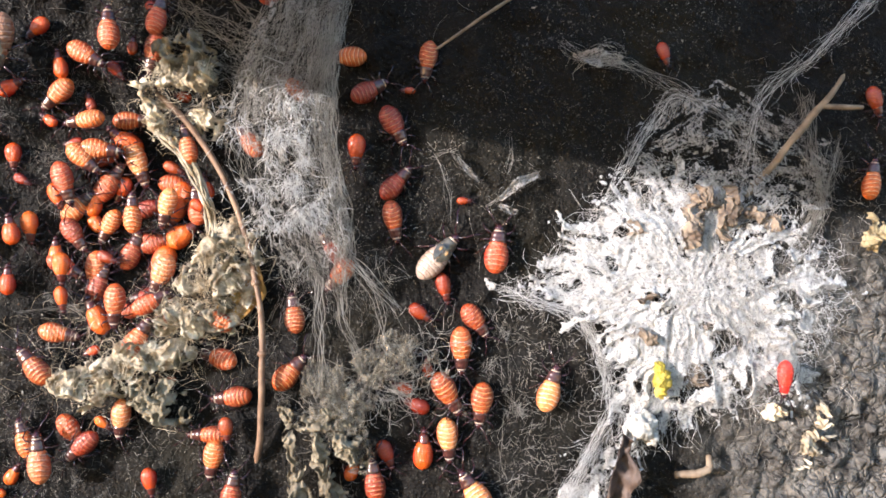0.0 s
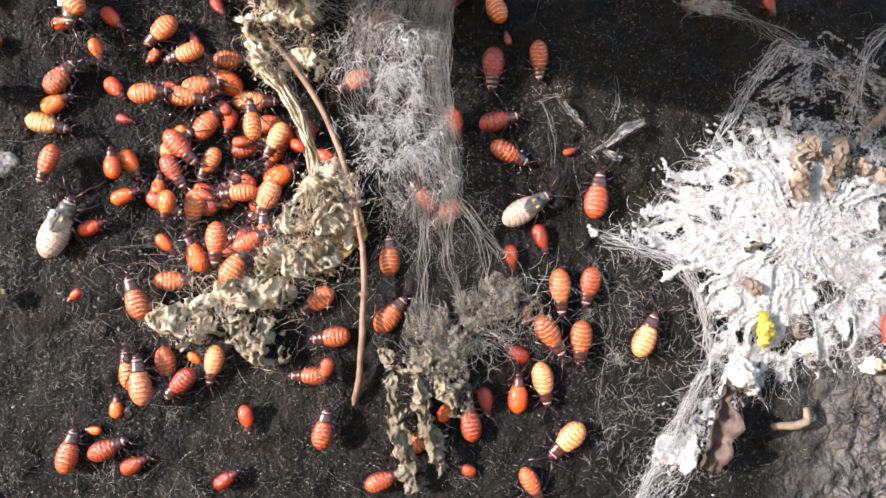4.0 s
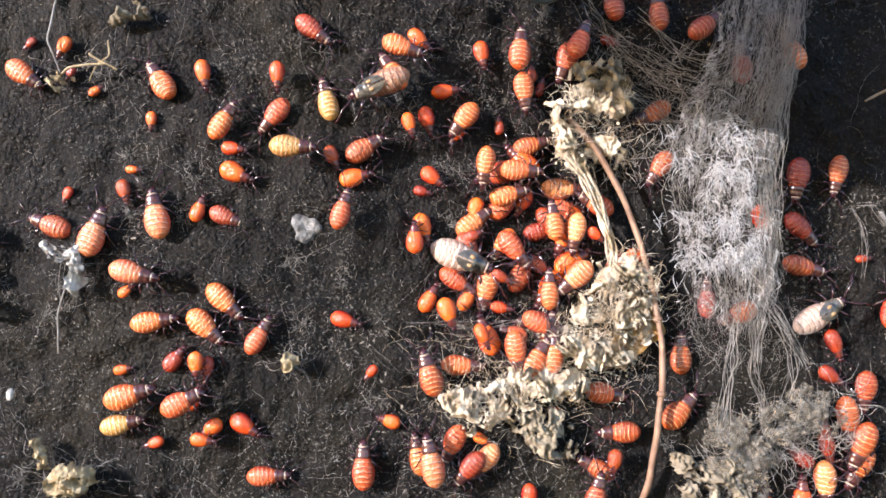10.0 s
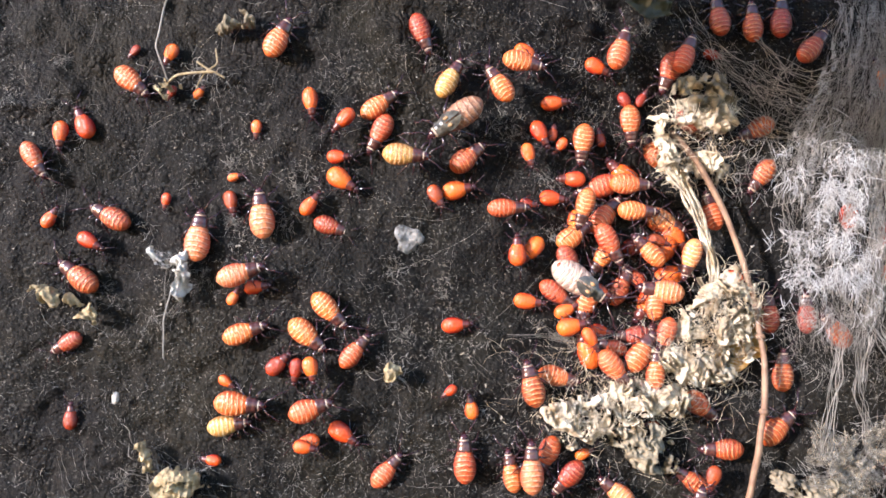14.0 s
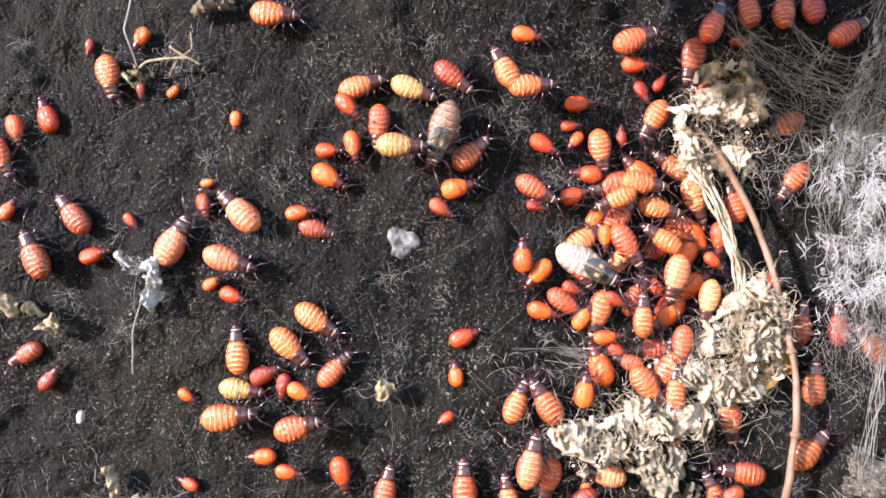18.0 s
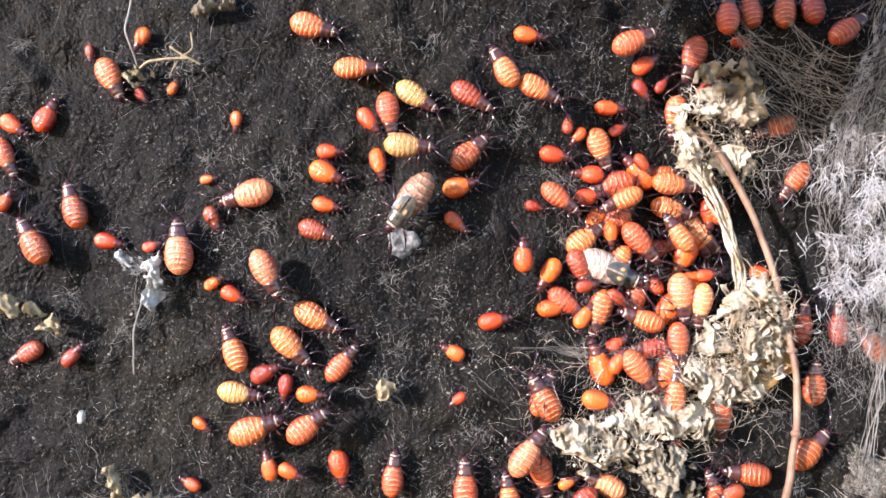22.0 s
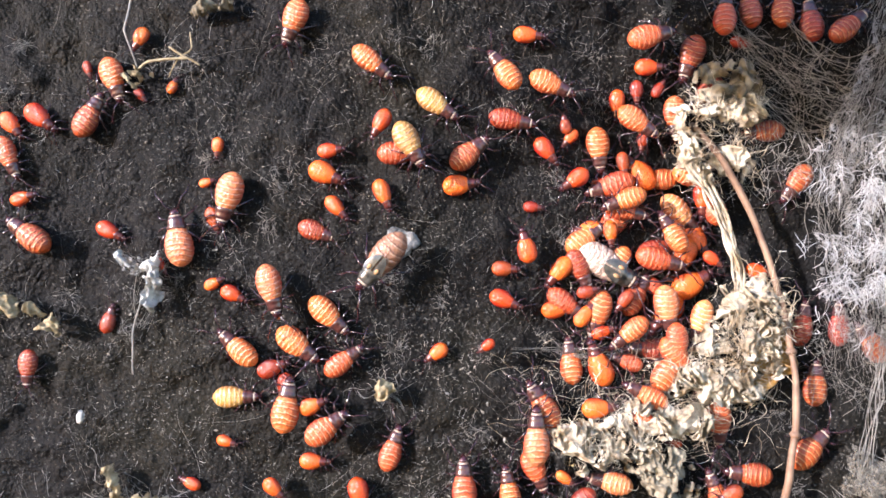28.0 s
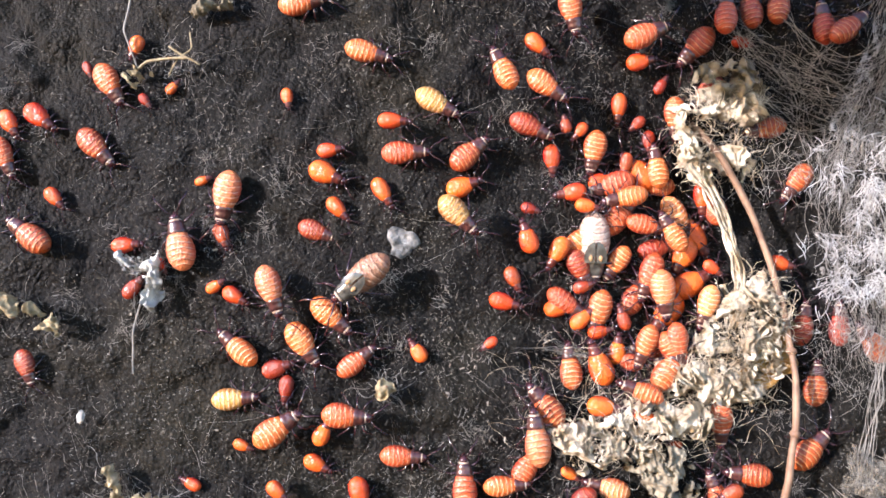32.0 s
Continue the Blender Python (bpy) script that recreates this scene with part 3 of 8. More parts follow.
# ---- silk, debris and twigs on the bark ----
def crumple(x, z, h, rx, rz, rh, seed, rough=0.45, turn=0.0, detail=4):
    """A crumpled lump: a ball pushed in and out by ridged noise. Centre and radii in centimetres."""
    bm = bmesh.new()
    bmesh.ops.create_icosphere(bm, subdivisions=detail, radius=1.0)
    o = Vector((seed * 3.7, seed * 1.9, seed * 7.3))
    ca, sa = math.cos(turn), math.sin(turn)
    base = float(bark_height(x, z))
    for v in bm.verts:
        p = v.co.copy()
        q = Vector((p.x * 2.0, p.y * 1.5, p.z * 0.55))
        n = noise.noise(p * 1.6 + o) * 0.6 + (0.45 - abs(noise.noise(p * 3.2 + o)) * 1.5) * 0.6 + (0.3 - abs(noise.noise(q * 4.5 + o))) * 0.6 + (0.25 - abs(noise.noise(q * 9.0 + o))) * 0.38 + noise.noise(p * 18.0 + o) * 0.16 - 1.1 * max(0.0, noise.noise(p * 5.5 + o) - 0.22)
        p *= max(0.35, 1 + rough * n)
        px, pz, ph = p.x * rx, p.z * rz, -p.y * rh
        v.co = P(x + px * ca - pz * sa, z + px * sa + pz * ca, max(base - 0.05, h + ph))
    me = bpy.data.meshes.new("lump")
    bm.to_mesh(me)
    bm.free()
    me.polygons.foreach_set("use_smooth", [True] * len(me.polygons))
    return me


def flake(points, widths, seed, crease=0.12, thick=0.02, n=22, across=7):
    """A dry curled leaf or flake along points (x, z, h) in centimetres, with thickness."""
    pts, w = np.array(points, float), np.array(widths, float)
    u = np.linspace(0, len(pts) - 1, n)
    c = np.stack([np.interp(u, np.arange(len(pts)), pts[:, k]) for k in range(3)], 1)
    ww = np.interp(u, np.arange(len(w)), w)
    d = np.gradient(c, axis=0)
    side = np.stack([-d[:, 1], d[:, 0]], 1)
    side /= np.linalg.norm(side, axis=1, keepdims=True) + 1e-9
    top, faces = [], []
    for i in range(n):
        for k in range(across):
            s = 2 * k / (across - 1) - 1
            q = noise.noise(Vector((i * 0.33, k * 0.6, seed * 5.1)))
            q2 = noise.noise(Vector((i * 0.8, k * 1.4, seed * 2.3)))
            e = ww[i] * s * (1 + 0.25 * q)
            top.append((c[i, 0] + side[i, 0] * e, c[i, 1] + side[i, 1] * e, c[i, 2] + crease * (abs(s) * 1.1 + q * 1.3 + q2 * 0.6)))
    verts = [P(*v) for v in top] + [P(x, z, h - thick) for x, z, h in top]
    m = n * across
    for i in range(n - 1):
        for k in range(across - 1):
            a = i * across + k
            faces += [(a, a + 1, a + across + 1, a + across), (m + a, m + a + across, m + a + across + 1, m + a + 1)]
    rim = [k for k in range(across)] + [i * across + across - 1 for i in range(1, n)] + [m - 1 - k for k in range(1, across)] + [i * across for i in range(n - 2, 0, -1)]
    for a, b in zip(rim, rim[1:] + rim[:1]):
        faces.append((a, m + a, m + b, b))
    return mesh_of("flake", verts, faces)


def inside(x, z, poly):
    hit = False
    for (x0, z0), (x1, z1) in zip(poly, poly[1:] + poly[:1]):
        if (z0 > z) != (z1 > z) and x < (x1 - x0) * (z - z0) / (z1 - z0) + x0:
            hit = not hit
    return hit


def thread_mesh(paths, sides=3):
    return mesh_of("threads", *tubes(paths, sides))


def ridge(u, v, cell, seed):
    """Sharp creases: highest along winding lines."""
    return 0.5 - np.abs(grid_noise(u, v, cell, seed))


def crust(lumps, seed, step=0.016):
    """A torn crumpled sheet draped over lumps (x, z, h, and three radii, in centimetres): sharp creases, pits and ragged edges."""
    ls = np.array(lumps)
    xs = np.arange((ls[:, 0] - ls[:, 3]).min() - 0.2, (ls[:, 0] + ls[:, 3]).max() + 0.2, step)
    zs = np.arange((ls[:, 1] - ls[:, 4]).min() - 0.2, (ls[:, 1] + ls[:, 4]).max() + 0.2, step)
    X, Z = np.meshgrid(xs, zs)
    k = int(seed * 100)
    wx = X + 0.10 * grid_noise(X, Z, 0.22, k) + 0.03 * grid_noise(X, Z, 0.07, k + 1)
    wz = Z + 0.10 * grid_noise(X, Z, 0.22, k + 2) + 0.03 * grid_noise(X, Z, 0.07, k + 3)
    top = np.full(X.shape, -9.0)
    near = np.full(X.shape, 9.0)
    for x, z, h, a, b, c in lumps:
        r = ((wx - x) / (a * 1.2)) ** 2 + ((wz - z) / (b * 1.2)) ** 2
        top = np.maximum(top, h + c * (0.9 - 0.75 * r))
        near = np.minimum(near, r)
    slant = wx + 0.45 * wz
    H = top + 0.16 * ridge(wx, wz, 0.30, k + 5) + 0.13 * ridge(slant * 1.6, wz * 0.6, 0.15, k + 6) + 0.07 * ridge(slant * 1.5, wz * 0.7, 0.075, k + 7) + 0.035 * ridge(wx, wz, 0.04, k + 8)
    gap = grid_noise(wx, wz, 0.19, k + 9) + 0.6 * grid_noise(wx, wz, 0.08, k + 10)
    keep = (near + 0.5 * grid_noise(wx, wz, 0.13, k + 11) < 1.05) & (gap < 0.52)
    H = np.where(gap > 0.2, H - 0.35 * (gap - 0.2), H)
    H = np.maximum(H, bark_height(X, Z) + 0.03)
    idx = np.cumsum(keep.ravel()).reshape(keep.shape) - 1
    n = keep.sum()
    pts = np.stack([X[keep] * 0.01, -H[keep] * 0.01, BASE + Z[keep] * 0.01], 1)
    full = keep[:-1, :-1] & keep[1:, :-1] & keep[:-1, 1:] & keep[1:, 1:]
    quads = np.stack([idx[:-1, :-1][full], idx[:-1, 1:][full], idx[1:, 1:][full], idx[1:, :-1][full]], 1)
    # an under side gives the sheet its thickness
    below = pts + np.array([0.0, 0.00035, 0.0])
    return mesh_of("crust", np.concatenate([pts, below]), quads.tolist() + (quads[:, ::-1] + n).tolist())


# the thick white mat of silk
MAT = [(1.4, -0.93), (1.9, -0.6), (2.35, 0.08), (2.9, 0.58), (4.1, 0.99), (5.3, 0.72), (6.5, 0.1), (6.95, -0.6), (6.95, -1.41), (6.6, -2.1), (6.28, -2.71), (5.5, -2.95),
       (4.79, -3.07), (3.9, -3.5), (3.2, -4.5), (2.5, -5.4), (1.9, -5.4), (2.4, -4.4), (2.9, -3.5), (3.15, -2.87), (3.05, -2.2), (2.85, -1.66), (2.27, -1.25)]
HOLES = [(4.82, -1.75, 0.16, 0.2), (5.08, -1.83, 0.1, 0.12), (5.82, -0.55, 0.17, 0.17), (6.02, -1.1, 0.2, 0.14), (4.58, -2.35, 0.22, 0.3), (4.6, -1.5, 0.09, 0.09), (5.35, -1.05, 0.09, 0.07),
         (5.3, -2.45, 0.1, 0.2), (5.75, -1.5, 0.07, 0.09), (3.75, -1.0, 0.16, 0.07), (6.3, -0.2, 0.12, 0.1), (4.35, 0.15, 0.1, 0.12), (6.35, -1.75, 0.13, 0.1), (5.6, -0.8, 0.1, 0.14), (5.95, -0.25, 0.1, 0.08), (3.3, -0.1, 0.12, 0.09),
         (5.15, -0.45, 0.07, 0.1), (4.05, -1.35, 0.08, 0.06), (5.6, -2.0, 0.09, 0.07), (6.2, -1.4, 0.1, 0.07), (3.55, -2.5, 0.07, 0.12), (4.2, -2.75, 0.12, 0.08)]


def mat_height(x, z):
    d = ((x - 4.7) / 2.4) ** 2 + ((z + 1.1) / 2.0) ** 2
    return 0.05 + 0.38 * max(0.0, 1 - d) ** 0.7 + 0.05 * noise.noise(Vector((x * 1.7, z * 1.7, 3)))


def hole_at(x, z, grow=1.0):
    return any(((x - a) / (u * grow)) ** 2 + ((z - b) / (v * grow)) ** 2 < 1 for a, b, u, v in HOLES)


def felt_sheet(step=0.021):
    """The mat's felted sheet: stretched folds running out from its middle, holes with raised rims, a frayed edge."""
    X, Z = np.meshgrid(np.arange(0.9, 7.6, step), np.arange(-5.7, 1.6, step))
    hit, away = np.zeros(X.shape, bool), np.full(X.shape, 9.0)
    for (x0, z0), (x1, z1) in zip(MAT, MAT[1:] + MAT[:1]):
        cross = ((z0 > Z) != (z1 > Z)) & (X < (x1 - x0) * (Z - z0) / (z1 - z0 + 1e-9) + x0)
        hit ^= cross
        f = np.clip(((X - x0) * (x1 - x0) + (Z - z0) * (z1 - z0)) / ((x1 - x0) ** 2 + (z1 - z0) ** 2), 0, 1)
        away = np.minimum(away, np.hypot(X - x0 - f * (x1 - x0), Z - z0 - f * (z1 - z0)))
    deep = np.where(hit, away, -away)
    wx = X + 0.12 * grid_noise(X, Z, 0.35, 501) + 0.03 * grid_noise(X, Z, 0.09, 502)
    wz = Z + 0.12 * grid_noise(X, Z, 0.35, 503) + 0.03 * grid_noise(X, Z, 0.09, 504)
    r = np.hypot(wx - 4.4, wz + 0.8)
    th = (np.arctan2(wz + 0.8, wx - 4.4) + 1.0) % (2 * math.pi)
    u, v = th * 2.4, r * 0.45
    out = np.clip(r / 1.3, 0.25, 1)
    d = ((X - 4.7) / 2.4) ** 2 + ((Z + 1.1) / 2.0) ** 2
    H = 0.03 + 0.34 * np.maximum(0.0, 1 - d) ** 0.7
    H += 0.10 * ridge(wx, wz, 0.6, 505) + out * (0.15 * ridge(u, v * 0.7, 0.36, 506) + 0.10 * ridge(u, v * 0.6, 0.15, 507)) + 0.05 * ridge(wx, wz, 0.2, 508) + 0.05 * ridge(u, v, 0.09, 509) + 0.03 * ridge(wx, wz, 0.07, 510)
    gap = grid_noise(u, v * 0.6, 0.16, 511) + 0.6 * grid_noise(wx, wz, 0.1, 512)
    thin = np.clip((X - 5.1) / 1.5, 0, 1) + 0.6 * np.clip((-2.3 - Z) / 1.2, 0, 1) + 0.4 * np.clip(Z / 0.9, 0, 1)
    keep = (deep + 0.5 * grid_noise(u, v * 0.5, 0.1, 513) + 0.2 * grid_noise(wx, wz, 0.08, 514) > 0.0) & (gap < 0.92 - 0.6 * thin - 0.6 * np.clip(1 - deep / 0.55, 0, 1))
    for a, b, p, q in HOLES:
        e = ((wx - a) / p) ** 2 + ((wz - b) / q) ** 2
        keep &= e > 0.85
        H += 0.06 * np.exp(-((e - 1.3) / 0.6) ** 2)
    H = np.maximum(H, bark_height(X, Z) + 0.03)
    idx = np.cumsum(keep.ravel()).reshape(keep.shape) - 1
    full = keep[:-1, :-1] & keep[1:, :-1] & keep[:-1, 1:] & keep[1:, 1:]
    quads = np.stack([idx[:-1, :-1][full], idx[:-1, 1:][full], idx[1:, 1:][full], idx[1:, :-1][full]], 1)
    return mesh_of("felted_sheet", np.stack([X[keep] * 0.01, -H[keep] * 0.01, BASE + Z[keep] * 0.01], 1), quads.tolist())


def silk_mat():
    root = tagged(new("silk_mat"), "thick white silk web mat with dark holes on bark", "web")
    me = felt_sheet()
    ob = part("felted_sheet", me, M_FELT, root)
    so = ob.modifiers.new("thickness", "SOLIDIFY")
    so.thickness = 0.0003
    fine, grey = [], []
    for _ in range(10000):
        x, z = rng.uniform(1.3, 7.3), rng.uniform(-5.4, 1.2)
        q = noise.noise(Vector((x * 1.3, z * 1.3, 2.0))) * 0.35
        if not inside(x + q, z + q, MAT) or hole_at(x, z, 0.8):
            continue
        n = int(rng.integers(5, 9))
        p = wander(x, z, math.atan2(z + 0.8, x - 4.4) + rng.normal(0, 0.55 + 0.9 * max(0.0, 1 - math.hypot(x - 4.4, z + 0.8) / 1.8)), rng.uniform(0.1, 0.5), n, 0.0, 0.22, 0.0)
        if not inside(p[-1, 0] * 100, (p[-1, 2] - BASE) * 100, MAT) and rng.random() < 0.7:
            continue
        hh = mat_height(x, z) + 0.05 * rng.random() + 0.07 * np.sin(np.linspace(0, math.pi, n)) * rng.random()
        p[:, 1] = np.minimum(p[:, 1], -hh * 0.01)
        fine.append((p, rng.uniform(0.000009, 0.000034)))
    # stretched strands that gather towards the middle of the mat
    for _ in range(700):
        th, r0 = rng.uniform(0, 6.28), rng.uniform(0.4, 2.2)
        x, z = 4.4 + r0 * math.cos(th), -0.9 + r0 * math.sin(th) * 1.1
        if not inside(x, z, MAT) or hole_at(x, z, 1.15):
            continue
        n = 9
        p = wander(x, z, th + rng.normal(0, 0.4), rng.uniform(0.25, 0.8), n, 0.0, 0.2, 0.0)
        xe, ze = p[:, 0] * 100, (p[:, 2] - BASE) * 100
        if not inside(xe[-1], ze[-1], MAT):
            continue
        p[:, 1] = np.minimum(p[:, 1], [-0.01 * (mat_height(u, v) + 0.02) for u, v in zip(xe, ze)])
        fine.append((p, rng.uniform(0.000014, 0.000045)))
    part("loose_threads", thread_mesh(fine), M_SILK, root)
    for _ in range(600):
        x, z = rng.normal(5.9, 1.0), rng.normal(-1.6, 1.5)
        if inside(x, z, MAT):
            p = wander(x, z, rng.uniform(0, 6.28), rng.uniform(0.2, 0.8), 9, 0.05, 0.2, 0.1)
            p[:, 1] = np.minimum(p[:, 1], -(mat_height(x, z) + 0.04) * 0.01)
        else:
            p = wander(x, z, rng.uniform(0, 6.28), rng.uniform(0.1, 0.5), 8, 0.03, 0.3, 0.06)
        grey.append((p, rng.uniform(0.000012, 0.000035)))
    for _ in range(900):
        x, z = rng.uniform(1.2, 3.6), rng.uniform(-5.0, -1.2)
        grey.append((jag(x, z, rng.uniform(0.06, 0.28), 6, 0.06), rng.uniform(0.000012, 0.00004)))
    part("grey_threads", thread_mesh(grey), M_SILK_GREY, root)
    # guy ropes that hold the mat to the bark
    ropes = [([(4.9, 2.0, 0.05), (4.18, 2.27, 0.15), (3.6, 1.55, 0.3), (3.27, 0.9, 0.25), (2.9, 0.4, 0.15)], 9), ([(7.6, 3.95, 0.05), (7.24, 3.66, 0.3), (6.4, 2.9, 0.4), (5.5, 2.2, 0.3), (5.25, 0.9, 0.25)], 12),
             ([(2.6, 2.75, 0.05), (3.2, 2.75, 0.2), (4.18, 2.3, 0.15), (5.2, 1.7, 0.2), (5.3, 1.2, 0.2)], 8), ([(6.2, 2.2, 0.3), (6.35, 1.2, 0.35), (6.6, 0.5, 0.3), (6.2, -0.4, 0.2)], 14),
             ([(6.85, 1.5, 0.2), (6.7, 0.9, 0.3), (6.3, 0.0, 0.2), (5.9, -0.7, 0.25)], 12), ([(6.6, 1.1, 0.3), (6.0, 0.9, 0.4), (5.3, 1.2, 0.3)], 6), ([(1.3, -0.95, 0.05), (1.9, -1.15, 0.25), (2.6, -1.3, 0.2), (3.0, -2.2, 0.2), (3.1, -3.0, 0.15)], 16),
             ([(0.9, -1.2, 0.05), (1.3, -1.5, 0.15), (1.5, -2.4, 0.15), (1.35, -3.6, 0.1), (1.5, -4.4, 0.05)], 2), ([(3.1, -3.0, 0.15), (2.5, -4.1, 0.2), (2.0, -5.3, 0.1)], 16), ([(5.2, 1.9, 0.2), (5.8, 1.6, 0.3), (6.3, 1.9, 0.25)], 6)]
    for k, (pts, count) in enumerate(ropes):
        paths = []
        for _ in range(count * 2):
            a, b = sorted(rng.choice(22, 2, replace=False))
            q = strand([(x + rng.normal(0, 0.07), z + rng.normal(0, 0.07), max(0.03, h + rng.normal(0, 0.04))) for x, z, h in pts], 22, 0.035)
            if b - a > 5:
                q = q[a:b + 1]
            paths.append((q, rng.uniform(0.00001, 0.000038)))
        for _ in range(count * 9):
            i = int(rng.integers(len(pts) - 1))
            f = rng.random()
            x, z, h = (1 - f) * np.array(pts[i]) + f * np.array(pts[i + 1])
            p = wander(x + rng.normal(0, 0.06), z + rng.normal(0, 0.06), math.atan2(pts[i + 1][1] - pts[i][1], pts[i + 1][0] - pts[i][0]) + rng.normal(0, 0.6), rng.uniform(0.1, 0.45), 7, 0.0, 0.3, 0.0)
            p[:, 1] = -0.01 * (h + rng.normal(0, 0.05))
            paths.append((p, rng.uniform(0.00001, 0.00003)))
        part("guy_rope", thread_mesh(paths), M_SILK if k in (0, 1, 6, 8) else M_SILK_GREY, root)
    # thin dusty veil above the mat
    verts, faces, cols = [], [], 44
    for i in range(cols):
        for j in range(cols):
            u, v = i / (cols - 1), j / (cols - 1)
            x = 3.5 + 3.2 * u + 0.25 * noise.noise(Vector((v * 4, u, 2)))
            z = 0.35 + (2.1 - 1.7 * abs(u - 0.4)) * v + 0.1 * noise.noise(Vector((u * 5, v, 7)))
            verts.append(P(x, z, 0.22 + 0.2 * math.sin(u * 3) * (1 - v) + 0.1 * noise.noise(Vector((u * 6, v * 6, 1)))))
    for i in range(cols - 1):
        for j in range(cols - 1):
            if noise.noise(Vector((i * 0.22, j * 0.22, 4))) + 0.5 * noise.noise(Vector((i * 0.6, j * 0.6, 9))) > -0.1 + 0.25 * (j / cols - 0.4):
                faces.append((i * cols + j, (i + 1) * cols + j, (i + 1) * cols + j + 1, i * cols + j + 1))
    part("thin_veil", mesh_of("thin_veil", verts, faces), M_VEIL, root, "thin grey see-through veil")


def web_lines(t, scale, width, twist):
    """Node network: 1 on thin wandering lines like felted threads, 0 between them."""
    co = t.nodes.new("ShaderNodeTexCoord")
    best = None
    for sc, wd in ((scale, width), (scale * 1.9, width * 1.2), (scale * 4.1, width * 1.5)):
        no = t.nodes.new("ShaderNodeTexNoise")
        no.inputs["Scale"].default_value, no.inputs["Detail"].default_value, no.inputs["Distortion"].default_value = sc, 2.0, twist
        t.links.new(co.outputs["Object"], no.inputs["Vector"])
        d = t.nodes.new("ShaderNodeMath")
        d.operation = "SUBTRACT"
        t.links.new(no.outputs["Fac"], d.inputs[0])
        d.inputs[1].default_value = 0.5
        ab = t.nodes.new("ShaderNodeMath")
        ab.operation = "ABSOLUTE"
        t.links.new(d.outputs[0], ab.inputs[0])
        mr = t.nodes.new("ShaderNodeMapRange")
        mr.inputs["From Min"].default_value, mr.inputs["From Max"].default_value = 0.0, wd
        mr.inputs["To Min"].default_value, mr.inputs["To Max"].default_value = 1.0, 0.0
        t.links.new(ab.outputs[0], mr.inputs["Value"])
        if best is None:
            best = mr.outputs["Result"]
        else:
            mx = t.nodes.new("ShaderNodeMath")
            mx.operation = "MAXIMUM"
            t.links.new(best, mx.inputs[0])
            t.links.new(mr.outputs["Result"], mx.inputs[1])
            best = mx.outputs[0]
    return best


def veil_material(name, dark, pale, low, high, scale, width=0.05, twist=1.2):
    """Sheer felted silk: pale matted threads, partly open between them, so that what lies behind shows through."""
    m = material(name, dark, 0.7, 0.3, pale, 300, through_light=0.3)
    t = m.node_tree
    lines = web_lines(t, scale, width, twist)
    tint = t.nodes.new("ShaderNodeMix")
    tint.data_type = "RGBA"
    t.links.new(lines, tint.inputs["Factor"])
    cols = [i for i in tint.inputs if i.type == "RGBA"]
    cols[0].default_value, cols[1].default_value = (*dark, 1), (*pale, 1)
    paint = [o for o in tint.outputs if o.type == "RGBA"][0]
    b = t.nodes["Principled BSDF"]
    t.links.new(paint, b.inputs["Base Color"])
    bp = t.nodes.new("ShaderNodeBump")
    bp.inputs["Strength"].default_value, bp.inputs["Distance"].default_value = 0.7, 0.0004
    t.links.new(lines, bp.inputs["Height"])
    t.links.new(bp.outputs["Normal"], b.inputs["Normal"])
    out = t.nodes["Material Output"]
    old = out.inputs["Surface"].links[0].from_socket
    tr = t.nodes.new("ShaderNodeBsdfTransparent")
    mx = t.nodes.new("ShaderNodeMixShader")
    mr = t.nodes.new("ShaderNodeMapRange")
    mr.inputs["To Min"].default_value, mr.inputs["To Max"].default_value = low, high
    t.links.new(lines, mr.inputs["Value"])
    t.links.new(mr.outputs["Result"], mx.inputs["Fac"])
    t.links.new(tr.outputs[0], mx.inputs[1])
    t.links.new(old, mx.inputs[2])
    t.links.new(mx.outputs[0], out.inputs["Surface"])
    return m


M_VEIL = veil_material("sheer_silk", (0.42, 0.41, 0.39), (0.74, 0.72, 0.68), 0.06, 0.8, 330.0, 0.04)
M_FELT = veil_material("felted_silk", (0.66, 0.66, 0.645), (0.93, 0.93, 0.92), 0.35, 1.0, 230.0, 0.06, 1.8)
M_GAUZE = veil_material("dusty_gauze", (0.30, 0.265, 0.20), (0.62, 0.57, 0.47), 0.02, 0.5, 420.0, 0.035)
M_WAD = material("grey_wad", (0.085, 0.07, 0.045), 0.9, 0.2, (0.36, 0.31, 0.22), 420, 1.0, 1100)
silk_mat()


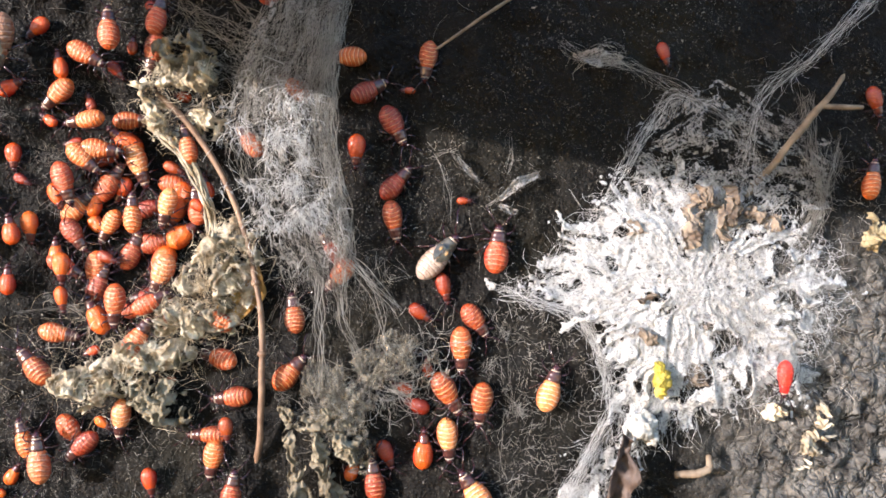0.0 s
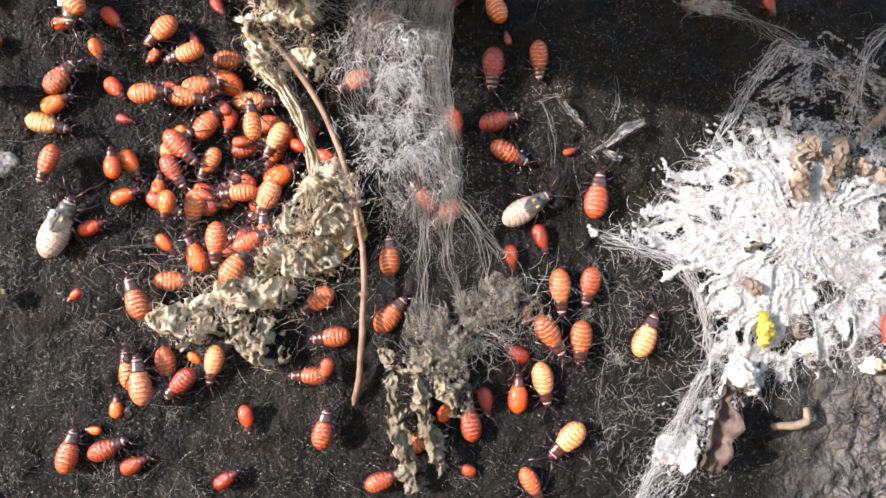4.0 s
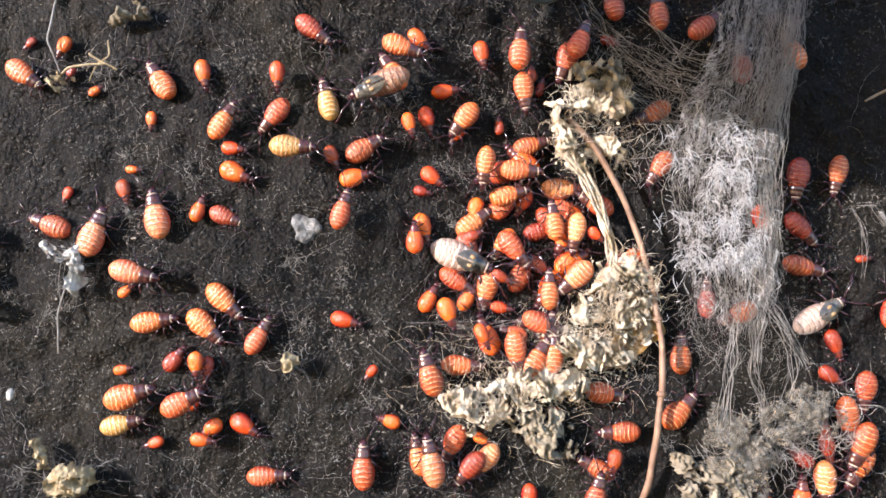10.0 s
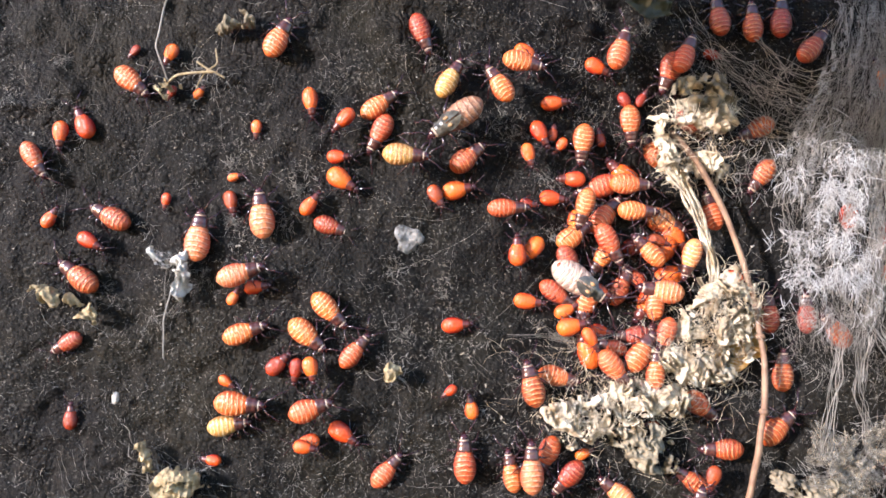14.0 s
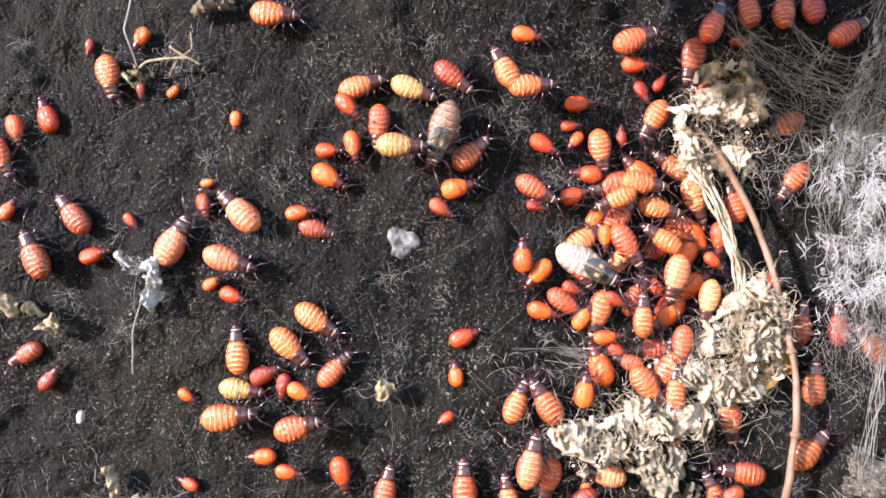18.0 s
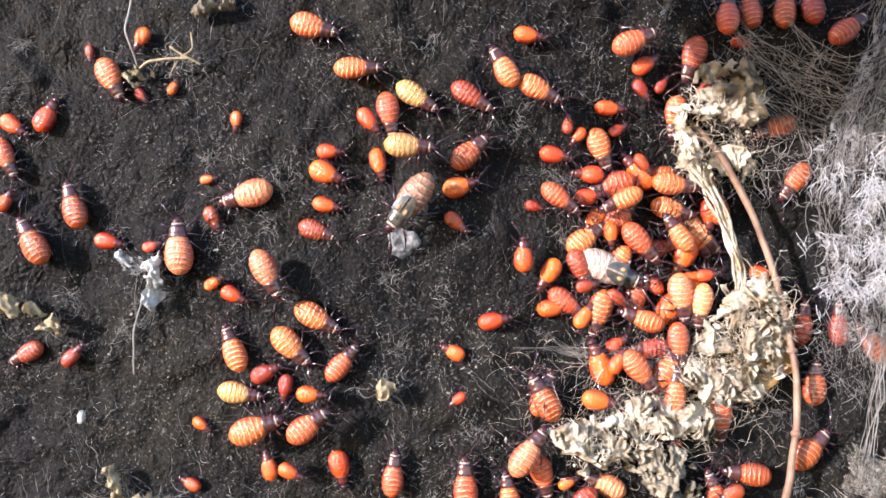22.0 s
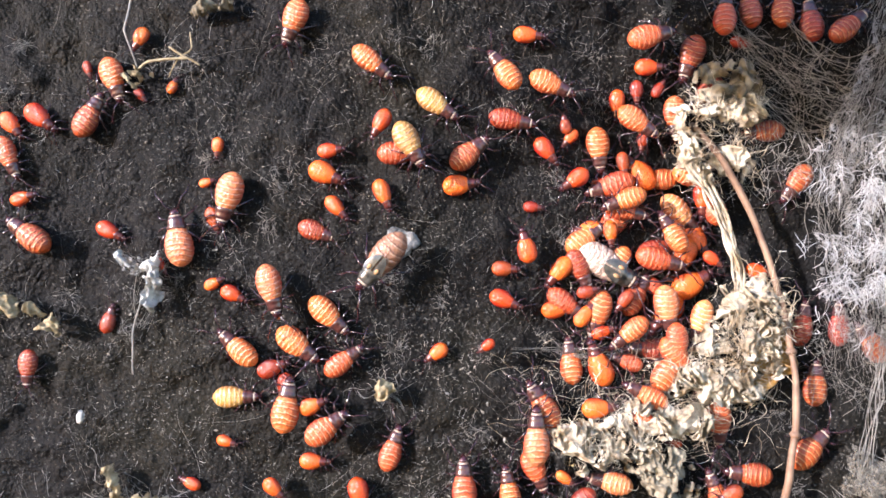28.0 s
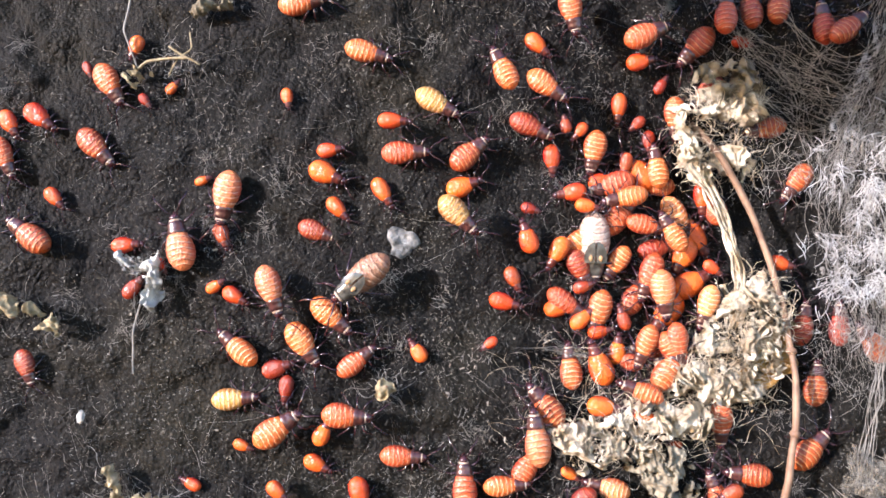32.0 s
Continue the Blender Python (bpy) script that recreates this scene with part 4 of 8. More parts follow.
def silk_curtain():
    """The hanging curtain of fine dusty threads."""
    root = tagged(new("silk_curtain"), "hanging curtain of dusty grey spider silk threads", "web")
    zl = [5.0, 3.67, 2.9, 2.3, 1.6, 1.0, 0.3, -0.2, -0.75]
    xl = [-2.3, -2.3, -2.55, -2.85, -2.9, -2.85, -2.6, -2.4, -1.95]
    xr = [-0.95, -1.12, -1.2, -1.34, -1.36, -1.28, -1.12, -1.04, -1.2]
    hh = [0.35, 0.6, 0.72, 0.75, 0.72, 0.66, 0.55, 0.45, 0.25]

    def at(u, z, layer):
        a = np.interp(-z, [-q for q in zl], xl)
        b = np.interp(-z, [-q for q in zl], xr)
        return a + (b - a) * u, z, np.interp(-z, [-q for q in zl], hh) + layer

    def bundle(count, z0, z1, lmin, lmax, rad, wob, u0=0.0, u1=1.0, skew=1.0):
        paths = []
        for _ in range(count):
            u = u0 + (u1 - u0) * rng.random() ** skew
            zt = rng.uniform(z1, z0)
            zb = max(z1 - 0.3, zt - rng.uniform(lmin, lmax))
            du, lay = rng.normal(0, 0.12), rng.normal(0, 0.07)
            n = max(6, int((zt - zb) * 7))
            pts = [at(min(1.02, max(-0.03, u + du * k / 4)), zt + (zb - zt) * k / 4, lay) for k in range(5)]
            paths.append((strand(pts, n, wob), rng.uniform(*rad)))
        return thread_mesh(paths)
    part("long_threads", bundle(280, 5.0, -0.6, 0.5, 2.4, (0.000012, 0.00004), 0.07, 0, 1, 0.8), M_SILK_GREY, root)
    part("upper_threads", bundle(260, 5.0, 2.0, 0.5, 2.2, (0.000014, 0.000042), 0.06, 0.1, 1, 0.9), M_SILK_GREY, root)
    part("edge_cord", bundle(170, 5.0, -0.2, 0.8, 3.0, (0.000015, 0.00005), 0.04, 0.84, 1.0), M_SILK_GREY, root)
    verts, faces, nu, nv = [], [], 22, 110
    for j in range(nv):
        for i in range(nu):
            z = 4.9 - 5.5 * j / (nv - 1)
            x, z, h = at(i / (nu - 1), z, 0.0)
            verts.append(P(x + 0.06 * noise.noise(Vector((x * 4, z * 2, 3))), z, h - 0.04 + 0.09 * noise.noise(Vector((x * 3, z * 1.2, 8)))))
    for j in range(nv - 1):
        for i in range(nu - 1):
            if noise.noise(Vector((i * 0.45, j * 0.1, 4.0))) + 0.5 * noise.noise(Vector((i * 0.9, j * 0.35, 7.0))) > 0.10:
                a = j * nu + i
                faces.append((a, a + 1, a + nu + 1, a + nu))
    part("torn_film", mesh_of("torn_film", verts, faces), M_VEIL, root, "torn sheer grey film")
    cross = []
    for _ in range(900):
        u, z = rng.random(), rng.uniform(-0.7, 4.8)
        if noise.noise(Vector((u * 2.5, z * 1.2, 16.0))) + 0.5 * noise.noise(Vector((u * 6, z * 3, 6.0))) < rng.uniform(-0.3, 0.3):
            continue
        x, z, h = at(u, z, rng.normal(0, 0.05))
        k = int(rng.integers(3, 6))
        way = rng.normal(-1.57, 0.5) + rng.normal(0, 0.7, k)
        st = rng.uniform(0.025, 0.075)
        xs, zs = x + np.r_[0, np.cumsum(st * np.cos(way))], z + np.r_[0, np.cumsum(st * np.sin(way))]
        cross.append((np.stack([xs * 0.01, -0.01 * (h + rng.normal(0, 0.02, k + 1)), BASE + zs * 0.01], 1), rng.uniform(0.00001, 0.000036)))
    tagged(part("ragged_fuzz", thread_mesh(cross), M_SILK_GREY, root), kind="stuff")
    cross = []
    for _ in range(900):
        u, z = rng.random(), rng.uniform(-0.7, 4.6)
        if noise.noise(Vector((u * 2.5, z * 1.6, 6.0))) + 0.25 * u < rng.uniform(-0.4, 0.45):
            continue
        x, z, h = at(u, z, rng.normal(0, 0.07))
        a, l = rng.uniform(0.6, 2.5) * rng.choice([-1, 1]), rng.uniform(0.1, 0.4)
        pts = [(x, z, h), (x + l * 0.5 * math.cos(a) + rng.normal(0, 0.03), z + l * 0.5 * math.sin(a), h + rng.normal(0, 0.05)), (x + l * math.cos(a), z + l * math.sin(a), h)]
        cross.append((strand(pts, 8, 0.03), rng.uniform(0.00001, 0.00003)))
    part("cross_threads", thread_mesh(cross), M_SILK_GREY, root)
    # Denser white tufts; their brightness also paints the curtain's sun-lit patches.
    tufts = []
    for _ in range(3300):
        if rng.random() < 0.45:
            x, z = rng.normal(-2.05, 0.42), rng.normal(1.5, 0.5)
        else:
            x, z = rng.normal(-1.85, 0.45), rng.normal(0.5, 0.45)
        if noise.noise(Vector((x * 3.0, z * 2.2, 21.0))) + 0.5 * noise.noise(Vector((x * 7.0, z * 6.0, 2.0))) < rng.uniform(0.02, 0.2):
            continue
        if x > np.interp(-z, [-q for q in zl], xr) - 0.03:
            continue
        h = np.interp(-z, [-q for q in zl], hh) + abs(rng.normal(0, 0.08))
        a, l = rng.normal(-1.57, 0.8), rng.uniform(0.08, 0.3)
        m = rng.normal(0, 0.05, 2)
        tufts.append((strand([(x, z, h), (x + l * 0.5 * math.cos(a) + m[0], z + l * 0.5 * math.sin(a), h + 0.08), (x + l * math.cos(a), z + l * math.sin(a), h)], 8, 0.028), rng.uniform(0.000018, 0.000055)))
    part("sunlit_silk", thread_mesh(tufts), M_SILK, root, "white silk tufts that also paint sun-lit patches")
    fringe = []
    for _ in range(280):
        x, z = rng.uniform(-2.3, -0.4), rng.uniform(-1.3, -0.2)
        a = rng.normal(-1.57, 0.9)
        fringe.append((wander(x, z, a, rng.uniform(0.15, 0.6), 9, 0.2 + 0.25 * rng.random(), 0.06, 0.1), rng.uniform(0.000008, 0.000024)))
    for pts, c in (([(-1.6, -0.7, 0.4), (-1.62, -1.5, 0.35), (-1.58, -2.5, 0.2)], 8), ([(-1.3, -0.7, 0.4), (-1.2, -1.5, 0.3), (-0.95, -2.25, 0.25)], 8), ([(-1.2, -0.6, 0.4), (-1.25, -1.3, 0.4)], 8), ([(-1.05, -0.5, 0.4), (-0.6, -1.2, 0.3), (-0.55, -1.9, 0.2)], 4),
                   ([(-1.3, -0.3, 0.4), (-0.75, -0.8, 0.3), (-0.35, -1.3, 0.1)], 5)):
        for _ in range(c):
            o = rng.normal(0, 0.04, 2)
            fringe.append((strand([(x + o[0], z + o[1], h) for x, z, h in pts], 18, 0.04), rng.uniform(0.00003, 0.00007)))
    part("hanging_fringe", thread_mesh(fringe), M_SILK_GREY, root)


silk_curtain()


def net_web():
    """The open net between the curtain and the clump of debris."""
    paths = []
    anchors = [([(-1.59, 3.19, 0.07), (-2.20, 2.94, -0.10), (-2.94, 3.16, -0.21), (-3.94, 3.63, -0.25)], 8), ([(-1.74, 3.58, 0.05), (-2.22, 3.30, -0.05), (-2.65, 3.40, -0.13), (-3.37, 4.05, -0.20)], 7), ([(-1.87, 2.79, -0.02), (-2.69, 2.81, -0.20), (-3.38, 3.20, -0.28), (-4.30, 4.15, -0.19)], 8),
               ([(-2.73, 3.10, -0.20), (-2.39, 3.67, -0.10), (-2.05, 4.33, -0.03)], 4), ([(-2.15, 2.39, -0.12), (-2.77, 2.40, -0.27), (-3.41, 2.73, -0.29)], 7), ([(-3.03, 3.01, -0.25), (-2.58, 2.17, -0.32), (-2.27, 1.63, -0.30)], 5)]
    for pts, c in anchors:
        for _ in range(c):
            o = rng.normal(0, 0.09, 2)
            paths.append((strand([(x + o[0] + rng.normal(0, 0.05), z + o[1] + rng.normal(0, 0.05), h) for x, z, h in pts], 26, 0.05), rng.uniform(0.00002, 0.00005)))
    for _ in range(620):
        x, z = rng.uniform(-4.0, -2.0), rng.uniform(1.3, 3.8)
        if z > 2.5 + (x + 4.2) * -0.2 + 1.3 or (x < -3.6 and z < 2.0):
            continue
        a = rng.uniform(0, 6.28)
        l = rng.uniform(0.1, 0.45)
        h = rng.uniform(0.08, 0.34) - float(hollow(x, z))
        m = rng.normal(0, 0.08, 2)
        paths.append((strand([(x, z, h), (x + l * 0.5 * math.cos(a) + m[0], z + l * 0.5 * math.sin(a) + m[1], h), (x + l * math.cos(a), z + l * math.sin(a), h + rng.normal(0, 0.06))], 9, 0.05), rng.uniform(0.000014, 0.00004)))
    root = tagged(new("net_web"), "open net of dusty grey web threads", "web")
    for line in paths[:39]:
        part("guy_line", thread_mesh([line]), M_SILK_GREY, root)
    tagged(part("net_threads", thread_mesh(paths[39:]), M_SILK_GREY, root), kind="stuff")


net_web()


def debris_clump():
    """Dried plant debris caught in silk, round which the bugs gather."""
    root = tagged(new("debris_clump"), "pale crumpled dry plant debris bound in web", "debris")
    lumps = [(-4.36, 2.35, -0.29, 0.2, 0.17, 0.2), (-4.06, 2.47, -0.26, 0.2, 0.14, 0.18), (-3.76, 2.47, -0.27, 0.2, 0.15, 0.18), (-3.55, 2.58, -0.26, 0.12, 0.17, 0.16),
             (-4.40, 2.03, -0.36, 0.17, 0.22, 0.2), (-4.28, 1.74, -0.42, 0.2, 0.2, 0.2), (-4.12, 1.55, -0.47, 0.14, 0.18, 0.16), (-3.63, 1.78, -0.56, 0.25, 0.18, 0.18)]
    part("crust", crust(lumps, 1.0), M_DEBRIS, root, "crumpled whitish crust")
    for k, (x, z, h, a, b, c) in enumerate([(-3.96, 2.85, -0.31, 0.42, 0.3, 0.28), (-3.60, 2.81, -0.35, 0.25, 0.35, 0.25)]):
        part("grey_wad", crust([(x, z, h, a, b, c)], 4.0 + k), M_WAD, root, "crumpled grey-brown leaf scrap")
    big = [(-3.12, -0.16, -0.32, 0.33, 0.24, 0.3), (-3.44, -0.50, -0.26, 0.28, 0.35, 0.3), (-2.94, -0.48, -0.26, 0.28, 0.3, 0.3), (-3.34, -0.93, -0.17, 0.33, 0.35, 0.32), (-3.72, -0.93, -0.20, 0.24, 0.3, 0.26),
           (-2.98, -0.98, -0.22, 0.22, 0.3, 0.25), (-3.75, -1.40, -0.11, 0.33, 0.28, 0.28), (-4.18, -1.40, -0.13, 0.28, 0.22, 0.24), (-3.42, -1.45, -0.15, 0.25, 0.25, 0.24), (-3.19, -1.54, -0.17, 0.2, 0.15, 0.18)]
    part("crust", crust(big, 2.0), M_DEBRIS, root, "stringy torn crust")
    low = [(-5.54, -2.48, 0.14, 0.32, 0.22, 0.26), (-5.23, -2.57, 0.14, 0.27, 0.20, 0.24), (-5.07, -2.26, 0.07, 0.32, 0.19, 0.22), (-4.71, -2.36, 0.08, 0.30, 0.22, 0.22), (-4.65, -2.01, 0.03, 0.28, 0.20, 0.2), (-4.22, -2.06, 0.04, 0.32, 0.22, 0.22), (-3.87, -2.01, 0.00, 0.27, 0.18, 0.18)]
    part("crust", crust(low, 3.0), M_DEBRIS, root, "crumpled whitish crust")
    for k, (x, z, h, a, b, c) in enumerate([(-4.42, -2.68, -0.00, 0.4, 0.24, 0.2), (-4.12, -2.85, 0.01, 0.35, 0.26, 0.2)]):
        part("grey_wad", crust([(x, z, h, a, b, c)], 6.0 + k), M_WAD, root, "crumpled grey felted scrap")
    stalk = []
    for _ in range(15):
        o = rng.normal(0, 0.03, 3)
        stalk.append((strand([(x + o[0], z + o[1], h + o[2]) for x, z, h in [(-4.34, 1.70, -0.29), (-4.06, 1.44, -0.32), (-3.76, 1.09, -0.33), (-3.58, 0.69, -0.30), (-3.45, 0.25, -0.24), (-3.40, -0.20, -0.16), (-3.47, -0.62, -0.09)]], 30, 0.032), rng.uniform(0.0001, 0.00024) * (1 + 0.35 * np.sin(np.linspace(0, 25, 30) + rng.uniform(0, 6)))))
    tagged(part("pale_stalk", thread_mesh(stalk, 6), M_DEBRIS, root, "pale stringy dry stalk"), kind="stuff")
    part("golden_leaf", flake([(-2.77, -0.56, -0.32), (-2.80, -0.97, -0.22), (-3.09, -1.49, -0.20)], [0.12, 0.28, 0.1], 3), M_GOLD, root, "golden brown dry leaf")
    part("golden_leaf", flake([(-3.11, -1.13, -0.24), (-3.18, -1.39, -0.20), (-3.26, -1.64, -0.20)], [0.1, 0.2, 0.06], 8), M_GOLD, root, "golden brown dry leaf")
    threads = []
    allc = lumps + lumps + big + big + big + low + low

    def spot_on():
        """A place on the lumps: x, z and the height of the lump there."""
        x, z, h, a, b, c = allc[int(rng.integers(len(allc)))]
        px, pz = x + rng.normal(0, a * 0.75), z + rng.normal(0, b * 0.75)
        up = 1 - 0.5 * (((px - x) / a) ** 2 + ((pz - z) / b) ** 2)
        return px, pz, max(float(bark_height(px, pz)) + 0.04, h + c * max(-0.6, up))
    for _ in range(1500):
        px, pz, top = spot_on()
        p = wander(px, pz, rng.normal(1.1, 0.7), rng.uniform(0.08, 0.5), 8, 0.0, 0.25, 0.0)
        p[:, 1] = -0.01 * (top + rng.uniform(-0.02, 0.07) + 0.08 * np.sin(np.linspace(0, 3.14, 8)) * rng.random() + rng.normal(0, 0.012, 8))
        threads.append((p, rng.uniform(0.000014, 0.00005)))
    part("tangled_threads", thread_mesh(threads), M_DEBRIS, root)
    for k in range(40):
        px, pz, top = spot_on()
        t, l = rng.normal(2.0, 0.8), rng.uniform(0.08, 0.22)
        dx, dz = l * math.cos(t), l * math.sin(t)
        part("dry_fragment", flake([(px - dx, pz - dz, top - 0.05), (px, pz, top + 0.05), (px + dx, pz + dz, top + rng.uniform(-0.08, 0.06))], [rng.uniform(0.02, 0.04), rng.uniform(0.03, 0.08), rng.uniform(0.02, 0.04)], k + 0.5, 0.12, 0.012, 8, 5), M_DEBRIS if rng.random() < 0.85 else M_WAD, root)
    vs, fs = [], []
    for _ in range(260):
        px, pz, top = spot_on()
        s = rng.uniform(0.008, 0.028)
        k = len(vs)
        ring = rng.uniform(0.5, 1.4, 6) * s
        t0 = rng.uniform(0, 6.28)
        for q in range(6):
            t = t0 + q * 1.047
            vs.append(P(px + ring[q] * math.cos(t), pz + ring[q] * math.sin(t), top + rng.normal(0, 0.35) * s))
        vs += [P(px, pz, top + s * rng.uniform(0.4, 1.1)), P(px, pz, top - s)]
        for q in range(6):
            fs += [(k + q, k + (q + 1) % 6, k + 6), (k + (q + 1) % 6, k + q, k + 7)]
    chaff = part("chaff", mesh_of("chaff", vs, fs, False), M_DEBRIS, root, "small crumpled chaff flakes")
    chaff["kind"] = "stuff"
    loose = []
    for _ in range(380):
        x, z = rng.normal(-4.6, 0.9), rng.normal(-2.0, 0.5)
        loose.append((wander(x, z, rng.uniform(0, 6.28), rng.uniform(0.15, 0.6), 9, 0.08 + 0.2 * rng.random(), 0.12, 0.1), rng.uniform(0.00001, 0.00003)))
    part("loose_threads", thread_mesh(loose), M_DEBRIS, root)


debris_clump()


def tube_thing(name, label, category, points, radius, mat, wob=0.01, n=40, sides=9):
    """A stick or stem along points (x, z, h) in centimetres; radius in centimetres, one or several."""
    p = strand(points, n, wob)
    r = np.interp(np.linspace(0, 1, n), np.linspace(0, 1, len(np.atleast_1d(radius))), np.atleast_1d(radius)) * 0.01
    r = r * (1 + 0.08 * np.sin(np.linspace(0, 40, n)) * rng.random(n))
    ob = new(name, mesh_of(name, *tubes([(p, r)], sides)))
    ob.data.materials.append(mat)
    return tagged(ob, label, category)


stem = tube_thing("dead_stem_twig", "thin brown dried stem leaning over the debris", "stem", [(-4.35, 2.27, -0.34), (-4.17, 2.10, -0.32), (-3.91, 1.89, -0.29), (-3.53, 1.39, -0.29), (-3.26, 0.91, -0.26), (-3.00, 0.33, -0.20), (-2.78, -0.26, -0.08), (-2.65, -0.87, 0.04), (-2.56, -1.38, 0.11), (-2.53, -1.98, 0.17), (-2.54, -2.63, 0.18), (-2.59, -3.31, 0.12), (-2.67, -3.79, 0.01)], [0.055, 0.05, 0.045, 0.05, 0.055], M_STEM, 0.008, 60)
for x, z, h in [(-2.66, -0.85, 0.04), (-2.53, -1.98, 0.17)]:
    part("stem_node", crumple(x, z, h, 0.075, 0.06, 0.07, 3 + x, 0.2, 0.0, 2), M_STEM, stem)
tube_thing("straw", "thin tan straw stuck to the bark", "straw", [(0.25, 2.92, 0.05), (0.75, 3.25, 0.15), (1.4, 3.68, 0.2), (2.2, 4.2, 0.1)], [0.02, 0.028, 0.03], M_TWIG)
twig = tube_thing("forked_twig", "forked dry brown twig held in silk", "twig", [(5.3, 0.55, 0.2), (5.75, 1.15, 0.4), (6.2, 1.8, 0.5), (6.45, 2.05, 0.5), (6.78, 2.48, 0.45)], [0.05, 0.06, 0.06, 0.035], M_TWIG)
fork = tube_thing("side_shoot", "", "", [(6.35, 1.98, 0.5), (6.7, 1.98, 0.5), (7.1, 1.96, 0.45)], [0.04, 0.05, 0.035], M_TWIG)
fork.parent = twig
tube_thing("bent_straw", "short bent tan straw on the silk mat", "straw", [(4.2, -4.05, 0.1), (4.55, -3.98, 0.2), (4.75, -3.9, 0.2), (4.78, -3.7, 0.1)], [0.06, 0.07, 0.05], M_TWIG)
tube_thing("fine_hair", "single fine pale hair on the bark", "hair", [(-12.6, 3.4, 0.05), (-12.64, 2.97, 0.15), (-12.66, 2.5, 0.2), (-12.45, 2.0, 0.05)], [0.014, 0.012], M_SILK_GREY)
tube_thing("fine_hair", "single fine pale hair on the bark", "hair", [(-11.95, -1.3, 0.05), (-11.95, -1.8, 0.15), (-11.9, -2.4, 0.05)], [0.012, 0.012], M_SILK_GREY)


def crumb_thing(name, label, category, lumps, mat, rough=0.5, tufts=0):
    """A small thing of crumpled lumps, with short threads on it."""
    root = tagged(new(name), label, category)
    for k, (x, z, h, a, b, c) in enumerate(lumps):
        seed = k + 7 * len(bpy.data.objects) % 97
        if rough >= 0.9:
            part("crumb", crust([(x, z, h, a, b, c)], 10.0 + seed, 0.012), mat, root)
        else:
            part("crumb", crumple(x, z, h, a, b, c, seed, rough, 0, 4), mat, root)
    paths = []
    for _ in range(tufts):
        x, z, h, a, b, c = lumps[int(rng.integers(len(lumps)))]
        paths.append((wander(x + rng.normal(0, a), z + rng.normal(0, b), rng.uniform(0, 6.28), rng.uniform(0.15, 0.5), 8, 0.04, 0.22, 0.08), rng.uniform(0.000012, 0.00004)))
    if paths:
        part("threads", thread_mesh(paths), M_SILK_GREY, root)
    return root


crumb_thing("yellow_husk", "bright yellow insect husk on white silk", "husk", [(3.82, -2.2, 0.5, 0.08, 0.11, 0.09), (3.86, -2.38, 0.52, 0.12, 0.15, 0.11), (3.84, -2.56, 0.5, 0.09, 0.1, 0.08)], M_YELLOW, 0.6)
crumb_thing("white_cocoon", "crumpled whitish cocoon in the silk mat", "cocoon", [(3.6, -3.15, 0.35, 0.2, 0.2, 0.2), (3.75, -3.35, 0.3, 0.12, 0.12, 0.12)], M_WHITE, 0.5, 20)
crumb_thing("brown_husks", "brown dead husks caught in white silk", "debris", [(4.35, 0.2, 0.4, 0.16, 0.3, 0.2), (4.55, 0.5, 0.35, 0.2, 0.16, 0.16), (5.0, 0.4, 0.35, 0.16, 0.28, 0.2), (4.9, 0.0, 0.3, 0.1, 0.3, 0.15), (4.3, -0.15, 0.45, 0.12, 0.12, 0.12), (5.4, 0.3, 0.3, 0.2, 0.12, 0.12), (5.7, 0.1, 0.25, 0.16, 0.12, 0.1)], M_HUSK, 0.9, 40)
crumb_thing("tan_husks", "small tan husk bits in a hole of the silk", "debris", [(4.5, -2.3, 0.15, 0.12, 0.18, 0.1), (4.68, -2.45, 0.2, 0.1, 0.14, 0.1), (3.62, -1.05, 0.42, 0.16, 0.06, 0.06), (3.7, -1.72, 0.4, 0.14, 0.1, 0.08), (4.72, -1.5, 0.42, 0.1, 0.08, 0.06), (3.45, 0.05, 0.3, 0.16, 0.06, 0.06)], M_HUSK, 0.9)
crumb_thing("tan_crumb", "tan crumb of plant matter on silk", "debris", [(5.85, -2.95, 0.2, 0.15, 0.13, 0.12)], M_DEBRIS, 0.9, 12)
crumb_thing("crusty_strip", "crusty pale strip of dry debris on bark", "debris", [(6.7, -3.0, 0.1, 0.1, 0.2, 0.1), (6.6, -3.3, 0.12, 0.13, 0.2, 0.12), (6.45, -3.6, 0.1, 0.16, 0.16, 0.1), (6.35, -3.85, 0.06, 0.12, 0.1, 0.08)], M_DEBRIS, 0.95, 14)
crumb_thing("golden_ball", "round golden dry seed head on bark", "debris", [(7.45, -0.1, 0.12, 0.24, 0.26, 0.18)], M_FLUFF, 0.9, 20)
crumb_thing("seed_fluff", "pale tuft of seed fluff on bark", "debris", [(-8.3, -2.12, 0.06, 0.10, 0.10, 0.06)], M_FLUFF, 0.9, 26)
crumb_thing("seed_fluff", "pale tuft of seed fluff on bark", "debris", [(-11.98, -3.94, 0.08, 0.12, 0.12, 0.1), (-11.85, -4.15, 0.06, 0.1, 0.1, 0.08)], M_FLUFF, 0.9, 28)
crumb_thing("tan_scrap", "tan leaf scrap trailing fine threads", "debris", [(-13.9, -1.64, 0.1, 0.2, 0.1, 0.06), (-13.2, -1.85, 0.08, 0.1, 0.15, 0.08), (-13.45, -1.65, 0.08, 0.14, 0.05, 0.05)], M_FLUFF, 0.9, 20)
crumb_thing("yellow_fluff", "soft pale yellow fluffy lump on bark", "debris", [(-11.3, -4.25, 0.2, 0.3, 0.24, 0.22), (-11.55, -4.4, 0.15, 0.2, 0.14, 0.14)], M_FLUFF, 0.9, 90)
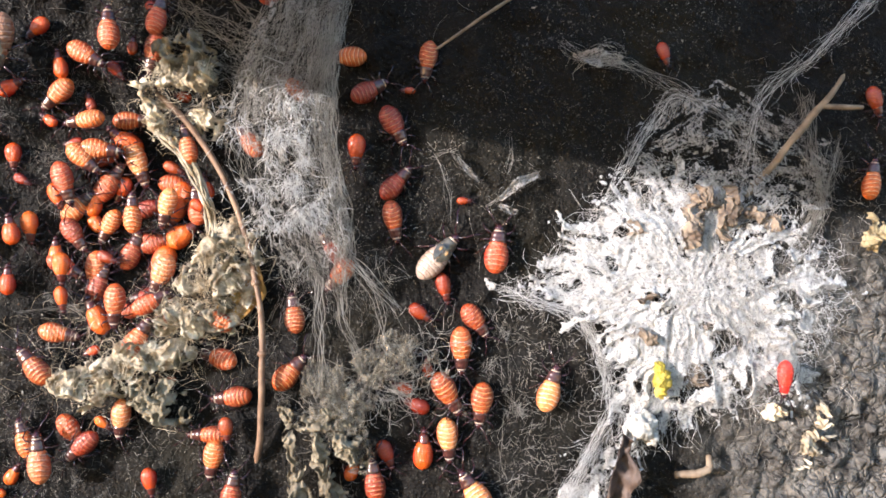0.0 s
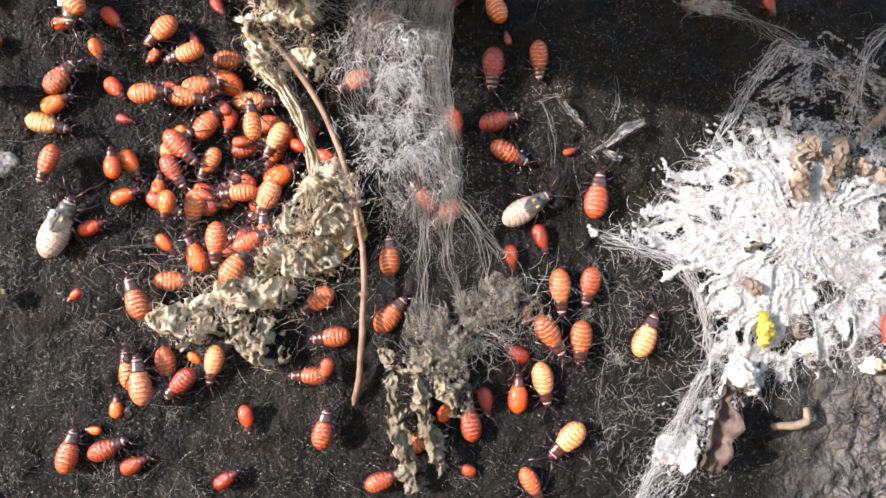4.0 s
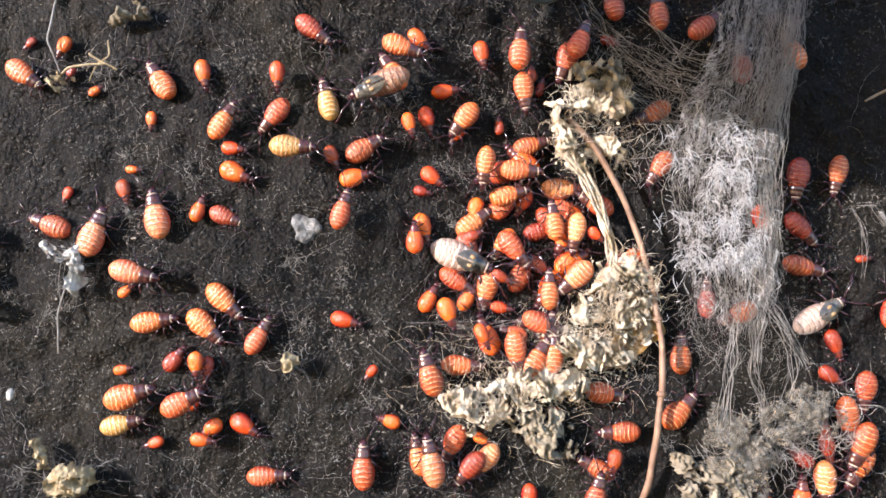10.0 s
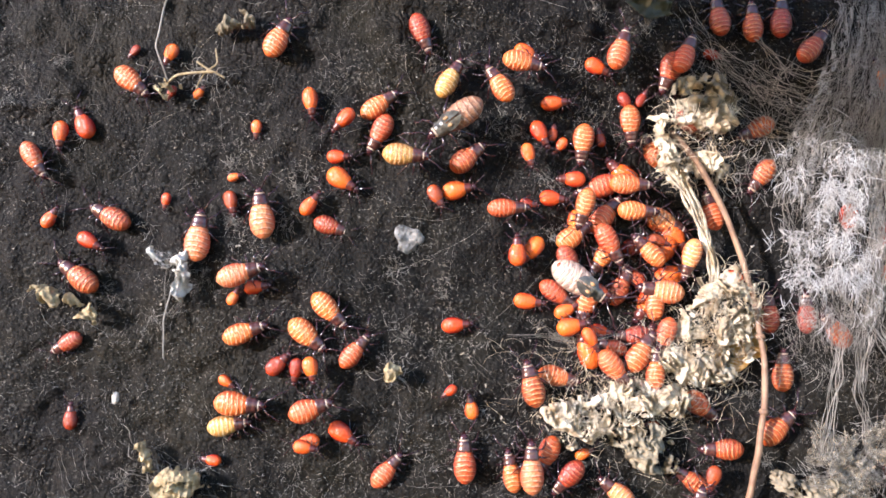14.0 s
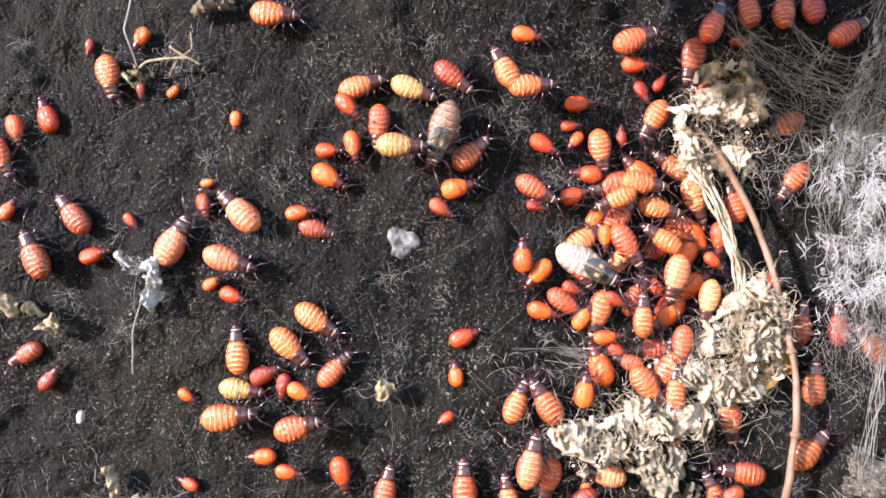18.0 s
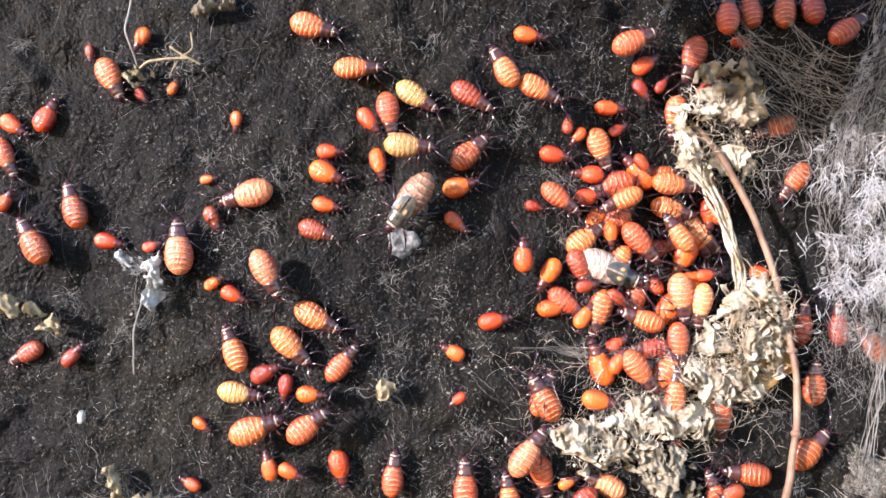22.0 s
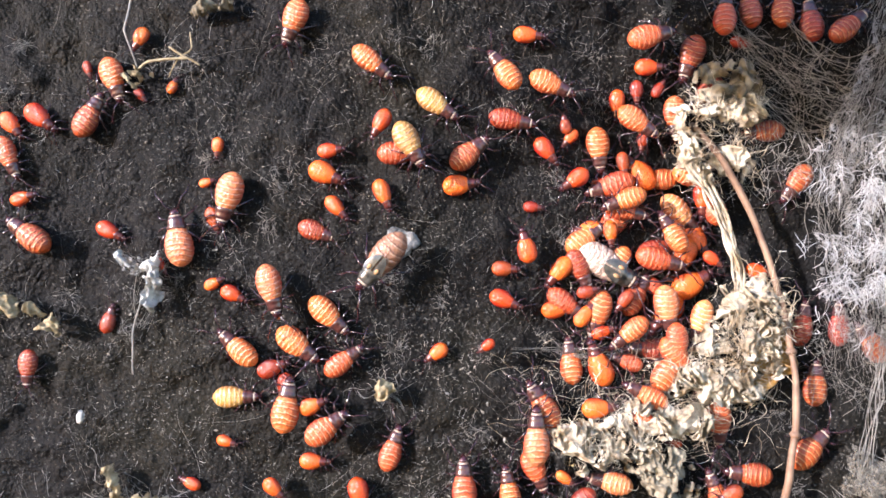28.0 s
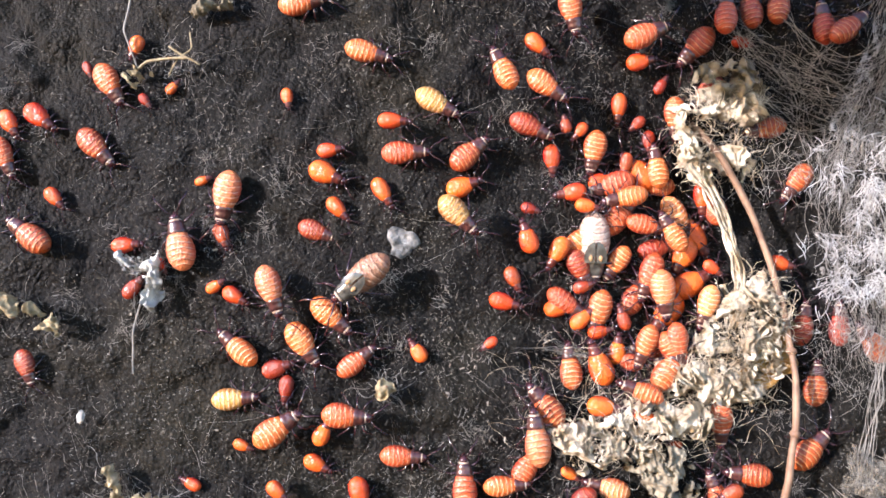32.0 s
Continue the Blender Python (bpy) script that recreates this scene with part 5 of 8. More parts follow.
crumb_thing("white_speck", "small white speck on dark bark", "flake", [(-12.59, -3.09, 0.05, 0.05, 0.09, 0.04)], M_WHITE, 0.4)
crumb_thing("pale_scrap", "pale greenish scrap of web on bark", "debris", [(-11.35, 3.1, 0.1, 0.22, 0.1, 0.08), (-11.6, 2.95, 0.08, 0.12, 0.12, 0.06)], M_WAD, 0.9, 10)
def web_scrap(name, label, lines, films, mat, width=0.05):
    """A scrap of torn web: twisted bundles of threads and small crumpled films."""
    root = tagged(new(name), label, "web")
    paths = []
    for pts, count in lines:
        for _ in range(count):
            o = rng.normal(0, width * 0.5, 2)
            q = strand([(x + o[0], z + o[1], float(bark_height(x, z)) + 0.06 + h) for x, z, h in pts], 14, width * 0.5)
            a, c = sorted(rng.choice(14, 2, replace=False))
            paths.append((q[a:c + 1] if c - a > 4 else q, rng.uniform(0.00001, 0.000035)))
        for _ in range(count * 2):
            x, z, h = pts[int(rng.integers(len(pts)))]
            paths.append((wander(x + rng.normal(0, 0.06), z + rng.normal(0, 0.06), rng.uniform(0, 6.28), rng.uniform(0.06, 0.25), 6, 0.05 + 0.06 * rng.random(), 0.3, 0.05), rng.uniform(0.00001, 0.00003)))
    part("threads", thread_mesh(paths), M_SILK_GREY, root)
    for k, (pts, w) in enumerate(films):
        part("film", flake([(x, z, float(bark_height(x, z)) + 0.07 + h) for x, z, h in pts], w, k + 40.3, 0.08, 0.006, 18, 7), mat, root)
    return root


web_scrap("web_scrap", "stringy scrap of torn white web on bark", [([(0.25, 1.25, 0.02), (0.4, 0.9, 0.1), (0.45, 0.5, 0.08), (0.5, 0.1, 0.02)], 7), ([(0.55, 1.3, 0.02), (0.75, 1.0, 0.1), (1.0, 0.75, 0.05)], 8), ([(0.3, 1.25, 0.03), (0.6, 1.32, 0.05)], 4)], [([(0.62, 1.2, 0.05), (0.78, 0.98, 0.1), (0.95, 0.8, 0.05)], [0.02, 0.05, 0.02])], M_VEIL, 0.05)
web_scrap("web_scrap", "stringy scrap of torn white web on bark", [([(1.1, 0.4, 0.02), (1.3, 0.55, 0.1), (1.6, 0.75, 0.1), (1.95, 0.95, 0.03)], 10), ([(1.45, 1.6, 0.02), (1.5, 1.25, 0.1), (1.42, 0.95, 0.05)], 6), ([(1.3, 0.4, 0.02), (1.55, 0.3, 0.05)], 5)], [([(1.3, 0.5, 0.05), (1.6, 0.78, 0.12), (1.95, 0.92, 0.05)], [0.03, 0.09, 0.04]), ([(1.3, 0.42, 0.03), (1.45, 0.33, 0.05), (1.6, 0.3, 0.02)], [0.04, 0.07, 0.03])], M_VEIL, 0.05)
web_scrap("web_scrap", "scrap of grey web on dark bark", [([(2.3, 3.0, 0.02), (2.75, 2.8, 0.1), (3.2, 2.75, 0.08), (3.4, 2.6, 0.02)], 12), ([(2.5, 2.7, 0.02), (3.0, 3.05, 0.1), (3.3, 3.0, 0.02)], 8)], [([(2.5, 2.85, 0.03), (2.9, 2.8, 0.08), (3.3, 2.75, 0.03)], [0.05, 0.16, 0.06])], M_VEIL, 0.1)
white_scrap = web_scrap("white_scrap", "whitish scrap of debris trailing threads", [([(-12.25, -0.75, 0.05), (-11.95, -0.8, 0.1), (-11.72, -0.85, 0.1)], 10), ([(-11.75, -0.7, 0.1), (-11.72, -1.0, 0.1), (-11.78, -1.4, 0.05), (-11.9, -1.7, 0.02)], 14), ([(-12.0, -0.9, 0.05), (-12.05, -1.3, 0.05), (-11.95, -1.6, 0.0)], 5), ([(-11.6, -0.6, 0.02), (-11.7, -0.9, 0.1)], 5)], [([(-12.28, -0.72, 0.04), (-12.15, -0.82, 0.08), (-11.98, -0.92, 0.04)], [0.05, 0.1, 0.05]), ([(-11.76, -0.75, 0.06), (-11.72, -1.05, 0.1), (-11.78, -1.35, 0.04)], [0.04, 0.09, 0.03])], M_VEIL, 0.07)
part("scrap", crust([(-12.18, -0.78, 0.1, 0.14, 0.1, 0.08), (-11.98, -0.88, 0.1, 0.16, 0.08, 0.07)], 30.0, 0.012), M_WHITE, white_scrap, "crumpled whitish skin")
part("scrap", crust([(-11.73, -0.8, 0.12, 0.1, 0.2, 0.08), (-11.75, -1.15, 0.1, 0.1, 0.25, 0.07)], 31.0, 0.012), M_WHITE, white_scrap, "crumpled whitish skin")


web_scrap("mossy_thread", "thin thread with bits of moss across the bark", [([(-6.5, -1.34, 0.0), (-6.1, -1.28, 0.08), (-5.7, -1.3, 0.12), (-5.3, -1.25, 0.1), (-4.7, -1.1, 0.12)], 6), ([(-6.1, -1.1, 0.0), (-5.7, -1.28, 0.1), (-5.4, -1.5, 0.05)], 5)], [([(-5.9, -1.3, 0.06), (-5.6, -1.27, 0.1), (-5.35, -1.3, 0.05)], [0.03, 0.06, 0.03])], M_GAUZE, 0.06)


def lichen_flake():
    """A thin lobed crust, flat on the bark."""
    vs, fs, n, rings = [], [], 40, 7
    for k in range(rings):
        for q in range(n):
            t = 2 * math.pi * q / n
            lobe = 1 + 0.22 * math.sin(3 * t + 0.7) + 0.3 * noise.noise(Vector((math.cos(t) * 2.2, math.sin(t) * 2.2, 4.4)))
            r = lobe * (k + 0.3) / rings
            x, z = -8.3 + 0.27 * r * math.cos(t), -0.02 + 0.23 * r * math.sin(t)
            vs.append(P(x, z, float(bark_height(x, z)) + (0.035 if k < rings - 1 else -0.01) + 0.03 * noise.noise(Vector((x * 14, z * 14, 1)))))
    for k in range(rings - 1):
        for q in range(n):
            a, c = k * n + q, k * n + (q + 1) % n
            fs.append((a, a + n, c + n, c))
    fs.append(tuple(range(n)))
    ob = new("lichen_flake", mesh_of("lichen_flake", vs, fs))
    ob.data.materials.append(M_LICHEN)
    tagged(ob, "flat pale grey lichen flake on bark", "flake")


lichen_flake()


def dusty_gauze():
    """Torn dusty gauze of old web, sagging between the curtain and the dry leaves."""
    root = tagged(new("dusty_gauze"), "torn dusty grey gauze of old web", "web")
    sheets = [([(-1.66, -2.2, 0.3), (-1.5, -2.6, 0.4), (-1.35, -3.2, 0.3)], [0.1, 0.3, 0.22], 21), ([(-1.25, -2.45, 0.25), (-0.95, -2.25, 0.4), (-0.6, -2.1, 0.35)], [0.16, 0.3, 0.2], 22),
              ([(-0.75, -2.2, 0.25), (-0.4, -1.95, 0.4), (-0.1, -1.8, 0.3)], [0.2, 0.26, 0.14], 23), ([(-0.3, -2.0, 0.25), (0.05, -2.05, 0.35), (0.3, -2.25, 0.2)], [0.12, 0.2, 0.1], 24),
              ([(-1.9, -3.05, 0.2), (-1.5, -2.95, 0.35), (-1.0, -2.7, 0.3), (-0.8, -2.45, 0.2)], [0.08, 0.2, 0.22, 0.1], 25), ([(-1.2, -2.8, 0.2), (-1.15, -3.2, 0.35), (-0.95, -3.7, 0.25)], [0.14, 0.26, 0.16], 26)]
    for pts, w, seed in sheets:
        u = np.linspace(0, len(pts) - 1, 6)
        spine = [[float(np.interp(q, range(len(pts)), [p[k] for p in pts])) for k in range(3)] for q in u]
        wide = np.interp(u, range(len(w)), w)
        part("gauze_sheet", crust([(x, z, h - 0.08, a * 1.1, a * 1.1, 0.1) for (x, z, h), a in zip(spine, wide)], float(seed + 20)), M_GAUZE, root)
    paths = []
    for _ in range(420):
        f = rng.random()
        x, z = -1.7 + 2.0 * f + rng.normal(0, 0.2), -3.1 + 1.1 * f + rng.normal(0, 0.3)
        paths.append((wander(x, z, rng.uniform(0, 6.28), rng.uniform(0.15, 0.6), 8, 0.15 + 0.25 * rng.random(), 0.22, 0.1), rng.uniform(0.00002, 0.00005)))
    tagged(part("threads", thread_mesh(paths), M_SILK_GREY, root), kind="stuff")


dusty_gauze()
crumb_thing("beige_crumbs", "beige crumpled crumbs among dry leaves", "debris", [(-1.65, -3.5, 0.3, 0.12, 0.25, 0.14), (-1.5, -3.75, 0.3, 0.14, 0.16, 0.14), (-1.15, -3.45, 0.3, 0.16, 0.26, 0.16), (-0.95, -3.6, 0.25, 0.14, 0.16, 0.14), (-1.4, -2.95, 0.3, 0.2, 0.1, 0.1)], M_WAD, 0.9, 24)


def leaf_thing(name, label, pts, widths, seed, mat, crease=0.12):
    if mat is M_LEAF:
        u = np.linspace(0, len(pts) - 1, 9)
        xs, zs, hs = (np.interp(u, range(len(pts)), [p[k] for p in pts]) for k in range(3))
        wide = np.interp(u, range(len(widths)), widths)
        ob = new(name, crust([(x, z, h - 0.06, w * 0.85, w * 1.4, 0.12) for x, z, h, w in zip(xs, zs, hs, wide)], 80.0 + seed))
    else:
        ob = new(name, flake(pts, widths, seed, crease))
    ob.data.materials.append(mat)
    return tagged(ob, label, "leaf")


leaf_thing("dry_leaf", "narrow crumpled grey-brown dry leaf", [(-2.2, -3.0, 0.25), (-2.05, -3.6, 0.35), (-1.9, -4.2, 0.35), (-1.75, -5.0, 0.2)], [0.04, 0.14, 0.2, 0.1], 2, M_LEAF, 0.2)
leaf_thing("dry_leaf", "narrow crumpled grey-brown dry leaf", [(-1.75, -3.15, 0.2), (-1.55, -3.9, 0.3), (-1.25, -4.6, 0.25)], [0.05, 0.14, 0.18], 5, M_LEAF, 0.22)
leaf_thing("dry_leaf", "grey dry leaf lying across the stem foot", [(-2.2, -2.95, 0.2), (-1.8, -3.05, 0.3), (-1.3, -3.1, 0.25)], [0.06, 0.14, 0.1], 6, M_LEAF)
leaf_thing("brown_leaf", "dark brown folded dry leaf under silk", [(3.3, -3.3, 0.3), (3.25, -3.9, 0.35), (3.05, -4.7, 0.25)], [0.06, 0.2, 0.16], 9, M_BROWN, 0.2)
leaf_thing("dark_leaf", "dark olive leaf edge against the bark", [(-5.4, 4.1, 0.3), (-5.05, 3.95, 0.4), (-4.7, 4.0, 0.3)], [0.1, 0.22, 0.1], 12, material("dark_olive_leaf", (0.03, 0.035, 0.018), 0.5, 0.4, (0.06, 0.06, 0.03), 300))


def crossed_straws():
    root = tagged(new("crossed_straws"), "pale straw bits crossed in web on bark", "straw")
    for pts, r in (([(-12.5, 1.85, 0.08), (-12.3, 2.1, 0.15), (-12.08, 2.15, 0.18), (-11.7, 2.22, 0.2)], 0.034), ([(-11.98, 2.34, 0.2), (-11.8, 2.24, 0.22), (-11.5, 2.1, 0.2)], 0.027), ([(-11.7, 2.6, 0.15), (-11.62, 2.35, 0.2), (-11.78, 2.22, 0.2), (-11.95, 1.9, 0.1)], 0.018)):
        p = strand(pts, 20, 0.02)
        part("straw", mesh_of("straw", *tubes([(p, r * 0.006)], 7)), M_FLUFF, root)
    part("crumb", crust([(-12.42, 1.88, 0.1, 0.15, 0.17, 0.1)], 71.0), M_FLUFF, root)
    fuzz = []
    for _ in range(40):
        fuzz.append((wander(rng.normal(-12.0, 0.35), rng.normal(2.15, 0.18), rng.uniform(0, 6.28), rng.uniform(0.08, 0.35), 7, 0.08, 0.4, 0.06), rng.uniform(0.00002, 0.00005)))
    part("threads", thread_mesh(fuzz), M_SILK_GREY, root)


crossed_straws()


# ---- fine litter of threads and chips all over the bark ----
def litter():
    dusty, pale, long_ones = [], [], []
    for _ in range(26000):
        x, z = rng.uniform(-16.5, 3.5), rng.uniform(-6.0, 5.0)
        n = noise.noise(Vector((x * 0.5, z * 0.5, 11.0))) + 0.6 * noise.noise(Vector((x * 1.3, z * 1.3, 5.0)))
        d = 0.07 + 1.5 * max(0.0, n) + (0.18 if -10.5 < x < -3.5 and z < -0.2 else 0.0) + (0.12 if z < -1.5 else 0.0)
        if -8.4 < x < -5.0 and -5.0 < z < -0.2:
            d += 0.55 * max(0.0, 0.45 + noise.noise(Vector((x * 1.1, z * 1.1, 77.0))))
        if x > -2.8:
            d *= 0.3
        if rng.random() > d:
            continue
        p = jag(x, z, rng.uniform(0.02, 0.13) * (2.5 if rng.random() < 0.06 else 1.0), int(rng.integers(3, 6)), 0.03)
        (pale if rng.random() < 0.45 else dusty).append((p, rng.uniform(0.000008, 0.00003)))
    # felted tufts of pale fluff caught in the bark
    for _ in range(130):
        cx, cz = rng.uniform(-16.0, 2.5), rng.uniform(-5.8, 4.6)
        if noise.noise(Vector((cx * 0.5, cz * 0.5, 11.0))) + (0.25 if cz < -0.5 else 0.0) < rng.uniform(-0.3, 0.4):
            continue
        spread, tone = rng.uniform(0.03, 0.15), rng.random()
        for _ in range(int(rng.integers(20, 70))):
            p = jag(cx + rng.normal(0, spread), cz + rng.normal(0, spread), rng.uniform(0.05, 0.22), 5, 0.07)
            (pale if rng.random() < tone else dusty).append((p, rng.uniform(0.00001, 0.00003)))
    for _ in range(230):
        x, z = rng.uniform(-16.0, 2.0), rng.uniform(-6, 4.5)
        long_ones.append((wander(x, z, rng.uniform(0, 6.28), rng.uniform(0.3, 1.3), 14, 0.02, 0.07, 0.03), rng.uniform(0.000008, 0.00002)))
    for _ in range(70):
        x, z = rng.uniform(-15.5, -3.0), rng.uniform(-5.5, 4.5)
        long_ones.append((wander(x, z, rng.normal(1.57, 0.9), rng.uniform(0.8, 2.6), 22, 0.03, 0.03, 0.03), rng.uniform(0.000006, 0.000014)))
    for name, paths, m, label in (("thread_litter", dusty, M_DUST, "short dusty fibres stuck all over dark bark"), ("pale_thread_litter", pale, M_SILK_GREY, "short pale silk fibres stuck on dark bark"), ("stray_threads", long_ones, M_DUST, "long stray web threads on dark bark")):
        ob = new(name, thread_mesh(paths))
        ob.data.materials.append(m)
        tagged(ob, label, "web threads", kind="stuff")
    # Pale chips lie on the bark and also paint its bright glints.
    vs, fs = [], []
    for _ in range(14000):
        x, z = rng.uniform(-16.5, 9), rng.uniform(-6, 5)
        if rng.random() > (0.22 + 1.3 * max(0.0, noise.noise(Vector((x * 0.8, z * 0.8, 41.0)))) + (0.12 if z < -1.0 else 0.0) + (0.22 if -8.4 < x < -5.0 and -5.0 < z < -0.2 else 0.0)) * (0.25 if x > -2.8 else 1.0):
            continue
        h = float(bark_height(x, z))
        a, s = rng.uniform(0, 6.28), rng.uniform(0.005, 0.018) * (1.9 if rng.random() < 0.06 else 1)
        k, lie, stretch = len(vs), rng.uniform(0, 6.28), rng.uniform(0.7, 1.7)
        for q in range(4):
            t = a + q * 1.571 + rng.normal(0, 0.25)
            c, w = math.cos(t) * s * stretch, math.sin(t) * s * 0.6
            vs.append(P(x + c * math.cos(lie) - w * math.sin(lie), z + c * math.sin(lie) + w * math.cos(lie), h + 0.015 + rng.normal(0, 0.012)))
        vs.append(P(x, z, h + 0.03))
        fs += [(k, k + 1, k + 4), (k + 1, k + 2, k + 4), (k + 2, k + 3, k + 4), (k + 3, k, k + 4)]
    ob = new("chips_and_glints", mesh_of("chips_and_glints", vs, fs, False))
    ob.data.materials.append(M_CHIP)
    tagged(ob, "tiny pale chips and dust grains that also paint glints on bark", "dust", kind="stuff")


M_CHIP = material("dust_and_glint_chip", (0.10, 0.088, 0.07), 0.8, 0.3, (0.40, 0.37, 0.31), 900, island=0.7)
litter()


def motions():
    crawl("Ao", 1.01, 0.16, (0, -6.70, 2.95, -170), (3, -7.06, 2.70, -200), (6, -7.36, 2.40, -107), (9, -7.35, 2.37, -116), (10.5, -7.46, 2.26, -119), (12, -7.70, 2.03, -121), (13, -7.71, 1.98, -123), (14, -7.82, 1.91, -132), (14.5, -7.89, 1.82, -136), (16.5, -7.93, 1.58, -153), (19, -8.00, 1.44, -174), (20.5, -8.11, 0.96, -162), (21.5, -8.22, 0.58, -154), (22, -8.29, 0.51, -150), (23, -8.36, 0.48, -142), (24, -8.35, 0.49, -143), (25.5, -8.44, 0.31, -144), (27.5, -8.45, -0.10, -146), (28, -8.56, -0.34, -147), (28.5, -8.68, -0.49, -146), (29, -8.73, -0.55, -144), (32, -8.82, -0.62, -136))
    crawl("So", 0.48, 0.00, (0, -6.26, 3.29, -133), (9, -5.83, 3.10, -184), (13, -5.72, 3.14, -239), (16.5, -5.19, 3.10, -266), (17, -5.15, 3.06, -270), (19, -5.26, 3.06, -285), (23, -5.03, 3.10, -312), (27.5, -5.01, 3.02, -281), (28, -4.99, 3.06, -278), (29.5, -5.01, 3.07, -282), (31, -5.18, 3.11, -286), (32, -5.14, 3.11, -289))
    crawl("Lo", 0.72, 0.16, (0, -5.06, 3.32, -1), (7, -5.25, 3.36, -1), (9, -5.22, 3.30, -1), (11.5, -5.25, 3.27, -1), (13, -5.28, 3.45, -1), (13.5, -5.30, 3.51, 5), (14.5, -5.32, 3.45, 16), (16.5, -5.33, 3.45, 40), (19, -5.29, 3.34, 69), (21.5, -5.37, 3.35, 62), (22, -5.32, 3.34, 60), (23, -5.14, 3.44, 57), (24, -5.04, 3.45, 60), (25.5, -5.08, 3.44, 64), (28, -5.08, 3.45, 71), (32, -5.15, 3.46, 62))
    crawl("Sr", 0.32, 0.00, (0, -4.79, 3.11, 7), (6.5, -4.78, 3.19, 0), (7.5, -4.82, 3.21, 0), (9, -4.78, 3.15, -2), (13, -6.13, 2.17, -1), (16.5, -6.26, 1.95, 49), (19, -5.97, 2.08, 85), (23, -6.17, 2.05, -18))
    crawl("Lo", 0.68, 0.16, (0, -5.42, 2.86, 120), (6, -6.14, 0.88, 77), (9, -5.10, 2.64, 168), (13, -5.03, 2.24, 166), (16.5, -4.83, 2.39, 193), (17.5, -4.88, 2.22, 200), (18, -4.90, 2.24, 204), (19, -4.81, 2.38, 212), (19.5, -4.76, 2.43, 207), (21, -4.69, 2.32, 192), (22, -4.56, 2.32, 181), (23, -4.54, 2.32, 171), (25.5, -4.47, 2.28, 171), (28, -4.55, 2.32, 171), (32, -4.54, 2.30, 171))
    crawl("Lr", 0.74, 0.00, (0, -4.46, 2.95, -166), (9, -4.44, 3.15, -166), (13, -4.43, 3.24, -166), (19, -4.40, 3.21, -175), (23, -4.40, 3.25, -168), (27.5, -4.38, 3.33, -168), (28, -4.43, 3.25, -168), (32, -4.40, 3.40, -145))
    crawl("So", 0.50, 0.00, (0, -5.92, 2.76, -11), (3, -7.24, 2.30, 77), (3.5, -7.28, 2.27, 77), (6, -7.46, 2.18, 77), (9, -6.16, 2.50, 77), (10, -6.32, 2.46, 77), (13, -6.22, 2.50, 77), (14.5, -6.22, 2.47, 77), (16.5, -6.02, 2.39, 78), (17.5, -6.00, 2.38, 78), (19, -5.81, 2.38, 78), (20, -5.59, 2.41, 81), (22, -5.49, 2.38, 88), (23, -5.37, 2.39, 91), (25.5, -5.11, 2.37, 133), (28, -5.41, 2.43, 175), (32, -5.38, 2.37, 179))
    crawl("So", 0.50, 0.00, (0, -6.63, 2.36, 61), (2, -6.47, 2.23, 100), (3, -6.65, 2.24, 119), (3.5, -6.66, 2.33, 127), (5.5, -6.63, 2.29, 160), (6, -6.65, 2.27, 168), (9, -6.60, 1.95, 164), (11.5, -6.53, 1.91, 155), (13, -6.41, 1.87, 150), (14.5, -6.40, 1.95, 140), (16.5, -6.63, 1.62, 126), (17.5, -6.45, 1.66, 118), (19, -6.41, 1.64, 108), (23, -6.22, 1.53, 94), (24, -6.33, 1.59, 102), (25.5, -6.37, 1.58, 114), (27.5, -6.39, 1.58, 130), (28, -6.38, 1.58, 134), (30, -6.27, 1.45, 152), (32, -6.29, 1.45, 169))
    crawl("Lo", 0.69, 0.00, (0, -6.00, 2.23, -135), (3, -5.96, 2.20, -136), (5.5, -6.06, 2.14, -130), (6, -6.04, 2.12, -129), (9, -6.02, 2.12, -139), (10.5, -6.03, 1.97, -153), (12, -5.95, 2.06, -167), (13, -5.87, 2.06, -176), (14, -5.70, 1.87, -180), (14.5, -5.68, 1.85, -182), (16.5, -5.65, 1.77, -190), (17.5, -5.58, 1.70, -194), (19, -5.58, 1.71, -200), (23, -5.58, 1.72, -207), (24, -5.54, 1.67, -204), (25.5, -5.55, 1.71, -200), (28, -5.61, 1.72, -193), (32, -5.68, 1.66, -176))
    crawl("So", 0.34, 0.00, (0, -6.15, 1.85, -54), (3, -6.10, 1.79, -139), (6, -6.15, 1.77, -139), (9, -6.12, 1.75, -147), (13, -6.09, 1.80, -147), (19, -5.99, 1.80, -147), (23, -5.97, 1.88, -147), (27.5, -6.05, 1.85, -147), (28, -6.08, 1.83, -147), (29.5, -6.04, 1.81, -147), (31, -6.05, 1.89, -147), (32, -5.95, 1.94, -147))
    crawl("Sr", 0.33, 0.00, (0, -5.53, 2.17, -18), (3, -5.49, 2.17, -18), (6, -5.48, 2.11, -50), (9, -5.43, 2.07, -6), (13, -5.41, 2.06, -19), (16.5, -5.38, 2.15, -8), (19, -5.25, 1.97, -1), (23, -5.36, 2.12, 81), (27.5, -4.95, 1.95, 171), (28, -4.94, 1.95, 181), (32, -5.08, 2.20, 223))
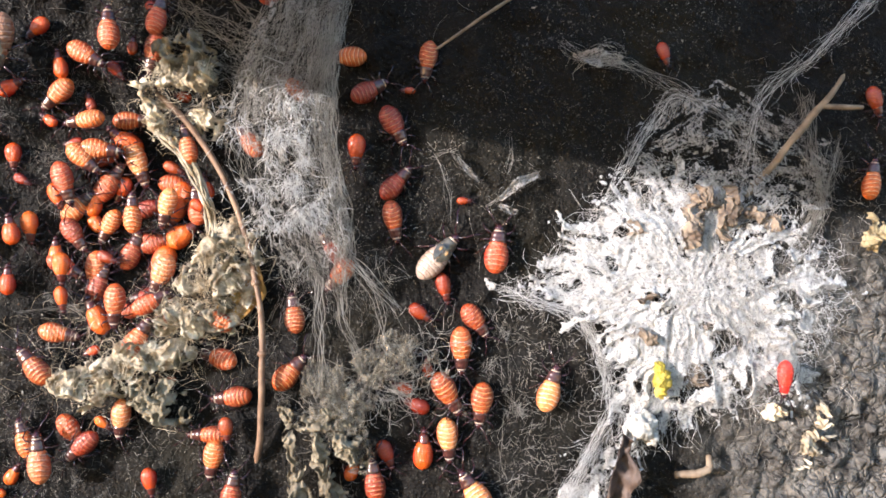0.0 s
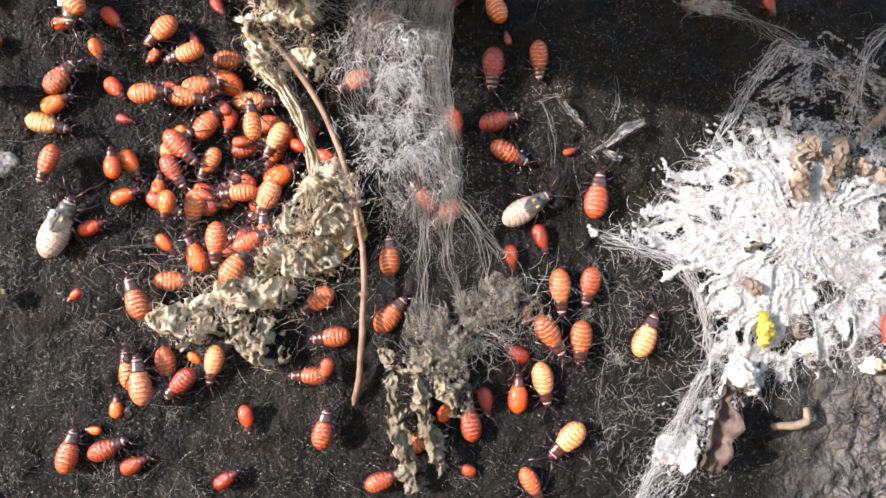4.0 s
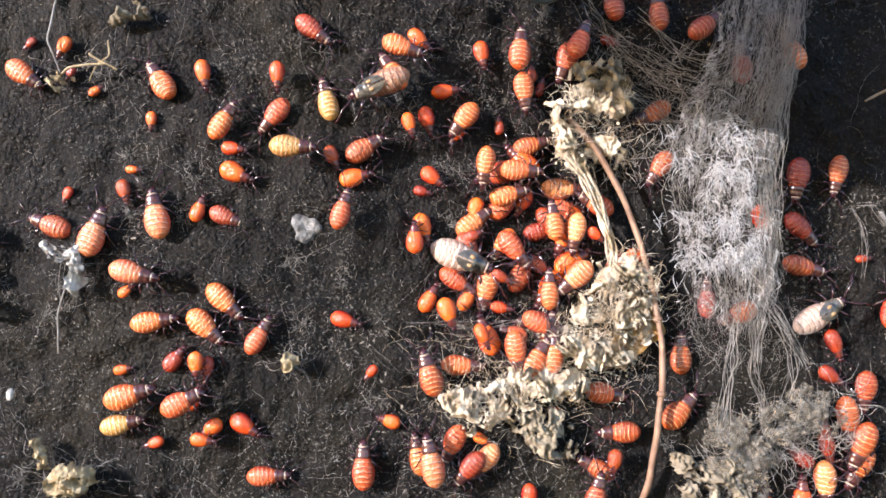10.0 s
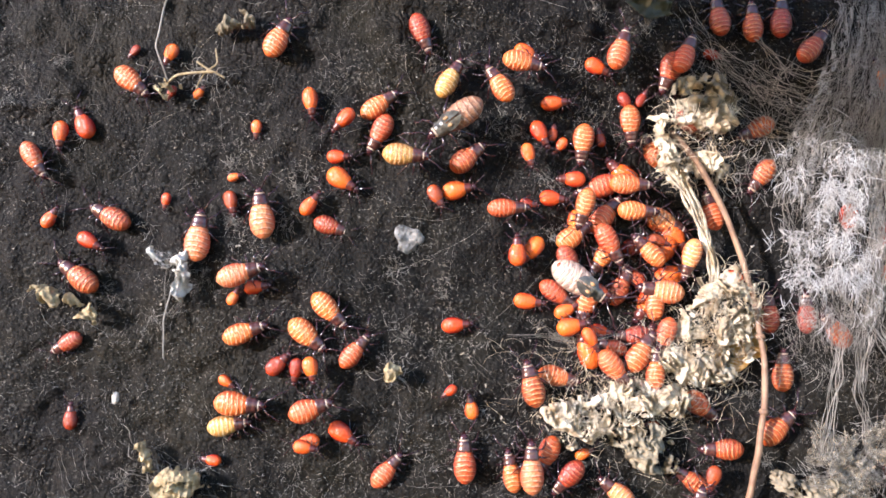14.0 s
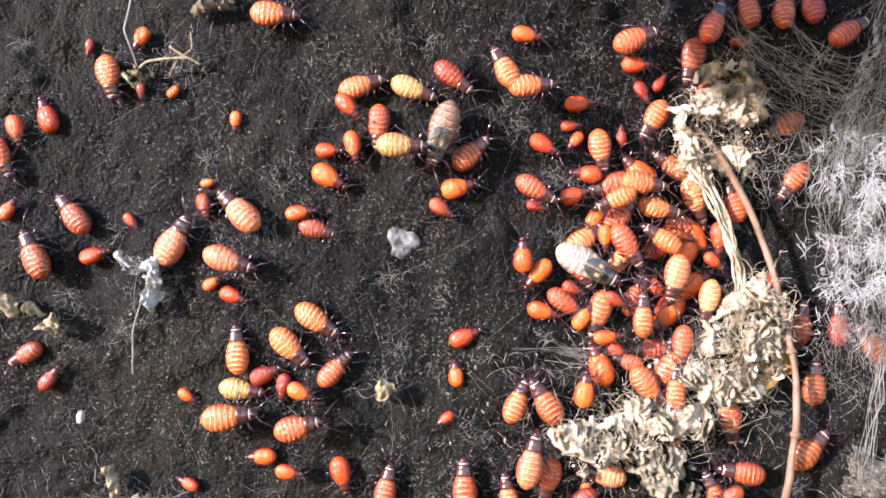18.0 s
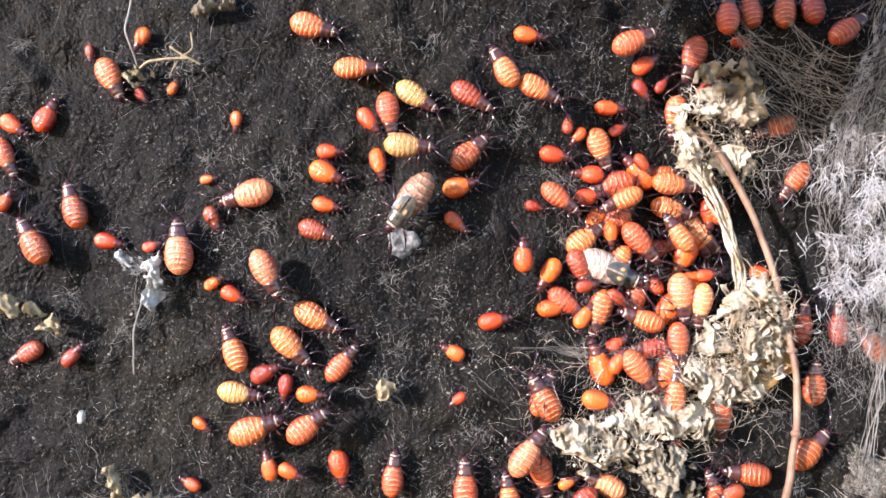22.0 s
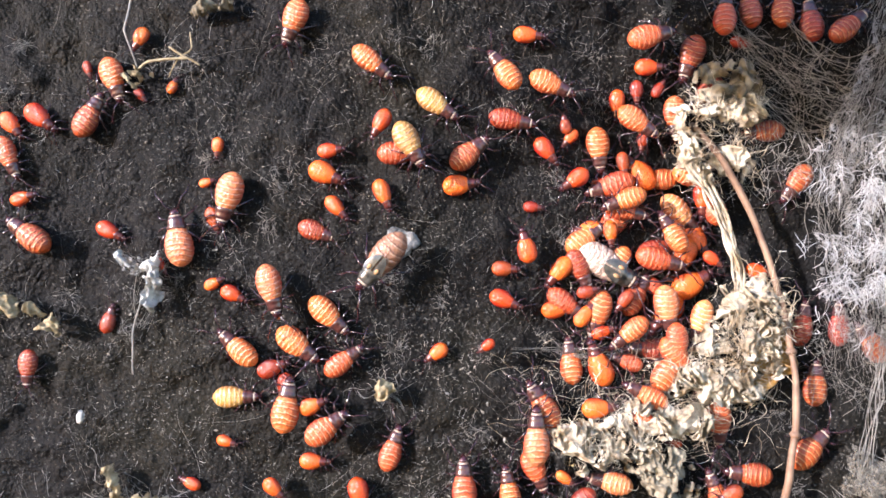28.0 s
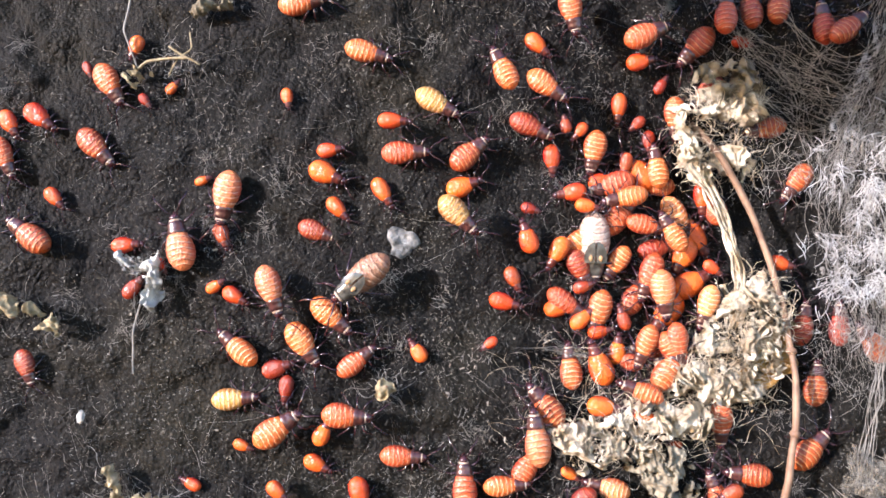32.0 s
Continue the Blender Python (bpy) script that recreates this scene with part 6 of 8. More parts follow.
    crawl("Lo", 0.68, 0.30, (0, -5.49, 1.80, -101), (3, -5.46, 1.87, -114), (6, -5.79, 1.59, -104), (6.5, -5.77, 1.55, -116), (7.5, -5.79, 1.28, -140), (9, -5.63, 1.22, -177), (9.5, -5.59, 1.26, -178), (10.5, -5.59, 1.22, -179), (11.5, -5.54, 0.81, -180), (12, -5.56, 0.74, -181), (13, -5.53, 0.92, -182), (13.5, -5.55, 0.91, -176), (14, -5.61, 0.80, -171), (16.5, -5.32, 0.93, -143), (19, -5.38, 0.99, -115), (23, -5.25, 0.97, -123), (32, -5.22, 1.03, -108))
    crawl("Lr", 0.68, 0.00, (0, -4.83, 1.86, 89), (3, -4.81, 1.86, 92), (5.5, -4.84, 1.80, 97), (6, -4.84, 1.81, 98), (7, -4.83, 1.82, 94), (8, -4.95, 1.84, 89), (9, -4.90, 1.75, 85), (13, -4.59, 2.02, -20), (18.5, -4.49, 1.68, -65), (19, -4.51, 1.66, -69), (23, -4.75, 1.43, -105), (28, -4.69, 1.43, -98), (32, -4.73, 1.34, -90))
    crawl("Sr", 0.35, 0.00, (0, -5.78, 1.46, -100), (3, -5.85, 1.40, -100), (6, -5.76, 1.30, 12), (9, -4.80, 2.76, 9), (13, -4.79, 2.80, 26), (19, -4.81, 2.90, 26), (23, -4.76, 2.86, 26), (28, -4.80, 2.81, 26), (32, -4.77, 2.86, 26))
    crawl("Lo", 0.68, 0.16, (0, -5.51, 1.17, 132), (3, -5.43, 1.08, 98), (3.5, -5.47, 1.15, 98), (6, -5.30, 1.01, 97), (9, -5.19, 0.90, 68), (13, -4.79, 0.92, 82), (16.5, -4.51, 0.89, 92), (17, -4.53, 0.95, 93), (19, -4.65, 0.97, 99), (23, -4.30, 0.97, 99), (27.5, -4.11, 1.52, 99), (28, -4.12, 1.52, 99), (32, -4.72, 1.62, -15))
    crawl("Lo", 0.70, 0.30, (0, -5.23, 1.34, 97), (3, -5.25, 1.35, 73), (5.5, -5.25, 1.35, 92), (6, -5.23, 1.36, 96), (7, -5.11, 1.38, 93), (9, -4.98, 1.31, 88), (10.5, -4.99, 1.29, 87), (13, -4.88, 1.33, 85), (14.5, -4.84, 1.31, 87), (16.5, -4.89, 1.25, 90), (18, -4.92, 1.29, 92), (19, -4.84, 1.43, 93), (23, -4.39, 1.32, 93), (32, -6.32, 3.52, 161))
    crawl("Lp", 0.80, 0.00, (0, -4.72, 1.07, 161), (1.5, -4.74, 1.16, 126), (3, -4.55, 1.28, 91), (3.5, -4.48, 1.19, 90), (5.5, -4.41, 1.16, 86), (6, -4.42, 1.20, 85), (7.5, -4.50, 1.17, 84), (8.5, -4.32, 1.09, 83), (9, -4.23, 1.12, 83), (9.5, -4.18, 1.14, 85), (11, -4.26, 1.04, 90), (13, -4.07, 0.96, 98), (14.5, -4.16, 0.78, 115), (16.5, -3.84, 1.08, 137), (18, -4.03, 1.16, 154), (18.5, -4.02, 1.14, 159), (19, -3.94, 1.05, 165), (20.5, -3.81, 0.80, 148), (23, -3.92, 0.61, 121), (24.5, -3.92, 0.57, 123), (25.5, -3.77, 0.52, 125), (28, -4.22, 0.93, 129), (32, -4.26, 0.84, 142))
    crawl("Lo", 0.76, 0.16, (0, -5.79, 0.75, 163), (1, -5.80, 0.55, 158), (3, -5.62, 0.48, 149), (3.5, -5.58, 0.35, 142), (5.5, -5.39, 0.25, 114), (6, -5.32, 0.25, 107), (8, -5.29, 0.21, 124), (9, -5.09, 0.10, 133), (9.5, -4.98, 0.03, 134), (10, -4.95, -0.01, 136), (12, -5.03, 0.03, 142), (13, -5.15, 0.33, 145), (14.5, -5.06, 0.28, 144), (16.5, -5.06, 0.34, 142), (19, -4.98, 0.32, 140), (20.5, -4.83, 0.28, 136), (21.5, -4.86, 0.40, 133), (23, -4.80, 0.40, 129), (25.5, -4.76, 0.39, 113), (27.5, -4.44, 0.17, 100), (28, -4.51, 0.21, 97), (30, -4.34, 0.05, 144), (31.5, -4.45, -0.06, 180), (32, -4.69, -0.09, 192))
    crawl("So", 0.52, 0.00, (0, -5.96, 0.53, 157), (3, -6.51, -0.56, 71), (3.5, -6.42, -0.46, 69), (6, -6.35, -0.70, 58), (9, -6.32, -0.91, 7), (10.5, -6.22, -0.86, 37), (13, -6.24, -0.75, 88), (14.5, -6.26, -0.77, 91), (16.5, -6.16, -0.74, 95), (19, -6.13, -0.76, 100), (23, -5.98, -0.67, 74), (25.5, -6.00, -0.67, 74), (28, -5.92, -0.68, 75), (32, -5.89, -0.66, 73))
    crawl("So", 0.55, 0.00, (0, -5.42, 0.51, 15), (3, -7.46, 1.00, 66), (6, -7.48, 0.91, 43), (9, -7.59, 0.90, 72), (13, -7.60, 0.87, 72), (19, -7.59, 0.89, 69), (23, -7.57, 0.91, 66), (28, -7.56, 0.93, 75), (32, -7.52, 0.92, 63))
    crawl("So", 0.50, 0.00, (0, -5.02, 0.66, -155), (3, -4.92, 0.73, -167), (3.5, -4.91, 0.74, -168), (5.5, -4.82, 0.83, -171), (6, -4.89, 0.75, -172), (7, -4.90, 0.72, -172), (9, -4.74, 0.71, -171), (13, -5.85, 1.26, -99), (19, -5.78, 1.35, -91), (23, -5.77, 1.33, -95), (27.5, -5.91, 1.24, -128), (28, -5.94, 1.22, -132), (30, -5.95, 1.04, -120), (32, -5.99, 1.02, -107))
    crawl("Lo", 0.68, 0.30, (0, -4.71, 0.31, -1), (1, -4.65, 0.48, -3), (2, -4.59, 0.48, -4), (3, -4.47, 0.77, -6), (3.5, -4.44, 0.83, -6), (6, -4.55, 0.83, -6), (9, -4.39, 0.70, -8), (13, -4.45, 0.27, -46), (17.5, -4.61, 0.55, -62), (19, -4.59, 0.54, -67), (23, -4.33, 0.67, -38), (28, -4.45, 0.65, -38))
    crawl("So", 0.47, 0.00, (0, -5.36, 0.05, 142), (6, -5.67, 0.55, 189), (9, -5.67, 0.56, 189), (13, -5.71, 0.56, 188), (16.5, -5.58, 0.64, 198), (19, -5.60, 0.63, 206), (23, -5.58, 0.63, 206), (25, -5.53, 0.64, 226), (27.5, -5.66, 0.50, 250), (28, -5.67, 0.52, 255), (32, -5.02, -1.14, 360))
    crawl("Lp", 0.70, 0.30, (0, -4.20, 0.36, -165), (0.5, -4.18, 0.51, -162), (1, -4.20, 0.52, -159), (3, -4.07, 0.45, -148), (3.5, -4.10, 0.43, -150), (5.5, -4.01, 0.62, -157), (6, -4.05, 0.63, -159), (7.5, -4.08, 0.47, -170), (9, -4.01, 0.39, -180), (10, -4.01, 0.36, -177), (13, -3.73, 0.32, -169), (14, -3.80, 0.21, -170), (16.5, -3.82, -0.33, -174), (19, -3.82, -0.34, -177), (23, -3.94, -0.44, -178), (27.5, -3.89, -0.59, -171), (28, -3.91, -0.64, -170), (32, -3.84, -0.42, -170))
    crawl("So", 0.43, 0.31, (0, -3.58, 0.74, -14), (3, -3.19, 0.36, 95), (3.5, -3.21, 0.30, 94), (5.5, -3.15, 0.17, 92), (6, -3.12, 0.20, 91), (9, -2.97, 0.11, 95), (11.5, -2.97, 0.12, 95), (14.5, -3.02, 0.02, 95), (16.5, -2.93, 0.09, 95), (19, -2.93, 0.10, 95), (23, -3.09, 0.21, 94), (25.5, -3.11, 0.23, 96), (27.5, -3.08, 0.21, 97), (28, -3.09, 0.22, 97), (32, -2.78, 0.37, 97))
    crawl("Sr", 0.41, 0.16, (0, -4.12, 1.04, 114), (6, -4.66, 0.36, 66), (9, -4.38, 0.41, 40), (11, -4.27, 0.53, 72), (13, -4.20, 0.52, 105), (14, -4.23, 0.47, 104), (17.5, -4.21, 0.60, 102), (19, -4.24, 0.69, 101), (23, -5.08, 1.71, 149), (28, -5.21, 1.55, 165), (32, -5.18, 1.54, 184))
    crawl("Lo", 0.68, 0.34, (0, -3.85, 1.45, -12), (6, -4.22, -1.44, -2), (23, -4.23, -1.60, -2), (28, -4.65, -1.70, -71), (32, -4.73, -1.67, -76))
    crawl("Lo", 0.68, 0.16, (0, -3.74, 0.44, -6), (3, -3.57, 0.77, -8), (3.5, -3.59, 0.77, -8), (5.5, -3.68, 0.76, -8), (6, -3.68, 0.75, -8), (8, -3.73, 0.73, -51), (9, -3.77, 0.82, -73), (13, -3.49, 1.11, -27), (16.5, -3.47, 1.07, -23), (17, -3.51, 1.17, -22), (19, -3.55, 1.27, -20), (23, -3.84, 1.16, -25), (28, -3.83, 1.17, -25), (32, -3.82, 1.16, -25))
    crawl("So", 0.56, 0.00, (0, -6.36, 0.03, 177), (3, -6.34, 0.02, 153), (6, -6.31, -0.07, 148), (9, -6.45, 0.18, 148), (13, -6.42, 0.02, 212), (14.5, -6.34, 0.03, 212), (16.5, -6.37, -0.03, 213), (17.5, -6.35, -0.25, 213), (19, -6.32, -0.22, 213), (23, -6.16, -0.24, 203), (25.5, -6.17, -0.21, 208), (27.5, -6.02, -0.17, 212), (28, -6.02, -0.17, 213), (28.5, -5.98, -0.13, 212), (30, -6.00, 0.17, 208), (31, -6.12, 0.09, 205), (32, -6.08, 0.09, 202))
    crawl("So", 0.48, 0.00, (0, -5.99, -0.32, -2), (3, -5.94, -0.30, 7), (6, -5.86, -0.25, 7), (9, -5.61, -0.74, 17), (10.5, -5.64, -0.83, 34), (13, -5.65, -0.81, 62), (14.5, -5.61, -0.79, 53), (16.5, -5.57, -0.73, 41), (19, -5.56, -0.72, 26), (23, -5.55, -0.70, 28), (28, -5.53, -0.68, 31), (32, -5.56, -0.75, 41))
    crawl("So", 0.47, 0.00, (0, -6.66, 1.20, 178), (3, -6.63, 1.23, 147), (5.5, -6.59, 1.18, 115), (6, -6.53, 1.11, 109), (7, -6.41, 0.99, 115), (9, -6.40, 1.00, 128), (11.5, -6.31, 1.04, 107), (13, -6.19, 0.95, 94), (14, -6.06, 0.94, 89), (14.5, -5.89, 0.96, 86), (16.5, -5.90, 1.00, 76), (19, -5.85, 1.02, 63), (20, -5.70, 1.01, 67), (22, -5.67, 1.01, 74), (23, -5.58, 1.11, 78), (25.5, -5.55, 1.15, 76), (28, -5.42, 1.23, 75), (32, -5.47, 1.28, 75))
    crawl("Sr", 0.32, 0.00, (0, -6.51, 0.83, 120), (3, -6.47, 0.75, 108), (6, -6.49, 0.75, 99), (9, -6.54, 0.78, 99), (13, -6.46, 0.80, 93), (19, -6.44, 0.76, 99), (23, -6.47, 0.75, 99), (28, -6.47, 0.75, 89), (32, -6.51, 0.71, 100))
    crawl("Lr", 0.68, 0.00, (0, -4.37, -0.19, 71), (3, -3.87, -0.02, 35), (3.5, -3.96, -0.05, 35), (6, -4.24, -0.76, 35), (9, -4.45, -0.01, 127), (13, -3.88, 2.13, 127), (16.5, -4.10, 2.74, 180), (19, -4.15, 2.77, 217), (23, -4.14, 2.77, 217), (25.5, -4.15, 2.79, 217), (28, -4.13, 2.77, 217), (32, -4.13, 2.77, 217))
    crawl("Sr", 0.35, 0.16, (0, -4.02, 2.27, -72), (6, -5.30, 0.60, -13), (13, -5.73, -0.06, 97), (16.5, -5.79, -0.37, 104), (19, -5.74, -0.37, 109), (21, -5.63, -0.28, 87), (23, -5.55, -0.32, 65), (25.5, -5.56, -0.32, 67), (28, -5.54, -0.37, 69), (32, -5.61, -0.31, 65))
    crawl("Lr", 0.68, 0.00, (0, -2.11, 2.40, -54), (3, -2.38, 2.50, -126), (3.5, -2.38, 2.54, -110), (6, -2.99, 2.40, -31), (9, -2.96, 2.47, -124), (13, -2.96, 2.48, -123), (14.5, -2.95, 2.46, -122), (19, -3.00, 2.40, -121), (28, -3.24, 2.32, -101), (32, -3.22, 2.35, -109))
    crawl("Lr", 0.68, 0.00, (0, -2.90, 1.54, -38), (3, -2.88, 1.52, -134), (5.5, -2.79, 1.56, -69), (6, -2.78, 1.58, -56), (9, -2.75, 1.56, -152), (13, -2.73, 1.72, -151), (14.5, -2.75, 1.70, -151), (16.5, -2.72, 1.60, -150), (19, -2.72, 1.60, -150), (25.5, -2.67, 1.58, -150))
    crawl("Lr", 0.68, 0.00, (0, -1.47, -0.29, -38), (3, -1.52, -0.31, -46), (5.5, -1.79, -0.39, -34), (6, -1.80, -0.39, -31), (9, -1.82, -0.42, -5), (13, -1.85, -0.37, -7), (14.5, -1.86, -0.36, -7), (19, -1.90, -0.35, -6), (23, -1.89, -0.36, -6), (28, -1.89, -0.35, -6), (32, -1.88, -0.36, -6))
    crawl("Lr", 0.68, 0.00, (0, -1.35, -0.76, -139), (3, -1.26, -0.68, -121), (3.5, -1.25, -0.68, -124), (6, -1.30, -0.68, -139), (9, -1.34, -0.66, -135), (13, -1.39, -0.60, -49), (19, -1.45, -0.57, -43), (23, -1.44, -0.58, -43), (28, -1.44, -0.57, -43), (32, -1.42, -0.58, -43))
    crawl("Lo", 0.68, 0.00, (0, -1.22, 2.86, -91), (3, -0.54, 2.77, -31), (3.5, -0.55, 2.77, -27), (5.5, -0.54, 2.81, -11), (6, -0.57, 2.95, -7), (7.5, -0.70, 3.28, -18), (8.5, -0.68, 3.31, -25), (9, -0.72, 3.40, -29), (10.5, -1.04, 3.76, -32), (11, -1.07, 3.83, -33), (12, -1.06, 3.78, -35), (13, -1.08, 3.52, -37), (13.5, -1.14, 3.53, -37))
    crawl("Lr", 0.68, 0.00, (0, -0.80, 2.32, 64), (8.5, -1.33, 3.39, -2), (9, -1.36, 3.24, -6), (13, -2.79, 4.31, -4), (19, -2.86, 4.24, -16), (23, -2.85, 4.23, -15), (27.5, -2.84, 3.97, -15), (28, -2.84, 3.98, -15), (29.5, -2.78, 4.03, -15), (31, -2.77, 3.98, -15), (32, -2.63, 3.97, -15))
    crawl("Lr", 0.73, 0.00, (0, -0.40, 1.70, 152), (3, -0.51, 1.68, 183), (5.5, -0.62, 1.71, 178), (6, -0.66, 1.71, 177), (9, -0.69, 1.67, 182), (9.5, -0.65, 1.56, 182))
    crawl("So", 0.58, 0.16, (0, -1.03, 1.28, -177), (1, -1.00, 0.80, -183), (1.5, -1.03, 0.73, -186), (3, -1.12, 0.78, -196), (3.5, -1.12, 0.78, -197), (5.5, -1.12, 0.78, -199), (6, -1.14, 0.78, -200), (9, -1.16, 0.77, -196), (13, -1.03, 1.20, -186), (17, -3.65, 0.61, -185), (19, -3.64, 0.68, -185), (20.5, -3.72, 0.93, -185), (22, -3.84, 0.95, -185), (23, -3.96, 1.15, -185), (25.5, -3.97, 1.17, -185))
    crawl("Lr", 0.71, 0.00, (0, -0.37, 0.80, 43), (3, -0.39, 0.90, 68), (5.5, -0.36, 0.85, 86), (6, -0.39, 0.83, 90), (9, -0.40, 0.78, 110), (13, -0.79, 0.87, 188))
    crawl("Lr", 0.72, 0.00, (0, -0.42, 0.13, 170), (1, -0.42, 0.29, 154), (2, -0.23, 0.29, 138), (3, -0.19, 0.34, 122), (3.5, -0.19, 0.35, 119), (5.5, -0.28, 0.20, 109), (6, -0.29, 0.16, 106), (9, -0.33, 0.17, 99), (10.5, -0.45, 0.23, 99), (12, -0.47, 0.27, 98), (13, -0.52, 0.37, 98))
    crawl("Lr", 0.68, 0.00, (0, 0.13, 2.74, -171), (0.5, 0.12, 2.46, -174), (1.5, 0.23, 2.07, -180), (2, 0.24, 1.93, -184), (3, 0.25, 1.86, -190), (3.5, 0.24, 1.86, -187), (5.5, 0.10, 1.78, -176), (6, 0.06, 1.78, -173), (9, -0.02, 1.77, -174), (11.5, -0.06, 1.55, -174))
    crawl("Sr", 0.27, 0.00, (0, -0.20, 2.30, -89), (6, -0.56, 2.23, -4), (9, -1.31, 2.20, -4), (13, -0.61, 2.17, 105))
    crawl("So", 0.51, 0.00, (0, -6.67, -0.78, 2), (3, -6.77, -1.01, 35), (3.5, -6.71, -0.94, 51), (5.5, -7.80, -1.35, 116), (6, -7.79, -1.37, 132), (8, -7.75, -1.37, 115), (9, -7.61, -1.41, 106), (11, -7.43, -1.36, 94), (13, -7.35, -1.29, 82), (14.5, -7.36, -1.26, 76), (16.5, -7.31, -1.25, 67), (18, -7.23, -1.23, 61), (19, -7.10, -1.16, 57), (23, -6.80, -0.90, 81), (28, -6.71, -0.66, 107), (32, -6.71, -0.69, 98))
    crawl("So", 0.54, 0.30, (0, -5.78, -0.63, 177), (3, -5.73, -0.63, 180), (6, -5.72, -0.81, 197), (9, -5.96, -1.00, 172), (10.5, -5.88, -1.15, 141), (13, -5.72, -1.16, 89), (14.5, -5.50, -1.01, 64), (16.5, -5.48, -1.63, 32), (19, -5.50, -1.73, -9), (20.5, -5.34, -1.76, 35), (23, -5.22, -1.92, 109), (24.5, -5.10, -1.82, 100), (25.5, -5.08, -1.81, 94), (28, -5.23, -1.96, 79), (32, -5.16, -1.95, 89))
    crawl("So", 0.44, 0.34, (0, -5.74, -1.12, 170), (3, -5.71, -1.16, 148), (5.5, -5.55, -1.44, 110), (6, -5.51, -1.40, 103), (8, -5.50, -1.43, 133), (9, -5.42, -1.42, 148), (13, -5.28, -1.32, 148), (16.5, -5.24, -1.01, 99), (19, -5.23, -0.96, 64), (23, -4.99, -1.46, 9), (28, -4.70, -2.01, -69), (32, -4.71, -1.99, -77))
    crawl("Lr", 0.68, 0.00, (0, -5.28, -0.85, 22), (0.5, -5.22, -0.78, 23), (1.5, -5.26, -0.86, 24), (2, -5.23, -0.83, 25), (3, -5.11, -0.61, 27), (3.5, -5.03, -0.45, 31), (6, -5.02, -0.70, 50), (9, -3.65, 0.13, 64), (13, -2.43, -0.44, -9), (19, -2.40, -0.42, 4), (23, -2.39, -0.43, 4), (28, -2.38, -0.42, 4), (32, -2.37, -0.43, 4))
    crawl("So", 0.40, 0.00, (0, -5.23, -0.42, 75), (3, -5.21, -0.33, 94), (6, -5.21, -0.34, 94), (9, -5.08, -0.82, 94), (13, -5.05, -1.04, 94), (16.5, -5.03, -1.18, 88), (19, -4.99, -1.16, 83), (23, -5.07, -1.04, 45), (28, -5.23, -0.92, 67), (32, -5.28, -0.93, 73))
    crawl("Lo", 0.74, 0.33, (0, -4.90, -1.23, -177), (3, -4.91, -1.24, -179), (5.5, -4.88, -1.27, -176), (6, -4.88, -1.25, -175), (9, -4.87, -1.52, -181), (10, -4.81, -1.62, -192), (13, -4.84, -1.73, -225), (14.5, -4.84, -1.62, -225), (16.5, -4.65, -1.62, -225), (17.5, -4.57, -1.66, -225), (18, -4.59, -1.62, -225), (19, -4.80, -1.58, -225), (23, -4.66, -1.36, -225), (28, -4.18, -1.17, -225), (32, -4.21, -1.11, -225))
    crawl("Lp", 0.75, 0.30, (0, -4.24, -0.75, -157), (1, -4.20, -0.76, -157), (3, -4.14, -0.54, -157), (3.5, -4.20, -0.55, -157), (5.5, -4.07, -0.33, -157), (6, -4.03, -0.30, -157), (9, -3.90, -0.30, -157), (10.5, -4.07, -0.39, -125), (11.5, -4.17, -0.38, -103), (13, -4.18, -0.31, -71), (14.5, -4.26, -0.33, -102), (17.5, -4.38, -0.06, -164), (18, -4.33, -0.06, -174), (19, -4.19, -0.44, -195), (23, -4.22, -0.31, -195), (27.5, -4.38, -0.58, -195), (28, -4.38, -0.52, -195), (32, -4.46, -0.31, -195))
    crawl("Lo", 0.76, 0.31, (0, -4.52, -1.70, 32), (3, -4.51, -1.51, 35), (3.5, -4.57, -1.53, 34), (6, -4.53, -1.47, 26), (9, -4.47, -1.66, 26), (13, -4.51, -1.37, 26), (16.5, -4.25, -1.20, 26), (17.5, -4.25, -1.24, 26), (19, -4.34, -1.13, 26), (20.5, -4.34, -1.27, 26), (23, -4.30, -1.29, 26))
    crawl("Lo", 0.70, 0.00, (0, -5.87, -1.69, 101), (1, -5.65, -1.73, 96), (3, -5.56, -1.83, 87), (3.5, -5.57, -1.83, 87), (6, -5.52, -1.92, 89), (9, -5.59, -1.91, 85), (13, -5.57, -1.87, 104), (17.5, -6.33, -2.02, 28), (19, -6.44, -1.99, 3), (20, -6.38, -1.97, 7), (21, -6.22, -1.87, 11), (21.5, -6.17, -1.89, 13), (22, -6.03, -1.89, 15), (23, -5.67, -1.55, 19), (24, -5.61, -1.53, 13), (25.5, -5.69, -1.42, 3), (28, -5.68, -1.39, -13), (32, -5.68, -1.47, -13))
    crawl("So", 0.29, 0.28, (0, -5.27, -1.94, -115), (3, -7.03, -2.07, -115), (3.5, -7.04, -2.08, -124), (5.5, -7.02, -2.16, -162), (6, -7.02, -2.17, -172), (9, -7.01, -2.14, -152), (12, -7.07, -2.13, -139), (13, -7.14, -2.18, -135), (14.5, -7.50, -2.34, -135), (16.5, -7.63, -2.41, -135), (17.5, -7.45, -2.38, -135), (19, -7.38, -2.39, -135), (23, -7.21, -1.96, -135), (28, -6.95, -1.32, -135), (32, -6.92, -1.29, -135))
    crawl("Lr", 0.74, 0.16, (0, -6.15, -2.13, -40), (3, -6.13, -2.07, -25), (6, -6.10, -2.10, -17), (9, -6.12, -2.04, -23), (13, -6.13, -2.00, -18), (19, -6.03, -1.95, -41), (23, -6.08, -1.92, -35), (28, -6.07, -2.01, -38), (32, -6.03, -2.02, -47))
